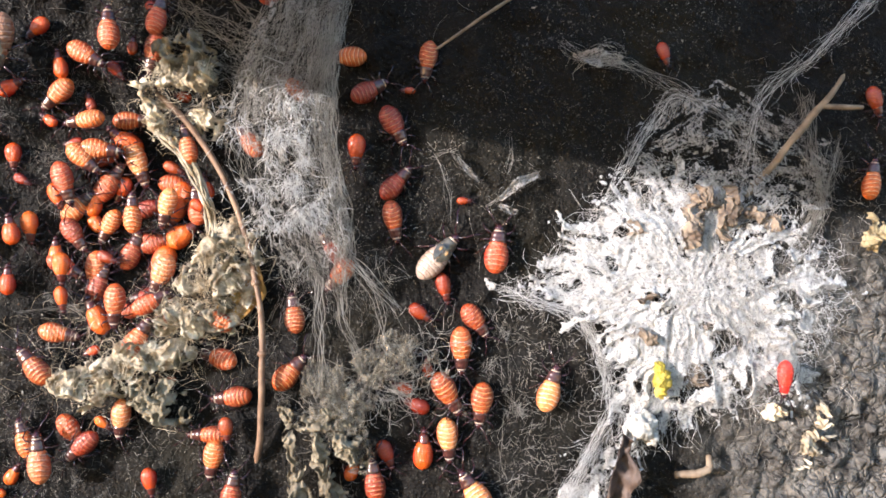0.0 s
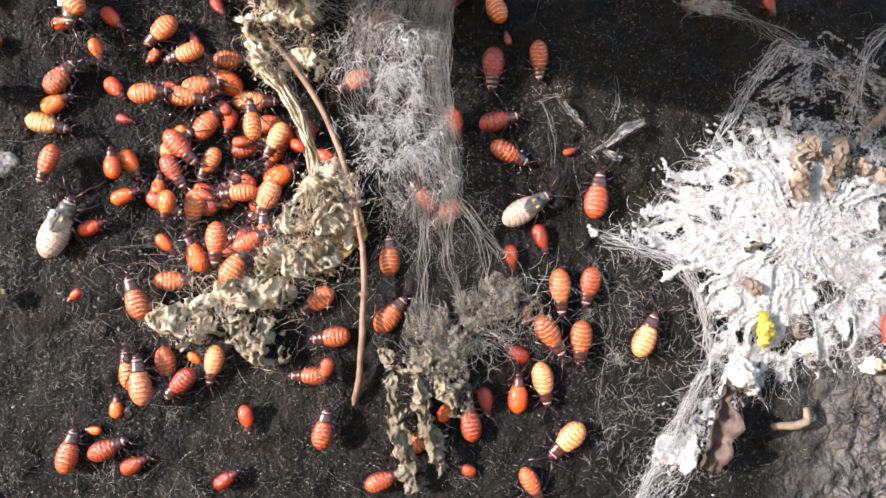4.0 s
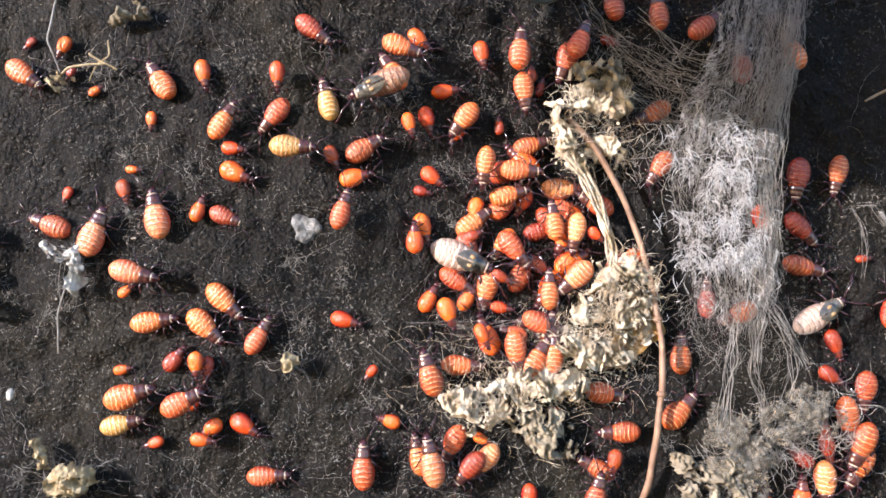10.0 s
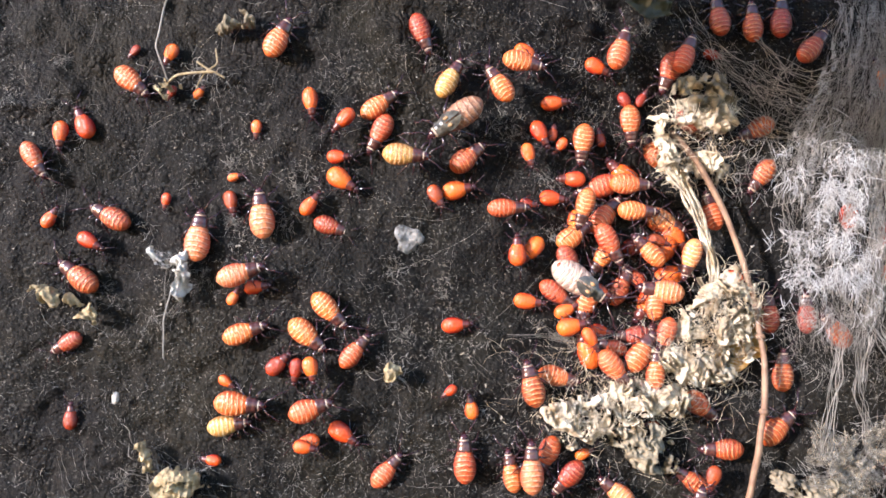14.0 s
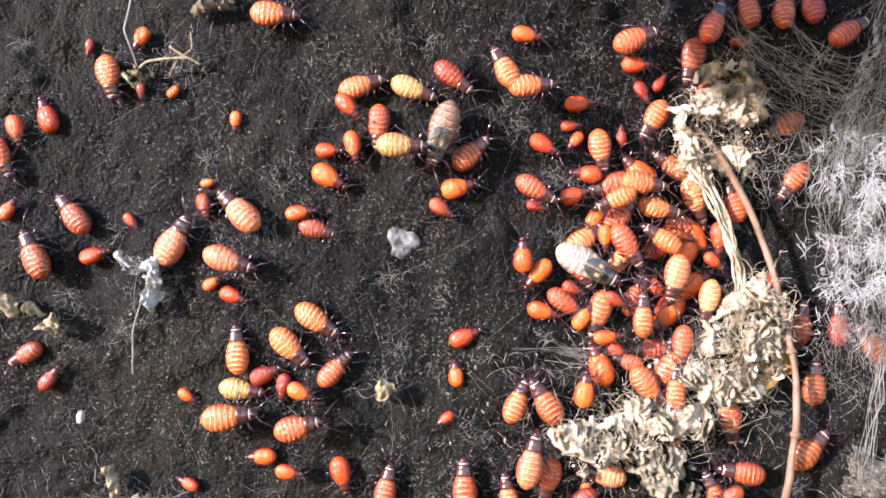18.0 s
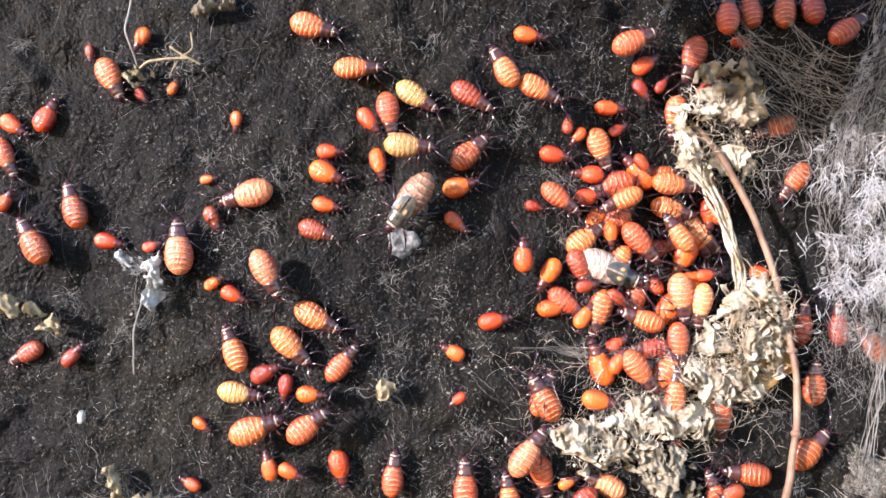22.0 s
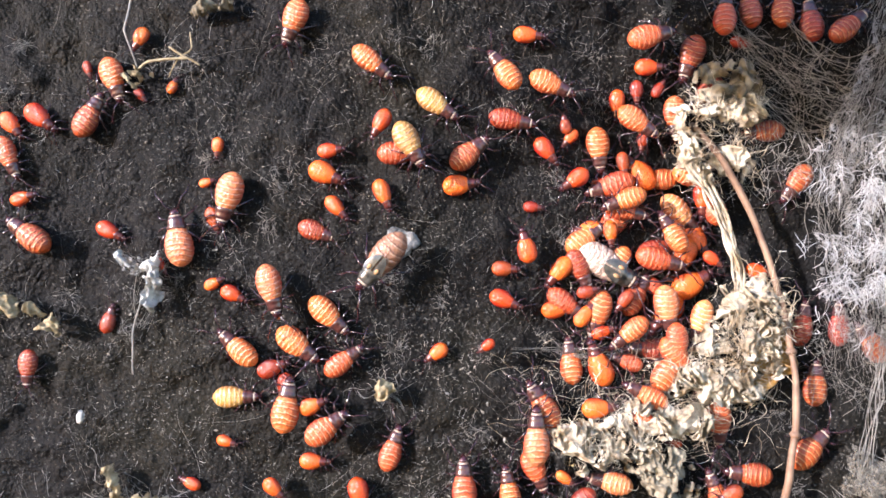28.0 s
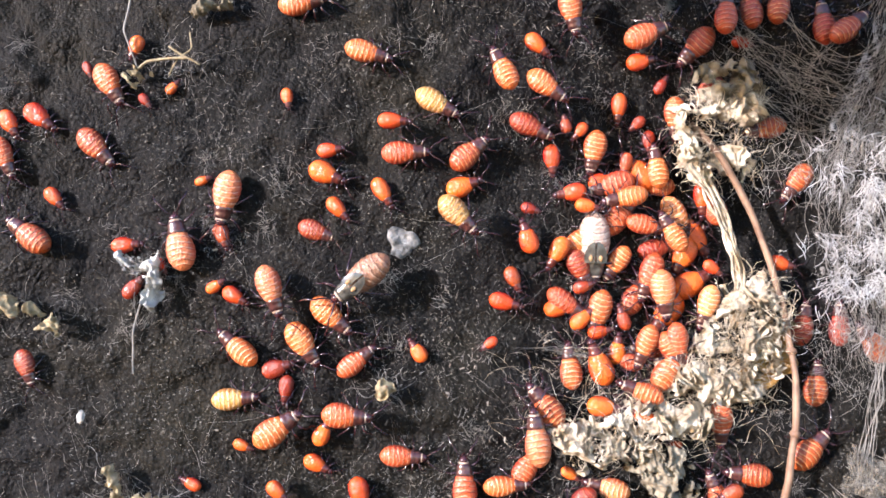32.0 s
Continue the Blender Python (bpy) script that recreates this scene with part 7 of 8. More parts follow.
    crawl("Lo", 0.68, 0.28, (0, -3.35, -1.42, -62), (3, -4.68, -0.57, -126), (6, -4.53, -0.26, -2), (9, -4.34, -0.57, -6), (12, -4.41, -0.45, -6), (13.5, -4.28, -0.46, -6), (14.5, -4.29, -0.47, -6), (16.5, -4.73, -0.49, -6), (17.5, -4.75, -0.58, -6), (19, -4.75, -0.59, -6), (23, -4.81, -0.73, -101), (27.5, -4.88, -0.97, -133), (28, -4.95, -0.91, -137), (32, -4.69, -1.08, -166))
    crawl("Lo", 0.68, 0.00, (0, -3.35, -2.08, -73), (3, -3.32, -2.16, -110), (6, -3.41, -2.10, -178), (9, -3.42, -2.05, -272), (10, -3.30, -2.10, -266), (13, -3.28, -2.08, -248), (14.5, -3.41, -2.06, -233), (16.5, -3.42, -1.96, -212), (19, -3.27, -2.03, -187), (21, -3.42, -2.00, -187), (23, -3.47, -2.05, -187), (24, -3.44, -2.08, -187), (25.5, -3.46, -2.01, -187), (28, -3.46, -2.05, -187), (32, -3.44, -2.06, -187))
    crawl("Sr", 0.27, 0.00, (0, -4.16, -2.46, -90), (3, -4.10, -2.46, -90), (9, -4.14, -2.46, -95), (13, -4.14, -2.46, -97), (19, -4.10, -2.41, -97), (23, -4.09, -2.42, -97), (28, -4.08, -2.40, -97), (32, -4.08, -2.42, -97))
    crawl("Lr", 0.68, 0.00, (0, -3.09, -2.72, -96), (3, -3.11, -2.70, -97), (6, -3.04, -2.71, -100), (9, -3.11, -2.66, -98), (13, -3.05, -2.67, -98), (19, -3.16, -2.63, -88), (23, -3.06, -2.66, -92), (28, -3.05, -2.64, -92), (32, -3.05, -2.66, -92))
    crawl("Sr", 0.43, 0.16, (0, -3.11, -3.22, 173), (3, -3.12, -3.22, 193), (6, -3.07, -3.19, 183), (9, -3.14, -3.11, 183), (13, -3.16, -3.13, 183), (19, -3.33, -2.95, 237))
    crawl("Lr", 0.68, 0.00, (0, -3.48, -3.34, -90), (3, -3.46, -3.37, -97), (5.5, -3.39, -3.24, -73), (6, -3.41, -3.23, -68), (9, -3.41, -3.23, -68), (13, -3.40, -3.23, -68), (14, -3.46, -3.20, -62), (14.5, -3.55, -3.14, -58), (19, -3.47, -2.95, -29), (23, -3.47, -2.96, -28), (28, -3.45, -2.94, -28), (32, -3.45, -2.96, -28))
    crawl("Lo", 0.68, 0.00, (0, -3.38, -3.76, -170), (3, -1.78, -4.49, -121), (6, -1.77, -4.39, -120))
    crawl("Lp", 0.68, 0.00, (0, -4.85, -3.08, -174), (3, -4.88, -3.12, -173), (5.5, -4.97, -3.29, -153), (6, -4.97, -3.27, -149), (7, -4.97, -3.27, -157), (9, -5.10, -3.36, -172), (10.5, -5.15, -3.32, -127), (12, -5.14, -3.11, -82), (12.5, -5.05, -3.15, -67), (13, -4.80, -3.27, -52), (13.5, -4.68, -3.42, -55), (14, -4.62, -3.50, -59), (17.5, -5.08, -2.92, -82), (19, -5.07, -2.94, -92), (20.5, -5.05, -2.93, -83), (22, -5.07, -3.05, -73), (23, -5.07, -3.05, -67), (24, -5.13, -3.04, -71), (24.5, -5.09, -3.07, -72), (25.5, -4.87, -3.10, -76), (28, -4.98, -3.01, -85), (32, -5.01, -3.10, -83))
    crawl("Lo", 0.68, 0.00, (0, -5.63, -3.28, 144), (3, -5.69, -3.24, 157), (6, -5.59, -3.26, 185), (9, -5.63, -3.16, 199), (19, -5.84, -3.13, 182), (23, -5.91, -3.11, 152), (27.5, -5.97, -3.09, 148), (28, -5.99, -3.03, 148), (29, -5.98, -3.01, 118), (30.5, -6.10, -2.93, 72), (32, -6.12, -2.92, 26))
    crawl("Lo", 0.68, 0.00, (0, -6.39, -3.34, -16), (3, -6.30, -3.27, -10), (5.5, -6.25, -3.19, -10), (6, -6.26, -3.18, -10), (8, -6.17, -3.33, -15), (9, -6.16, -3.30, -17), (13, -6.22, -3.41, -17), (19, -6.37, -3.36, -17), (23, -6.37, -3.35, -17), (28, -6.36, -3.28, -17), (32, -6.38, -3.25, 79))
    crawl("Lp", 0.82, 0.30, (0, -6.01, -3.57, -5), (3, -6.00, -3.46, -9), (5.5, -6.00, -3.26, -8), (6, -5.99, -3.28, -8), (8, -5.87, -3.36, -15), (9, -5.86, -3.32, -19), (10.5, -5.98, -3.32, -16), (13, -5.85, -3.28, -12), (14, -5.97, -3.25, -8), (14.5, -6.00, -3.14, -7), (16.5, -6.03, -3.04, 0), (19, -6.19, -2.66, 9), (20.5, -6.22, -2.72, 17), (23, -6.15, -2.64, 31), (25.5, -6.24, -2.65, 12), (28, -6.10, -2.43, -7), (32, -6.10, -2.45, -14))
    crawl("So", 0.34, 0.00, (0, -5.14, -3.15, 127), (3, -5.18, -3.12, 126), (6, -5.25, -3.08, 126), (13, -5.11, -2.99, 74), (19, -5.34, -3.14, -17), (23, -5.54, -3.10, 83), (28, -5.55, -3.07, 117), (32, -5.48, -3.02, 115))
    crawl("So", 0.40, 0.00, (0, -6.61, -3.95, 32), (3, -6.48, -3.87, 18), (6, -6.47, -3.84, -43), (9, -6.63, -3.01, -89), (13, -6.89, -2.72, -19), (16.5, -7.23, -1.96, -14), (18, -7.32, -1.77, -12), (19, -7.43, -1.43, -10), (23, -7.43, -1.49, -93), (25.5, -7.49, -1.43, -113), (27.5, -7.63, -1.55, -129), (28, -7.64, -1.55, -133), (29.5, -7.79, -1.58, -99), (30.5, -7.94, -1.52, -76), (32, -7.92, -1.52, -42))
    crawl("So", 0.50, 0.00, (0, -4.37, -4.10, 170), (3, -4.38, -4.05, 165), (6, -4.29, -4.06, 165), (9, -4.37, -3.84, 175))
    crawl("Lr", 0.68, 0.16, (0, -3.02, -4.17, 9), (3, -3.07, -4.15, 9), (9, -3.38, -3.62, 9), (13, -3.37, -3.55, 9))
    crawl("Lr", 0.68, 0.00, (0, -2.08, -1.35, -6), (3, -2.14, -1.36, -3), (6, -2.16, -1.28, -7), (9, -2.18, -1.32, -5), (13, -2.15, -1.33, -5), (19, -2.17, -1.23, -3), (23, -2.16, -1.26, -3), (28, -2.15, -1.25, -3), (32, -2.14, -1.26, -3))
    crawl("Lr", 0.75, 0.00, (0, -2.12, -2.32, 43), (3, -2.09, -2.31, 41), (6, -2.07, -2.27, 38), (9, -2.11, -2.21, 37), (13, -2.17, -2.21, 42), (19, -2.18, -2.18, 38), (23, -2.18, -2.19, 38), (28, -2.17, -2.17, 38), (32, -2.16, -2.19, 38))
    crawl("So", 0.45, 0.00, (0, -1.10, -3.92, 22), (3, -1.15, -3.89, 26), (6, -1.09, -3.72, 18), (9, -0.70, -3.46, -18))
    crawl("Lr", 0.75, 0.00, (0, -0.75, -4.07, -7), (3, -0.77, -4.03, -9), (6, -0.78, -3.90, -8))
    crawl("Sr", 0.53, 0.00, (0, -0.54, -3.71, 157), (3, -0.51, -3.75, 168), (6, -0.52, -3.63, 161), (9, 0.19, -2.61, 161), (11.5, 0.19, -2.57, 161))
    crawl("Sr", 0.50, 0.00, (0, -0.08, -2.88, -68), (3, -0.04, -2.94, -60), (5.5, -0.08, -2.80, -64), (6, -0.11, -2.79, -65), (9, -0.25, -2.71, -64), (11, -0.21, -2.75, -64), (12, -0.02, -2.67, -64), (13, -0.27, -2.71, -64), (13.5, -0.37, -2.69, -64))
    crawl("So", 0.68, 0.00, (0, 0.06, -3.60, 3), (3, 0.02, -3.58, 2), (6, -0.02, -3.45, -4), (9, -0.17, -3.33, -4))
    crawl("Sr", 0.46, 0.00, (0, 0.03, -1.37, 124), (3, -0.14, -1.37, 164), (5.5, -0.19, -1.37, 178), (6, -0.23, -1.39, 181), (7.5, -0.20, -1.34, 149), (8, -0.13, -1.30, 138), (9, 0.09, -1.37, 117), (10.5, 0.16, -1.46, 117), (12, 0.10, -1.41, 117))
    crawl("Ap", 0.95, 0.00, (0, 0.32, -0.41, 43), (3, 0.14, -0.56, 58), (5.5, 0.09, -0.43, 57), (6, 0.08, -0.46, 57), (9, -0.01, -0.48, 56), (13, -0.33, -0.51, 41))
    crawl("Lo", 0.80, 0.00, (0, 1.27, -0.29, 6), (3, 1.22, -0.30, 7), (5.5, 1.17, -0.20, 8), (6, 1.13, -0.20, 8), (9, 1.02, -0.22, 5), (9.5, 1.00, -0.21, 5))
    crawl("Sr", 0.54, 0.00, (0, 0.41, -0.97, 166), (3, 0.34, -1.03, 158), (5.5, 0.36, -1.08, 158), (6, 0.32, -1.08, 158), (9, 0.22, -1.00, 152), (11.5, 0.16, -0.95, 152))
    crawl("Lr", 0.68, 0.00, (0, 0.94, -1.51, 144), (3, 1.15, -1.86, 192), (5.5, 1.04, -1.71, 185), (6, 0.98, -1.70, 184), (9, 0.76, -1.67, 182), (10.5, 0.65, -1.64, 182))
    crawl("Lo", 0.80, 0.00, (0, 0.68, -1.98, 179), (3, 0.66, -1.96, 175), (5.5, 0.61, -1.86, 175), (6, 0.56, -1.87, 175), (7, 0.53, -1.91, 173), (8.5, 0.49, -2.11, 169), (9, 0.48, -2.11, 168), (11.5, 0.39, -2.15, 168))
    crawl("Lr", 0.81, 0.16, (0, 0.47, -2.68, 150), (3, 0.50, -2.65, 147), (5.5, 0.53, -2.54, 144), (6, 0.49, -2.51, 143), (7.5, 0.40, -2.55, 170), (9, 0.53, -2.48, 198), (10, 0.59, -2.47, 198), (10.5, 0.56, -2.49, 198), (11, 0.43, -2.56, 198))
    crawl("Lr", 0.76, 0.00, (0, 1.01, -2.88, -174), (3, 1.02, -2.84, -172), (6, 0.96, -2.51, -197), (9, 0.80, -2.68, -158), (11.5, 0.46, -2.92, -158))
    crawl("Sr", 0.37, 0.00, (0, -0.30, -2.58, -71), (3, -0.48, -4.79, -71), (6, -1.54, -4.84, -69))
    crawl("Lp", 0.77, 0.00, (0, 0.47, -3.49, 175), (3, 0.44, -3.48, 168), (5.5, 0.44, -3.36, 170), (6, 0.40, -3.34, 171), (9, 0.21, -3.16, 171), (11.5, 0.18, -3.13, 171), (12.5, 0.04, -3.09, 171))
    crawl("Lp", 0.79, 0.00, (0, 0.88, -4.27, -35), (3, 0.91, -4.37, -144), (6, 0.46, -4.25, -116))
    crawl("Lp", 0.79, 0.00, (0, 2.15, -2.57, 17), (3, 2.09, -2.56, 18), (6, 1.99, -2.44, 30), (9, 1.69, -2.46, 31))
    crawl("Rr", 0.60, 0.56, (0, 5.80, -2.37, -178), (3, 5.80, -2.35, -174))
    crawl("Sr", 0.43, 0.00, (0, 4.01, 2.87, 160), (3, 3.98, 2.87, 155))
    crawl("Sr", 0.55, 0.00, (0, 7.58, 2.12, 162))
    crawl("Lo", 0.70, 0.00, (0, 7.51, 0.87, 9))
    crawl("Sr", 0.27, 0.00, (0, 0.75, 0.49, 90), (3, 0.80, 0.39, 72), (5.5, 0.69, 0.47, 68), (6, 0.65, 0.47, 67), (9, 0.57, 0.47, 79), (10, 0.50, 0.45, 79), (11.5, 0.34, 0.18, 79))
    crawl("Sr", 0.37, 0.00, (0, -4.35, 3.69, 105), (9, -3.71, 3.62, 101), (13, -3.72, 3.63, 96), (19, -3.69, 3.59, 97), (23, -3.68, 3.58, 97), (28, -3.68, 3.59, 98), (32, -3.66, 3.58, 97))
    crawl("Lr", 0.69, 0.00, (3, -7.38, 1.40, 39), (6, -7.49, 1.36, 47), (9, -7.50, 1.36, 53), (13, -7.52, 1.41, 46), (19, -7.48, 1.41, 41), (23, -7.51, 1.42, 41), (28, -7.50, 1.41, 43), (32, -7.50, 1.40, 43))
    crawl("Ly", 0.72, 0.00, (3, -7.28, 0.62, 117), (5.5, -8.08, 0.55, 60), (6, -7.93, 0.77, 49), (6.5, -7.85, 0.93, 36), (7.5, -7.80, 1.34, 12), (9, -8.00, 1.71, -26), (10.5, -8.27, 2.24, -15), (11, -8.28, 2.31, -11), (12.5, -8.27, 2.30, 0), (13, -8.23, 2.33, 4), (14, -7.96, 2.62, 24), (14.5, -7.91, 2.67, 34), (16.5, -8.71, 2.28, 73), (17, -8.53, 2.27, 83), (17.5, -8.45, 2.24, 92), (19, -8.34, 2.09, 122), (23, -8.35, 2.06, 115), (25.5, -8.26, 2.03, 116), (28, -8.04, 2.01, 118), (32, -8.04, 2.02, 113))
    crawl("Lo", 0.68, 0.16, (3, -7.47, -0.12, -176), (5.5, -7.73, 0.03, -109), (6, -7.83, 0.00, -96), (7, -7.85, 0.03, -68), (9, -7.82, 0.28, -12), (11.5, -7.50, 0.38, 42), (12.5, -7.28, 0.42, 63), (13, -7.11, 0.51, 74), (13.5, -6.91, 0.59, 78), (14.5, -6.71, 0.74, 86), (16.5, -6.54, 0.83, 101), (17.5, -6.50, 0.98, 109), (18.5, -6.46, 0.97, 117), (19, -6.42, 0.95, 121), (20, -6.14, 0.88, 120), (22, -6.12, 0.89, 120), (23, -5.99, 0.92, 119), (24.5, -5.90, 0.89, 112), (25.5, -5.68, 0.75, 108), (27.5, -5.16, 0.80, 98), (28, -5.10, 0.86, 96), (30, -4.87, 0.80, 96), (31, -4.78, 0.67, 97), (32, -4.75, 0.69, 97))
    crawl("Ap", 1.08, 0.00, (3, -7.62, -1.36, 24), (5.5, -6.85, -0.29, 22), (6, -6.84, -0.30, 21), (6.5, -6.79, -0.25, 34), (7.5, -6.53, -0.05, 62), (8.5, -6.09, -0.02, 88), (9, -5.93, -0.06, 102), (10, -5.77, -0.22, 106), (11.5, -5.66, -0.28, 112), (12.5, -5.48, -0.39, 116), (13, -5.43, -0.38, 118), (14.5, -5.49, -0.35, 116), (16.5, -5.54, -0.03, 114), (19, -5.56, -0.01, 111), (21, -5.26, -0.05, 108), (23, -5.23, -0.02, 106), (25.5, -5.29, 0.00, 111), (27.5, -5.25, 0.01, 115), (28, -5.26, 0.02, 116), (28.5, -5.23, -0.02, 123), (29.5, -5.11, 0.08, 138), (31, -5.42, 0.28, 160), (32, -5.52, 0.23, 174))
    crawl("Lr", 0.68, 0.16, (3, -5.44, -3.48, -131), (6, -5.41, -3.50, -149), (9, -5.37, -3.48, -144), (13, -5.41, -3.39, -144))
    crawl("So", 0.29, 0.00, (3, -6.84, -4.24, -86), (6, -6.77, -4.25, -77))
    crawl("Lo", 0.77, 0.00, (3, -7.17, -4.53, 16), (5.5, -7.09, -4.57, 8), (6, -7.09, -4.59, 7), (6.5, -7.07, -4.53, 5), (9, -6.93, -3.77, -6), (10.5, -7.00, -3.50, -7), (13, -7.00, -3.40, -9), (14.5, -7.00, -3.28, -9))
    crawl("Lr", 0.68, 0.00, (3, -6.58, -4.53, 71), (6, -6.40, -4.47, 49))
    crawl("Sr", 0.52, 0.00, (3, -6.14, -4.79, 60), (6, -6.04, -4.74, 71))
    crawl("Sr", 0.50, 0.00, (3, -4.68, -4.99, 56), (6, -4.55, -4.95, 53))
    crawl("Lr", 0.68, 0.00, (3, -2.07, -5.07, 94), (6, -2.28, -4.69, -15))
    crawl("Lo", 0.68, 0.00, (3, 0.28, -5.07, 150))
    crawl("Lo", 0.72, 0.00, (6, -10.52, 1.87, -157), (7, -10.76, 1.91, -123), (8, -10.82, 1.94, -89), (9, -10.79, 1.95, -55), (9.5, -10.81, 1.98, -47), (11, -10.98, 2.40, -24), (12, -10.95, 2.58, -8), (13, -10.92, 2.67, 7), (13.5, -10.87, 2.75, 15), (14.5, -10.63, 3.04, 30), (16.5, -10.56, 3.09, 61), (17.5, -10.55, 3.04, 77), (19, -10.41, 2.94, 100), (21.5, -10.05, 2.91, 99), (23, -9.72, 2.81, 98), (24, -9.58, 2.71, 117), (25.5, -9.58, 2.63, 146), (27.5, -10.23, 3.11, 184), (28, -10.27, 2.91, 193), (32, -10.15, 3.24, 73))
    crawl("So", 0.51, 0.00, (5.5, -9.93, 2.09, 179), (6, -10.11, 2.23, 179), (7, -10.17, 2.41, 173), (8, -10.21, 2.39, 166), (9, -10.19, 2.25, 160), (9.5, -10.17, 2.20, 161), (11.5, -10.20, 2.27, 164), (12.5, -10.16, 2.18, 166), (13, -10.14, 2.05, 167), (13.5, -10.11, 1.94, 166), (14.5, -10.12, 1.90, 165), (16.5, -9.31, 1.50, 162), (17, -9.38, 1.43, 162), (17.5, -9.33, 1.35, 161), (19, -8.83, 1.05, 159), (19.5, -8.80, 1.05, 159), (23, -8.79, 1.02, 159), (24, -8.80, 1.00, 157), (25.5, -8.69, 0.71, 154), (28, -8.64, 0.60, 150), (32, -8.65, 0.63, 141))
    crawl("Lo", 0.70, 0.00, (5.5, -8.92, 1.71, -150), (6, -8.94, 1.70, -150), (9, -9.02, 1.70, -147), (13, -9.00, 1.53, -153), (16.5, -8.93, 1.69, -176), (18, -8.86, 1.55, -186), (19, -8.82, 1.70, -193), (23, -8.71, 1.74, -201), (23.5, -8.70, 1.71, -209), (24.5, -8.67, 1.54, -224), (25.5, -8.58, 1.75, -240), (28, -8.46, 1.25, -278), (32, -8.40, 1.26, -279))
    crawl("Sr", 0.42, 0.00, (6, -8.43, 1.79, -155), (9, -8.19, 1.38, -211), (10, -8.00, 1.13, -211), (11, -8.03, 0.86, -211), (13, -7.98, 0.73, -211), (14, -7.94, 0.69, -217), (14.5, -7.83, 0.61, -220), (16.5, -7.77, 0.53, -231), (19, -7.82, 0.53, -245), (23, -7.43, 0.23, -235), (27.5, -6.81, -0.21, -270), (28, -6.77, -0.20, -274), (32, -6.64, -0.36, -213))
    crawl("Lo", 0.71, 0.00, (5.5, -9.82, 1.15, 20), (6, -9.90, 1.15, 20), (8, -10.00, 1.14, 21), (9, -10.01, 1.13, 21), (9.5, -9.92, 1.29, 24), (10.5, -9.56, 1.76, 29), (11, -9.47, 1.86, 32), (12.5, -9.23, 1.87, 40), (13, -8.99, 2.03, 43), (13.5, -9.00, 2.07, 46), (14.5, -9.04, 2.07, 51), (27.5, -9.28, 2.58, 119), (28, -9.04, 2.48, 122), (28.5, -9.05, 2.51, 119), (29.5, -9.13, 2.56, 113), (32, -9.11, 2.61, 99))
    crawl("So", 0.41, 0.00, (6, -9.45, 1.09, 92), (9, -9.54, 1.10, 93), (13, -9.54, 1.13, 83), (19, -9.50, 1.16, 85), (23, -9.49, 1.14, 86), (28, -9.47, 1.17, 76), (32, -9.48, 1.17, 76))
    crawl("So", 0.57, 0.00, (6, -9.40, 0.73, 90), (9, -9.45, 0.71, 102), (13, -9.43, 0.75, 117), (19, -9.45, 0.77, 112), (23, -9.49, 0.82, 105), (28, -9.48, 0.81, 107), (32, -9.48, 0.81, 107))
    crawl("Ly", 0.72, 0.30, (6, -8.53, 1.21, 81), (9, -8.56, 1.19, 86), (13, -8.48, 1.23, 87), (19, -8.43, 1.32, 85), (23, -8.33, 1.31, 91), (27.5, -8.34, 1.32, 138), (28, -8.33, 1.32, 143), (28.5, -8.20, 1.22, 141), (29.5, -7.96, 0.88, 137), (31, -7.68, 0.54, 132), (32, -7.54, 0.44, 128))
    crawl("Lr", 0.59, 0.00, (6, -9.52, -0.01, 98), (9, -9.55, 0.02, 107), (13, -9.53, 0.02, 104), (19, -9.53, 0.01, 99), (23, -9.54, -0.02, 103), (28, -9.53, -0.02, 103), (32, -9.53, -0.02, 103))
    crawl("So", 0.46, 0.00, (6, -10.15, -0.32, 80), (7, -10.06, -0.32, 58), (9, -10.01, -0.11, 14), (11, -9.97, 0.27, 18), (13, -9.92, 0.29, 22), (14.5, -9.88, 0.40, 38), (16.5, -9.80, 0.47, 59), (17.5, -9.82, 0.23, 70), (18, -9.79, 0.23, 75), (19, -9.64, 0.39, 86), (20, -9.44, 0.36, 89), (22, -9.44, 0.37, 96), (23, -9.38, 0.35, 99), (24, -9.28, 0.33, 105), (25.5, -9.32, 0.33, 114), (28, -9.28, 0.34, 130), (32, -9.26, 0.32, 130))
    crawl("Lo", 0.75, 0.00, (5.5, -9.55, -1.17, 127), (6, -9.64, -1.05, 127), (7.5, -9.60, -1.17, 128), (9, -9.40, -1.31, 128), (13, -9.38, -1.31, 130), (14.5, -9.37, -1.31, 126), (19, -9.35, -1.28, 115), (23, -9.36, -1.25, 112), (28, -9.19, -1.20, 125), (32, -9.16, -1.21, 124))
    crawl("Lo", 0.68, 0.00, (5.5, -8.99, -1.54, -1), (6, -8.98, -1.56, -1), (7.5, -8.96, -1.65, 10), (9, -8.82, -1.74, 20), (12, -8.83, -1.75, 29), (13, -8.86, -1.83, 32), (14.5, -8.93, -1.86, 33), (16.5, -9.00, -1.91, 34), (19, -9.02, -1.91, 36), (20, -8.97, -1.81, 35), (23, -8.94, -1.82, 32), (25.5, -8.93, -1.83, 39), (27.5, -8.90, -1.78, 45), (28, -8.90, -1.78, 46), (30.5, -8.76, -1.82, 45), (32, -8.73, -1.77, 45))
    crawl("Lo", 0.74, 0.00, (6, -9.59, -1.71, 126), (9, -9.63, -1.73, 128), (13, -9.66, -1.74, 123), (19, -9.69, -1.72, 127), (23, -9.67, -1.71, 127), (28, -9.58, -1.67, 121), (32, -9.51, -1.66, 138))
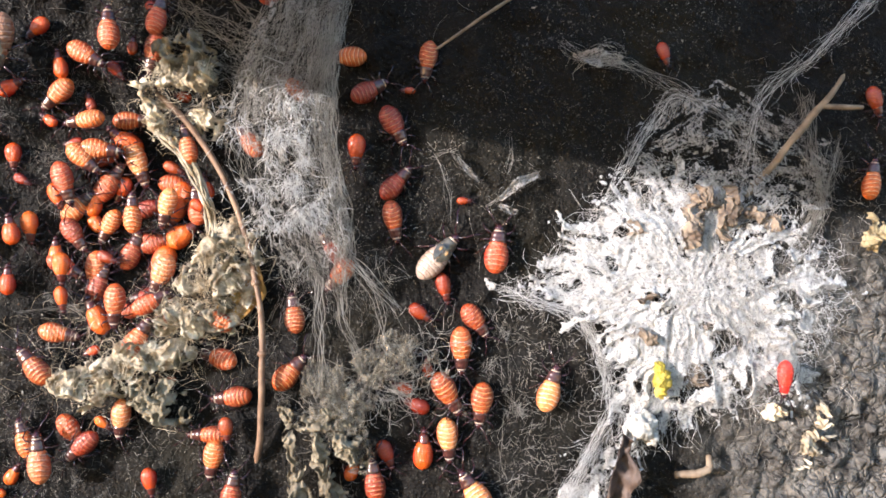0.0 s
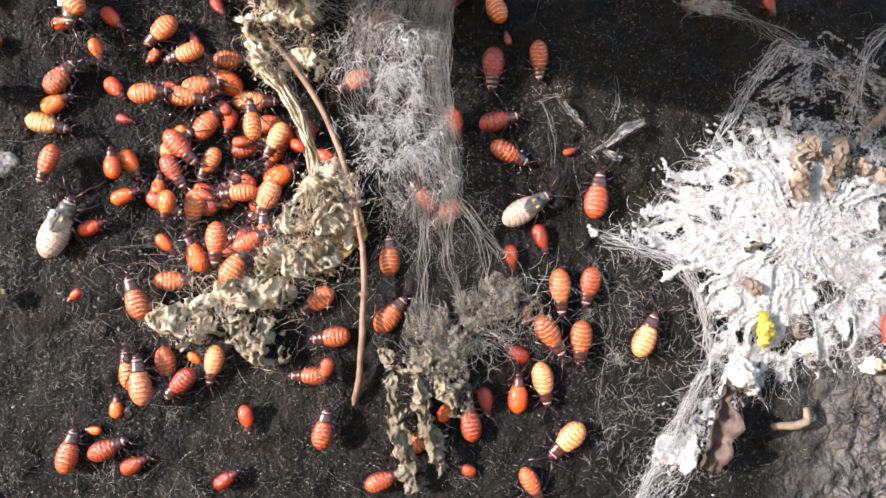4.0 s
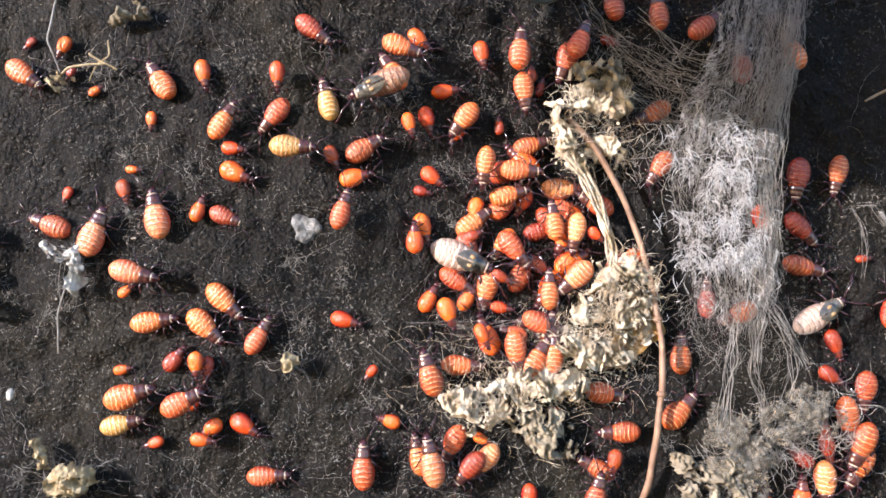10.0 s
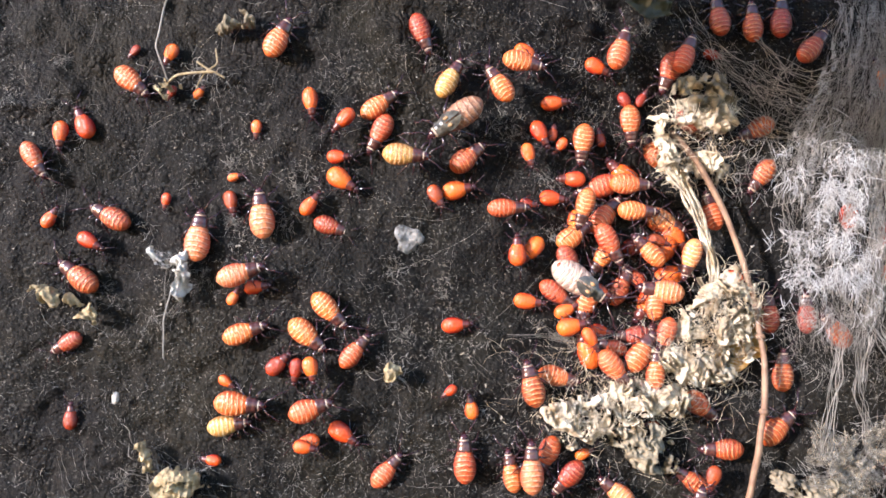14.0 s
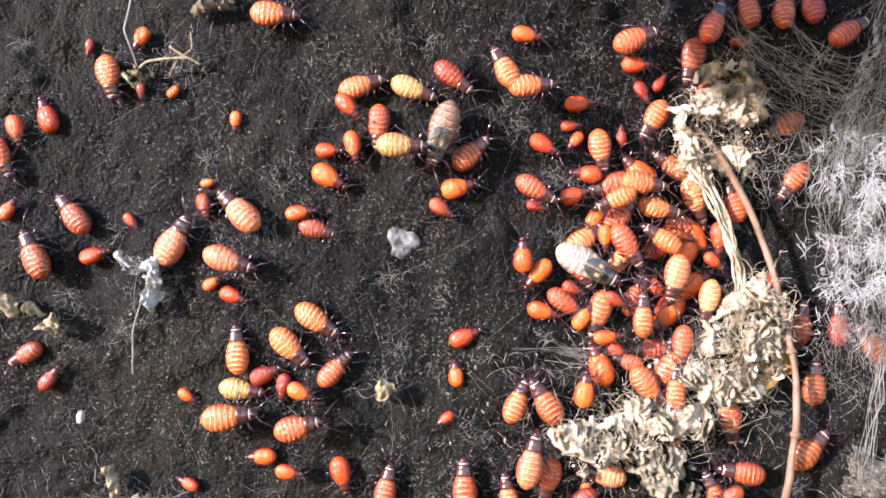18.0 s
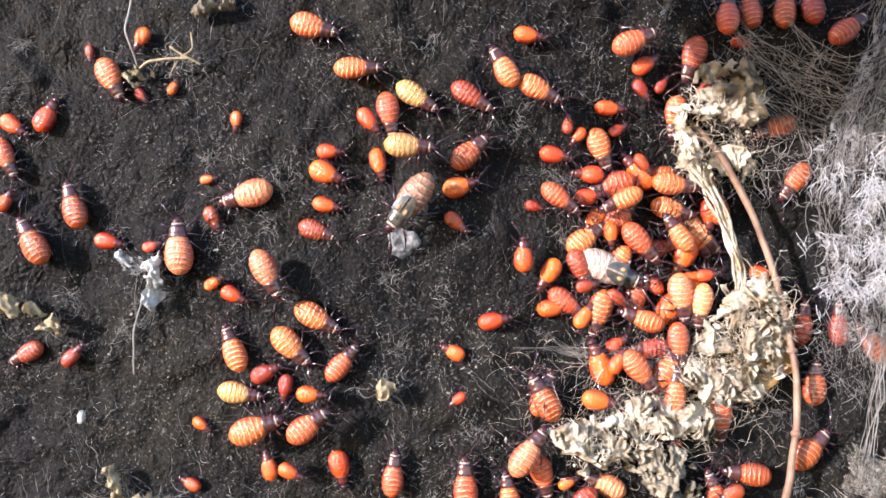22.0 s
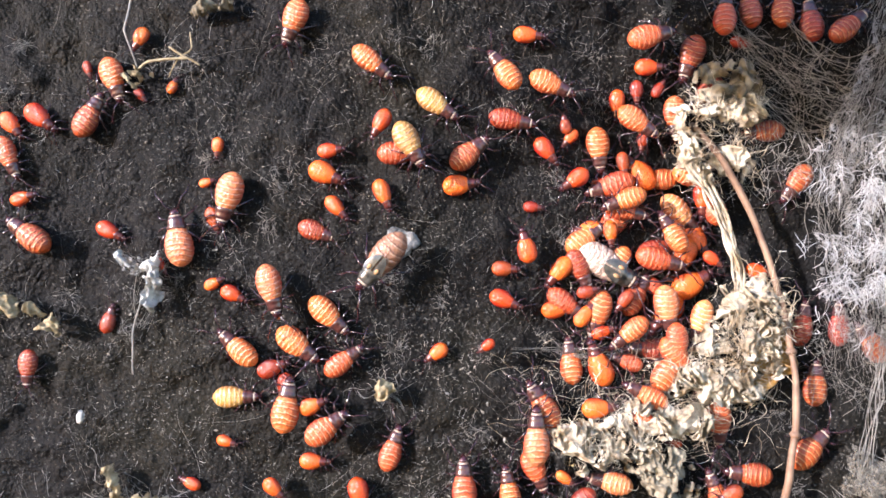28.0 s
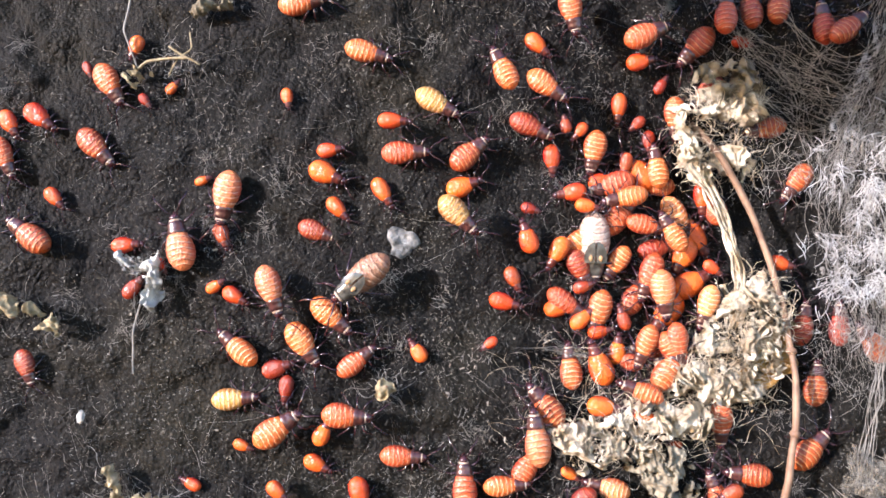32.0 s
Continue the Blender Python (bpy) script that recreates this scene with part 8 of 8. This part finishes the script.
    crawl("Lo", 0.68, 0.42, (6, -4.31, -1.14, 63), (9, -4.49, -1.14, 87), (13, -4.13, -1.09, 193), (23, -4.23, -1.00, 168))
    crawl("Sr", 0.44, 0.00, (6, -8.85, -2.02, -139), (9, -9.38, -2.40, -180), (13, -9.81, -2.34, -180), (19, -9.73, -2.31, -180), (23, -9.72, -2.33, -180), (28, -9.72, -2.30, -180), (32, -9.70, -2.34, -180))
    crawl("Sr", 0.49, 0.00, (6, -10.01, -2.22, 47), (9, -10.08, -2.25, 32), (13, -10.09, -2.24, 38), (16.5, -10.02, -2.12, 52), (19, -10.00, -2.13, 62), (23, -10.01, -2.10, 57), (25.5, -10.01, -2.10, 60), (28, -9.90, -2.02, 64), (32, -9.84, -2.02, 65))
    crawl("So", 0.44, 0.16, (5.5, -9.71, -2.33, 172), (6, -9.72, -2.36, 172), (9, -9.72, -2.35, 170), (13, -9.57, -2.23, 166), (16.5, -9.46, -2.32, 128), (19, -9.39, -2.29, 101), (23, -9.26, -2.31, 84), (25.5, -9.20, -2.24, 72), (27.5, -9.15, -2.37, 63), (28, -9.23, -2.44, 61), (32, -9.07, -2.81, 19))
    crawl("Lo", 0.70, 0.30, (6, -10.06, -2.90, 37), (9, -9.87, -2.87, 55), (10.5, -9.74, -2.83, 58), (12, -9.77, -2.85, 61), (13, -9.66, -2.86, 63), (14, -9.43, -2.80, 64), (14.5, -9.43, -2.81, 64), (16.5, -9.41, -2.76, 66), (19, -9.36, -2.73, 69), (20.5, -9.35, -2.69, 59), (23, -9.20, -2.71, 43), (24.5, -9.19, -2.71, 44), (25.5, -9.07, -2.67, 44), (27.5, -8.98, -2.72, 46), (28, -8.99, -2.70, 46), (29.5, -8.85, -2.63, 61), (31, -8.78, -2.76, 77), (31.5, -8.80, -2.69, 82), (32, -8.73, -2.51, 87))
    crawl("So", 0.35, 0.00, (5.5, -9.75, -3.13, -97), (6, -9.88, -3.28, -97), (7, -10.15, -3.43, -106), (7.5, -10.21, -3.48, -110), (9, -10.23, -3.54, -124), (10, -10.29, -3.61, -116), (11, -10.56, -3.83, -109), (13, -10.96, -3.85, -94), (14.5, -10.98, -3.87, -88), (19, -10.94, -3.82, -69), (23, -10.93, -3.83, -71), (28, -10.92, -3.82, -72), (32, -10.92, -3.83, -71))
    crawl("So", 0.44, 0.00, (5.5, -9.66, -2.86, -58), (6, -9.69, -3.04, -58), (7, -9.73, -3.25, -39), (9, -9.58, -3.20, 0), (13, -10.55, -1.06, 64), (19, -10.60, -1.09, 107), (23, -10.60, -1.08, 109), (28, -10.59, -1.07, 109), (32, -10.57, -1.10, 115))
    crawl("So", 0.45, 0.00, (5.5, -9.34, -2.91, -154), (6, -9.37, -3.11, -154), (7, -9.45, -3.33, -150), (9, -9.41, -3.30, -142), (10.5, -9.48, -3.32, -130), (11.5, -9.63, -3.40, -122), (13, -9.59, -3.32, -110), (14, -9.52, -3.40, -108), (14.5, -9.56, -3.41, -107), (16.5, -9.79, -3.12, -103), (17.5, -9.95, -3.30, -101), (19, -9.93, -3.32, -98), (21, -9.90, -3.34, -49), (23, -9.73, -3.48, 0), (25.5, -9.59, -3.50, 42), (28, -9.14, -3.28, 85), (32, -9.10, -3.34, 111))
    crawl("So", 0.57, 0.00, (5.5, -8.69, -3.38, 135), (6, -8.69, -3.36, 135), (7.5, -8.81, -3.24, 128), (9, -8.85, -3.21, 122), (13, -8.93, -3.18, 111), (14.5, -8.88, -3.25, 124), (16.5, -8.74, -3.38, 141), (19, -8.74, -3.46, 163), (21, -8.79, -3.36, 160), (23, -8.78, -3.37, 158), (24.5, -8.76, -3.38, 158), (25.5, -8.57, -3.56, 158), (28, -8.44, -3.70, 158))
    crawl("Lo", 0.68, 0.00, (5.5, -9.34, -3.74, 135), (6, -9.23, -3.86, 135), (6.5, -9.12, -3.86, 128), (7.5, -8.70, -3.92, 115), (9, -8.58, -3.93, 95), (10.5, -8.32, -3.87, 75), (11.5, -8.21, -3.75, 61), (13, -8.19, -3.70, 41), (14.5, -8.15, -3.62, 30), (16.5, -8.05, -3.49, 15), (18, -8.09, -3.47, 4), (19, -8.10, -3.28, -3), (23, -8.00, -3.28, -1), (25.5, -7.97, -3.23, 5), (27.5, -8.08, -3.05, 10), (28, -8.07, -2.94, 11), (29, -8.04, -2.74, 30), (29.5, -8.04, -2.75, 39), (30.5, -8.05, -2.83, 58), (32, -7.89, -3.05, 86))
    crawl("Ly", 0.68, 0.00, (6, -9.77, -4.64, 94), (9, -10.77, -3.34, 74), (13, -10.73, -3.35, 70), (14, -10.72, -3.27, 74), (14.5, -10.68, -3.15, 76), (16.5, -10.22, -2.53, 84), (17.5, -10.31, -2.41, 88), (19, -10.29, -2.40, 94), (23, -10.34, -2.47, 90), (25.5, -10.34, -2.46, 86), (28, -10.37, -2.51, 82), (32, -10.39, -2.54, 78))
    crawl("Sr", 0.37, 0.00, (6, -9.58, -4.94, 71))
    crawl("So", 0.32, 0.00, (6, -8.90, -5.44, 176))
    crawl("So", 0.30, 0.00, (6, -8.43, -5.46, 176))
    crawl("Sr", 0.27, 0.00, (8.5, -12.23, 2.17, -156), (9, -12.28, 2.13, -156), (13, -12.38, 1.85, -156), (16.5, -12.42, 1.75, -181), (19, -12.37, 1.65, -199), (23, -12.37, 1.62, -231), (25.5, -12.35, 1.63, -231), (27.5, -12.38, 1.65, -231), (28, -12.38, 1.63, -231), (32, -12.29, 1.55, -226))
    crawl("So", 0.28, 0.00, (8, -11.72, 1.85, 57), (8.5, -11.85, 1.83, 57), (9, -11.89, 1.81, 57), (13, -11.93, 1.96, 34), (16.5, -11.98, 1.78, 34), (19, -11.86, 1.79, 34), (21, -11.89, 1.87, 26), (23, -11.97, 1.81, 19), (25.5, -11.93, 1.81, 20), (28, -11.94, 1.86, 21), (32, -11.93, 1.83, 38))
    crawl("Lo", 0.69, 0.30, (7, -7.61, 2.87, 105), (7.5, -7.66, 3.02, 105), (8, -7.59, 3.06, 105), (9, -7.31, 2.99, 105), (11, -6.96, 2.96, 103), (13, -6.97, 3.00, 101), (14, -6.83, 2.96, 97), (14.5, -6.77, 2.87, 95), (16.5, -6.63, 2.53, 86), (17.5, -6.73, 2.45, 82), (19, -6.75, 2.39, 76), (23, -6.56, 2.37, 118), (25.5, -6.46, 2.43, 113), (28, -6.46, 2.47, 108), (32, -6.52, 2.43, 119))
    crawl("So", 0.49, 0.00, (7.5, -7.03, 3.23, 127), (9, -6.97, 3.21, 127), (11, -6.74, 3.18, 120), (13, -6.77, 3.21, 112), (14, -6.77, 3.18, 109), (14.5, -6.87, 3.19, 108), (19, -6.88, 3.21, 94), (23, -6.85, 3.21, 93), (27.5, -6.85, 3.22, 89), (28, -6.85, 3.22, 89), (30.5, -6.86, 3.18, 112), (32, -6.70, 3.08, 126))
    crawl("So", 0.49, 0.16, (6.5, -8.69, 2.52, 163), (7.5, -8.77, 2.58, 163), (9, -8.82, 2.50, 163), (13, -9.56, 1.63, 223), (16.5, -9.48, 1.85, 158), (17, -9.36, 1.81, 148), (18, -9.29, 1.78, 130), (19, -9.08, 1.60, 111), (20, -9.02, 1.56, 119), (23, -8.96, 1.64, 143), (25.5, -8.92, 1.66, 172), (27.5, -8.80, 1.58, 196), (28, -8.83, 1.59, 202), (29, -8.80, 1.59, 173), (30.5, -8.83, 1.71, 130), (31, -8.80, 1.68, 115), (32, -8.61, 1.67, 86))
    crawl("Lr", 0.70, 0.00, (7, -8.85, 2.83, 110), (8, -8.80, 3.15, 110), (8.5, -8.76, 3.21, 110), (9, -8.64, 3.19, 110), (10, -8.52, 3.13, 122), (10.5, -8.52, 3.14, 128), (11.5, -8.64, 3.22, 141), (13, -8.56, 3.31, 159), (14, -8.50, 3.25, 152), (14.5, -8.50, 3.11, 148), (16.5, -8.06, 2.55, 134), (17, -7.96, 2.50, 130), (19, -7.79, 2.32, 116), (20.5, -7.64, 2.24, 116), (22, -7.57, 2.17, 116), (23, -7.42, 2.09, 116), (24.5, -7.09, 1.99, 109), (25.5, -7.08, 1.98, 104), (27.5, -6.95, 1.99, 95), (28, -6.94, 1.95, 93), (30, -6.72, 1.93, 101), (32, -6.65, 1.89, 109))
    crawl("So", 0.29, 0.00, (8.5, -11.99, 0.19, -163), (9, -12.00, 0.17, -163), (10.5, -12.20, 0.08, -164), (13, -12.25, 0.09, -166), (14.5, -12.25, 0.08, -185), (16.5, -12.33, -0.10, -210), (19, -12.19, -0.30, -242), (21, -11.93, -0.50, -273), (23, -11.87, -0.52, -304), (25.5, -11.85, -0.57, -263), (28, -11.71, -0.81, -222))
    crawl("Sr", 0.42, 0.00, (9, -11.21, 0.24, 157), (13, -11.17, 0.19, 159), (18.5, -11.21, 0.09, 159), (19, -11.14, 0.06, 159), (23, -11.06, -0.05, 143), (28, -11.03, -0.05, 153), (32, -10.87, -0.27, 153))
    crawl("So", 0.27, 0.00, (9, -11.09, 0.61, 92), (13, -11.15, 0.64, 67), (19, -11.19, 0.48, 74), (23, -11.21, 0.55, 74), (28, -11.21, 0.50, 68), (32, -11.28, 0.52, 61))
    crawl("Lp", 0.83, 0.00, (9, -11.53, -0.42, 18), (13, -11.60, -0.36, -3), (19, -11.51, -0.38, 24), (23, -11.47, -0.47, -17), (28, -11.49, -0.34, -16), (32, -11.46, -0.40, -19))
    crawl("Lp", 0.81, 0.00, (9, -10.63, -0.04, -19), (13, -10.65, 0.07, -9), (16.5, -10.64, 0.16, -40), (18, -10.71, 0.16, -53), (19, -10.75, 0.26, -62), (23, -10.63, 0.36, -130), (28, -10.86, 0.26, -172), (32, -10.89, 0.27, -176))
    crawl("Lr", 0.73, 0.00, (9, -12.29, -0.40, -77), (13, -12.96, -0.27, -74), (16.5, -13.29, -0.20, -55), (18, -13.15, -0.19, -46), (19, -13.11, -0.27, -41), (20.5, -13.05, -0.23, -32), (21.5, -13.09, -0.21, -27), (22, -13.15, -0.06, -24), (23, -13.29, 0.36, -18), (24, -13.36, 0.75, -10), (24.5, -13.36, 0.88, -6), (25.5, -13.35, 0.92, 2), (27.5, -13.03, 1.15, 18), (28, -13.06, 1.27, 22), (29, -13.01, 1.16, 49), (31, -13.23, 0.79, 102), (31.5, -13.12, 0.77, 116), (32, -12.91, 0.78, 129))
    crawl("Lr", 0.68, 0.00, (9, -3.03, 4.13, -12), (13, -3.26, 4.19, -11), (19, -3.24, 4.14, -6), (23, -3.23, 4.14, -6), (28, -3.26, 4.15, -8), (32, -3.31, 4.19, -2))
    crawl("Lr", 0.68, 0.16, (9, -2.30, 3.93, 52), (13, -2.30, 3.87, 32), (19, -2.32, 3.83, 53), (23, -2.33, 3.87, 46), (28, -2.33, 3.90, 45), (32, -2.32, 3.88, 46))
    crawl("Lp", 0.77, 0.16, (8, -10.88, -0.96, 103), (9, -10.85, -1.01, 103), (11.5, -10.71, -0.95, 75), (13, -10.77, -0.88, 58), (14.5, -10.78, -0.85, 71), (16.5, -10.69, -0.56, 88), (19, -10.55, -0.62, 110), (21, -10.17, -0.69, 132), (23, -10.08, -0.79, 154), (24.5, -10.00, -0.90, 155), (25.5, -10.02, -0.90, 156), (28, -10.02, -0.94, 158), (32, -10.02, -0.95, 154))
    crawl("So", 0.32, 0.00, (9, -10.99, -1.28, 54), (13, -10.95, -1.27, 20), (16.5, -10.92, -1.04, 40), (17.5, -10.92, -0.92, 46), (19, -10.89, -0.92, 55), (23, -10.90, -0.92, 54), (25.5, -10.90, -0.95, 55), (28, -10.88, -0.92, 56), (32, -10.87, -0.96, 50))
    crawl("Lo", 0.73, 0.00, (6.5, -10.38, -1.77, 75), (7, -10.50, -1.76, 75), (9, -10.45, -1.71, 75), (11.5, -10.53, -1.73, 77), (13, -10.66, -1.76, 78), (14.5, -10.64, -1.81, 52), (16.5, -10.50, -1.94, 17), (17.5, -10.45, -1.81, 0), (19, -10.50, -1.82, -26), (23, -10.54, -1.80, -29), (25.5, -10.42, -1.80, -42), (28, -10.47, -1.79, -56), (32, -10.48, -1.79, -56))
    crawl("So", 0.32, 0.00, (8, -10.91, -2.54, 66), (9, -10.88, -2.50, 66), (13, -10.90, -2.63, 118), (14.5, -10.84, -2.63, 118), (16.5, -11.01, -2.56, 117), (17.5, -11.10, -2.59, 117), (19, -11.01, -2.70, 117), (20, -10.85, -2.90, 117), (20.5, -10.83, -2.96, 117), (23, -10.84, -2.99, 118), (25.5, -10.83, -3.03, 108), (27.5, -10.55, -3.18, 101), (28, -10.42, -3.16, 99), (29, -10.17, -3.16, 100), (29.5, -10.12, -3.17, 100), (32, -10.19, -3.20, 103))
    crawl("Lo", 0.79, 0.16, (9, -10.62, -2.84, 64), (13, -10.60, -2.89, 88), (16.5, -10.36, -2.84, 79), (17.5, -10.41, -2.77, 77), (19, -10.20, -2.74, 73), (20.5, -9.99, -2.82, 67), (23, -9.97, -2.85, 57), (24, -9.88, -2.82, 46), (25.5, -9.68, -2.66, 29), (27.5, -9.58, -2.55, 7), (28, -9.61, -2.47, 1), (29, -9.60, -2.49, 13), (30, -9.70, -2.75, 24), (32, -9.68, -2.81, 48))
    crawl("Sr", 0.35, 0.00, (9, 0.13, -2.25, -4))
    crawl("Sr", 0.28, 0.00, (13, -13.07, 2.45, -142), (16.5, -13.28, 2.27, -165), (19, -13.23, 2.22, -181), (23, -13.25, 2.08, -194), (25.5, -13.23, 1.88, -200), (28, -13.21, 1.91, -206), (32, -13.20, 1.90, -212))
    crawl("Lo", 0.69, 0.00, (13, -13.00, 1.92, 119), (16.5, -12.92, 1.84, 148), (17.5, -12.83, 1.80, 156), (19, -12.84, 1.79, 168), (23, -12.78, 1.76, 141), (25.5, -12.77, 1.67, 148), (28, -12.75, 1.78, 154), (32, -12.79, 1.70, 142))
    crawl("So", 0.57, 0.00, (13, -13.76, 1.21, -32), (19, -13.72, 1.20, -25), (23, -13.71, 1.19, 45), (28, -13.77, 1.11, 122))
    crawl("So", 0.48, 0.00, (13, -14.07, 0.93, 179), (16.5, -14.06, 0.88, 163), (19, -14.11, 0.87, 152), (20.5, -14.11, 0.88, 137), (23, -14.19, 0.97, 112), (25.5, -14.23, 0.95, 122), (28, -14.18, 0.95, 133), (32, -14.21, 0.96, 142))
    crawl("Lo", 0.68, 0.00, (13, -14.36, 0.47, 141), (19, -14.20, 0.45, 151), (23, -14.18, 0.46, 145), (28, -14.14, 0.47, 149), (32, -14.19, 0.46, 149))
    crawl("So", 0.41, 0.00, (13, -14.03, -0.38, 28), (19, -14.07, -0.20, 28), (23, -14.13, -0.11, 28), (32, -13.42, -0.03, 132))
    crawl("So", 0.48, 0.00, (13, -13.33, -0.68, 118), (17, -12.93, -0.81, 76), (18, -12.73, -0.75, 66), (19, -12.67, -0.68, 55), (21.5, -12.52, -0.57, 87), (23, -12.55, -0.49, 106), (25.5, -12.57, -0.43, 108), (27.5, -12.55, -0.43, 110), (28, -12.54, -0.40, 111), (30.5, -12.55, -0.47, 90), (31, -12.50, -0.48, 86), (32, -12.25, -0.55, 78))
    crawl("Lo", 0.68, 0.30, (13, -7.21, 2.58, -41), (19, -7.20, 2.65, -36), (23, -7.22, 2.63, -39), (28, -7.19, 2.60, -45), (32, -7.21, 2.62, -34))
    crawl("So", 0.42, 0.16, (13, -6.85, 1.79, 157), (16.5, -5.40, 0.46, 165), (19, -5.38, 0.41, 171), (20.5, -5.30, 0.40, 170), (21.5, -5.31, 0.47, 169), (23, -5.30, 0.45, 168), (24, -5.30, 0.44, 168), (25.5, -5.23, 0.35, 168), (27.5, -5.30, 0.45, 168), (28, -5.30, 0.49, 168), (32, -5.68, 0.85, 94))
    crawl("Lr", 0.68, 0.00, (13, -3.81, 4.23, -17), (19, -3.74, 4.09, -17), (23, -3.72, 4.09, -17), (28, -3.72, 4.10, -17), (32, -3.71, 4.09, -17))
    crawl("Lr", 0.78, 0.00, (13, -13.50, -1.27, -63), (16.5, -13.53, -1.03, -44), (19, -13.61, -0.72, -30), (20.5, -13.65, -0.63, -34), (23, -13.63, -0.66, -40), (25.5, -13.65, -0.66, -51), (28, -13.72, -0.57, -62), (32, -13.72, -0.57, -61))
    crawl("Lr", 0.57, 0.00, (13, -13.54, -2.37, -127), (19, -13.58, -2.34, -128), (23, -13.58, -2.33, -126), (28, -13.47, -2.53, -185), (32, -13.49, -2.52, -206))
    crawl("Sr", 0.45, 0.00, (13, -13.35, -3.58, -10), (16.5, -13.17, -2.91, 19), (17.5, -13.18, -2.74, 27), (18.5, -13.05, -2.47, 35), (19, -13.03, -2.42, 39), (20, -13.02, -2.40, 38), (21.5, -12.83, -2.22, 36), (23, -12.82, -2.21, 35), (25.5, -12.85, -2.19, 22), (27.5, -12.53, -1.83, 12), (28, -12.41, -1.64, 9), (29, -12.31, -1.38, 16), (32, -12.06, -1.12, 35))
    crawl("Sr", 0.39, 0.00, (19, -5.06, 2.67, 142), (23, -5.09, 2.70, 136), (27.5, -5.18, 2.69, 168), (28, -5.14, 2.66, 171), (32, -4.84, 1.95, 171))
    crawl("Lo", 0.68, 0.16, (16.5, -4.26, 3.53, 16), (18, -4.22, 3.78, 16), (19, -4.18, 3.86, 16), (20.5, -4.18, 3.89, 6), (23, -4.00, 3.93, -11), (25.5, -4.06, 3.89, -8), (28, -4.10, 3.91, -5), (32, -4.09, 3.92, -5))
    crawl("So", 0.40, 0.16, (19, -9.46, -3.44, 92), (23, -9.44, -3.45, 116), (28, -9.63, -3.71, 127), (32, -9.58, -3.74, 126))
    crawl("Sr", 0.40, 0.16, (19, -5.12, -0.46, 114), (23, -5.07, -0.44, 126), (27.5, -4.99, -0.47, 202), (28, -5.02, -0.47, 210), (32, -5.01, -0.68, 335))
    crawl("So", 0.35, 0.30, (16.5, -3.66, 0.39, 123), (17, -3.76, 0.36, 123), (17.5, -3.78, 0.30, 123), (19, -3.71, 0.28, 123), (23, -3.87, 0.04, 67), (28, -3.76, 0.31, 120), (32, -3.76, 0.17, 120))
    crawl("So", 0.32, 0.00, (23, -10.95, 1.41, 175), (27.5, -11.09, 1.01, 175), (28, -11.15, 1.00, 175), (32, -10.22, 1.82, 164))
    crawl("So", 0.52, 0.16, (23, -6.58, 0.04, -7), (27.5, -6.60, 0.12, -19), (28, -6.55, 0.18, -20), (29, -6.56, 0.26, -21), (32, -6.55, 0.31, -25))
    crawl("So", 0.39, 0.00, (27.5, -12.49, 2.43, -158), (28, -12.50, 2.43, -158), (31, -12.50, 2.42, -162), (32, -12.54, 2.29, -164))
    crawl("Lo", 0.68, 0.00, (0, -5.65, 0.41, 47))
    crawl("Lo", 0.64, 0.00, (0, -5.18, 0.05, 209))
    crawl("Lo", 0.50, 0.00, (0, -4.64, -0.13, 301))
    crawl("Lr", 0.67, 0.00, (0, -4.51, 0.40, 69))
    crawl("So", 0.66, 0.00, (0, -4.16, 0.27, 198))
    crawl("So", 0.69, 0.00, (0, -3.96, -0.04, 54))
    crawl("Lo", 0.76, 0.00, (0, -5.36, -0.72, 188))
    crawl("Lr", 0.70, 0.00, (0, -4.80, -0.32, 23))
    crawl("Lo", 0.51, 0.00, (0, -4.89, -1.31, 281))
    crawl("Lr", 0.64, 0.00, (0, -4.57, -1.11, 259))
    crawl("So", 0.71, 0.00, (0, -5.30, -1.36, 332))
    crawl("So", 0.72, 0.00, (0, -4.35, -0.60, 208))
    crawl("Lo", 0.76, 0.00, (0, -5.17, 0.82, 35))
    crawl("Lo", 0.65, 0.00, (0, -4.12, 0.79, 93))
    crawl("So", 0.73, 0.00, (0, -5.00, 1.53, 308))
    crawl("So", 0.65, 0.00, (0, -3.93, 0.56, 139))
    crawl("Lr", 0.66, 0.00, (0, -5.68, -0.09, 147))
    crawl("Lo", 0.77, 0.00, (0, -5.40, 1.21, 246))
    crawl("Lr", 0.76, 0.00, (0, -4.22, -1.23, 357))
    crawl("Lo", 0.71, 0.00, (0, -5.80, -0.61, 118))


motions()
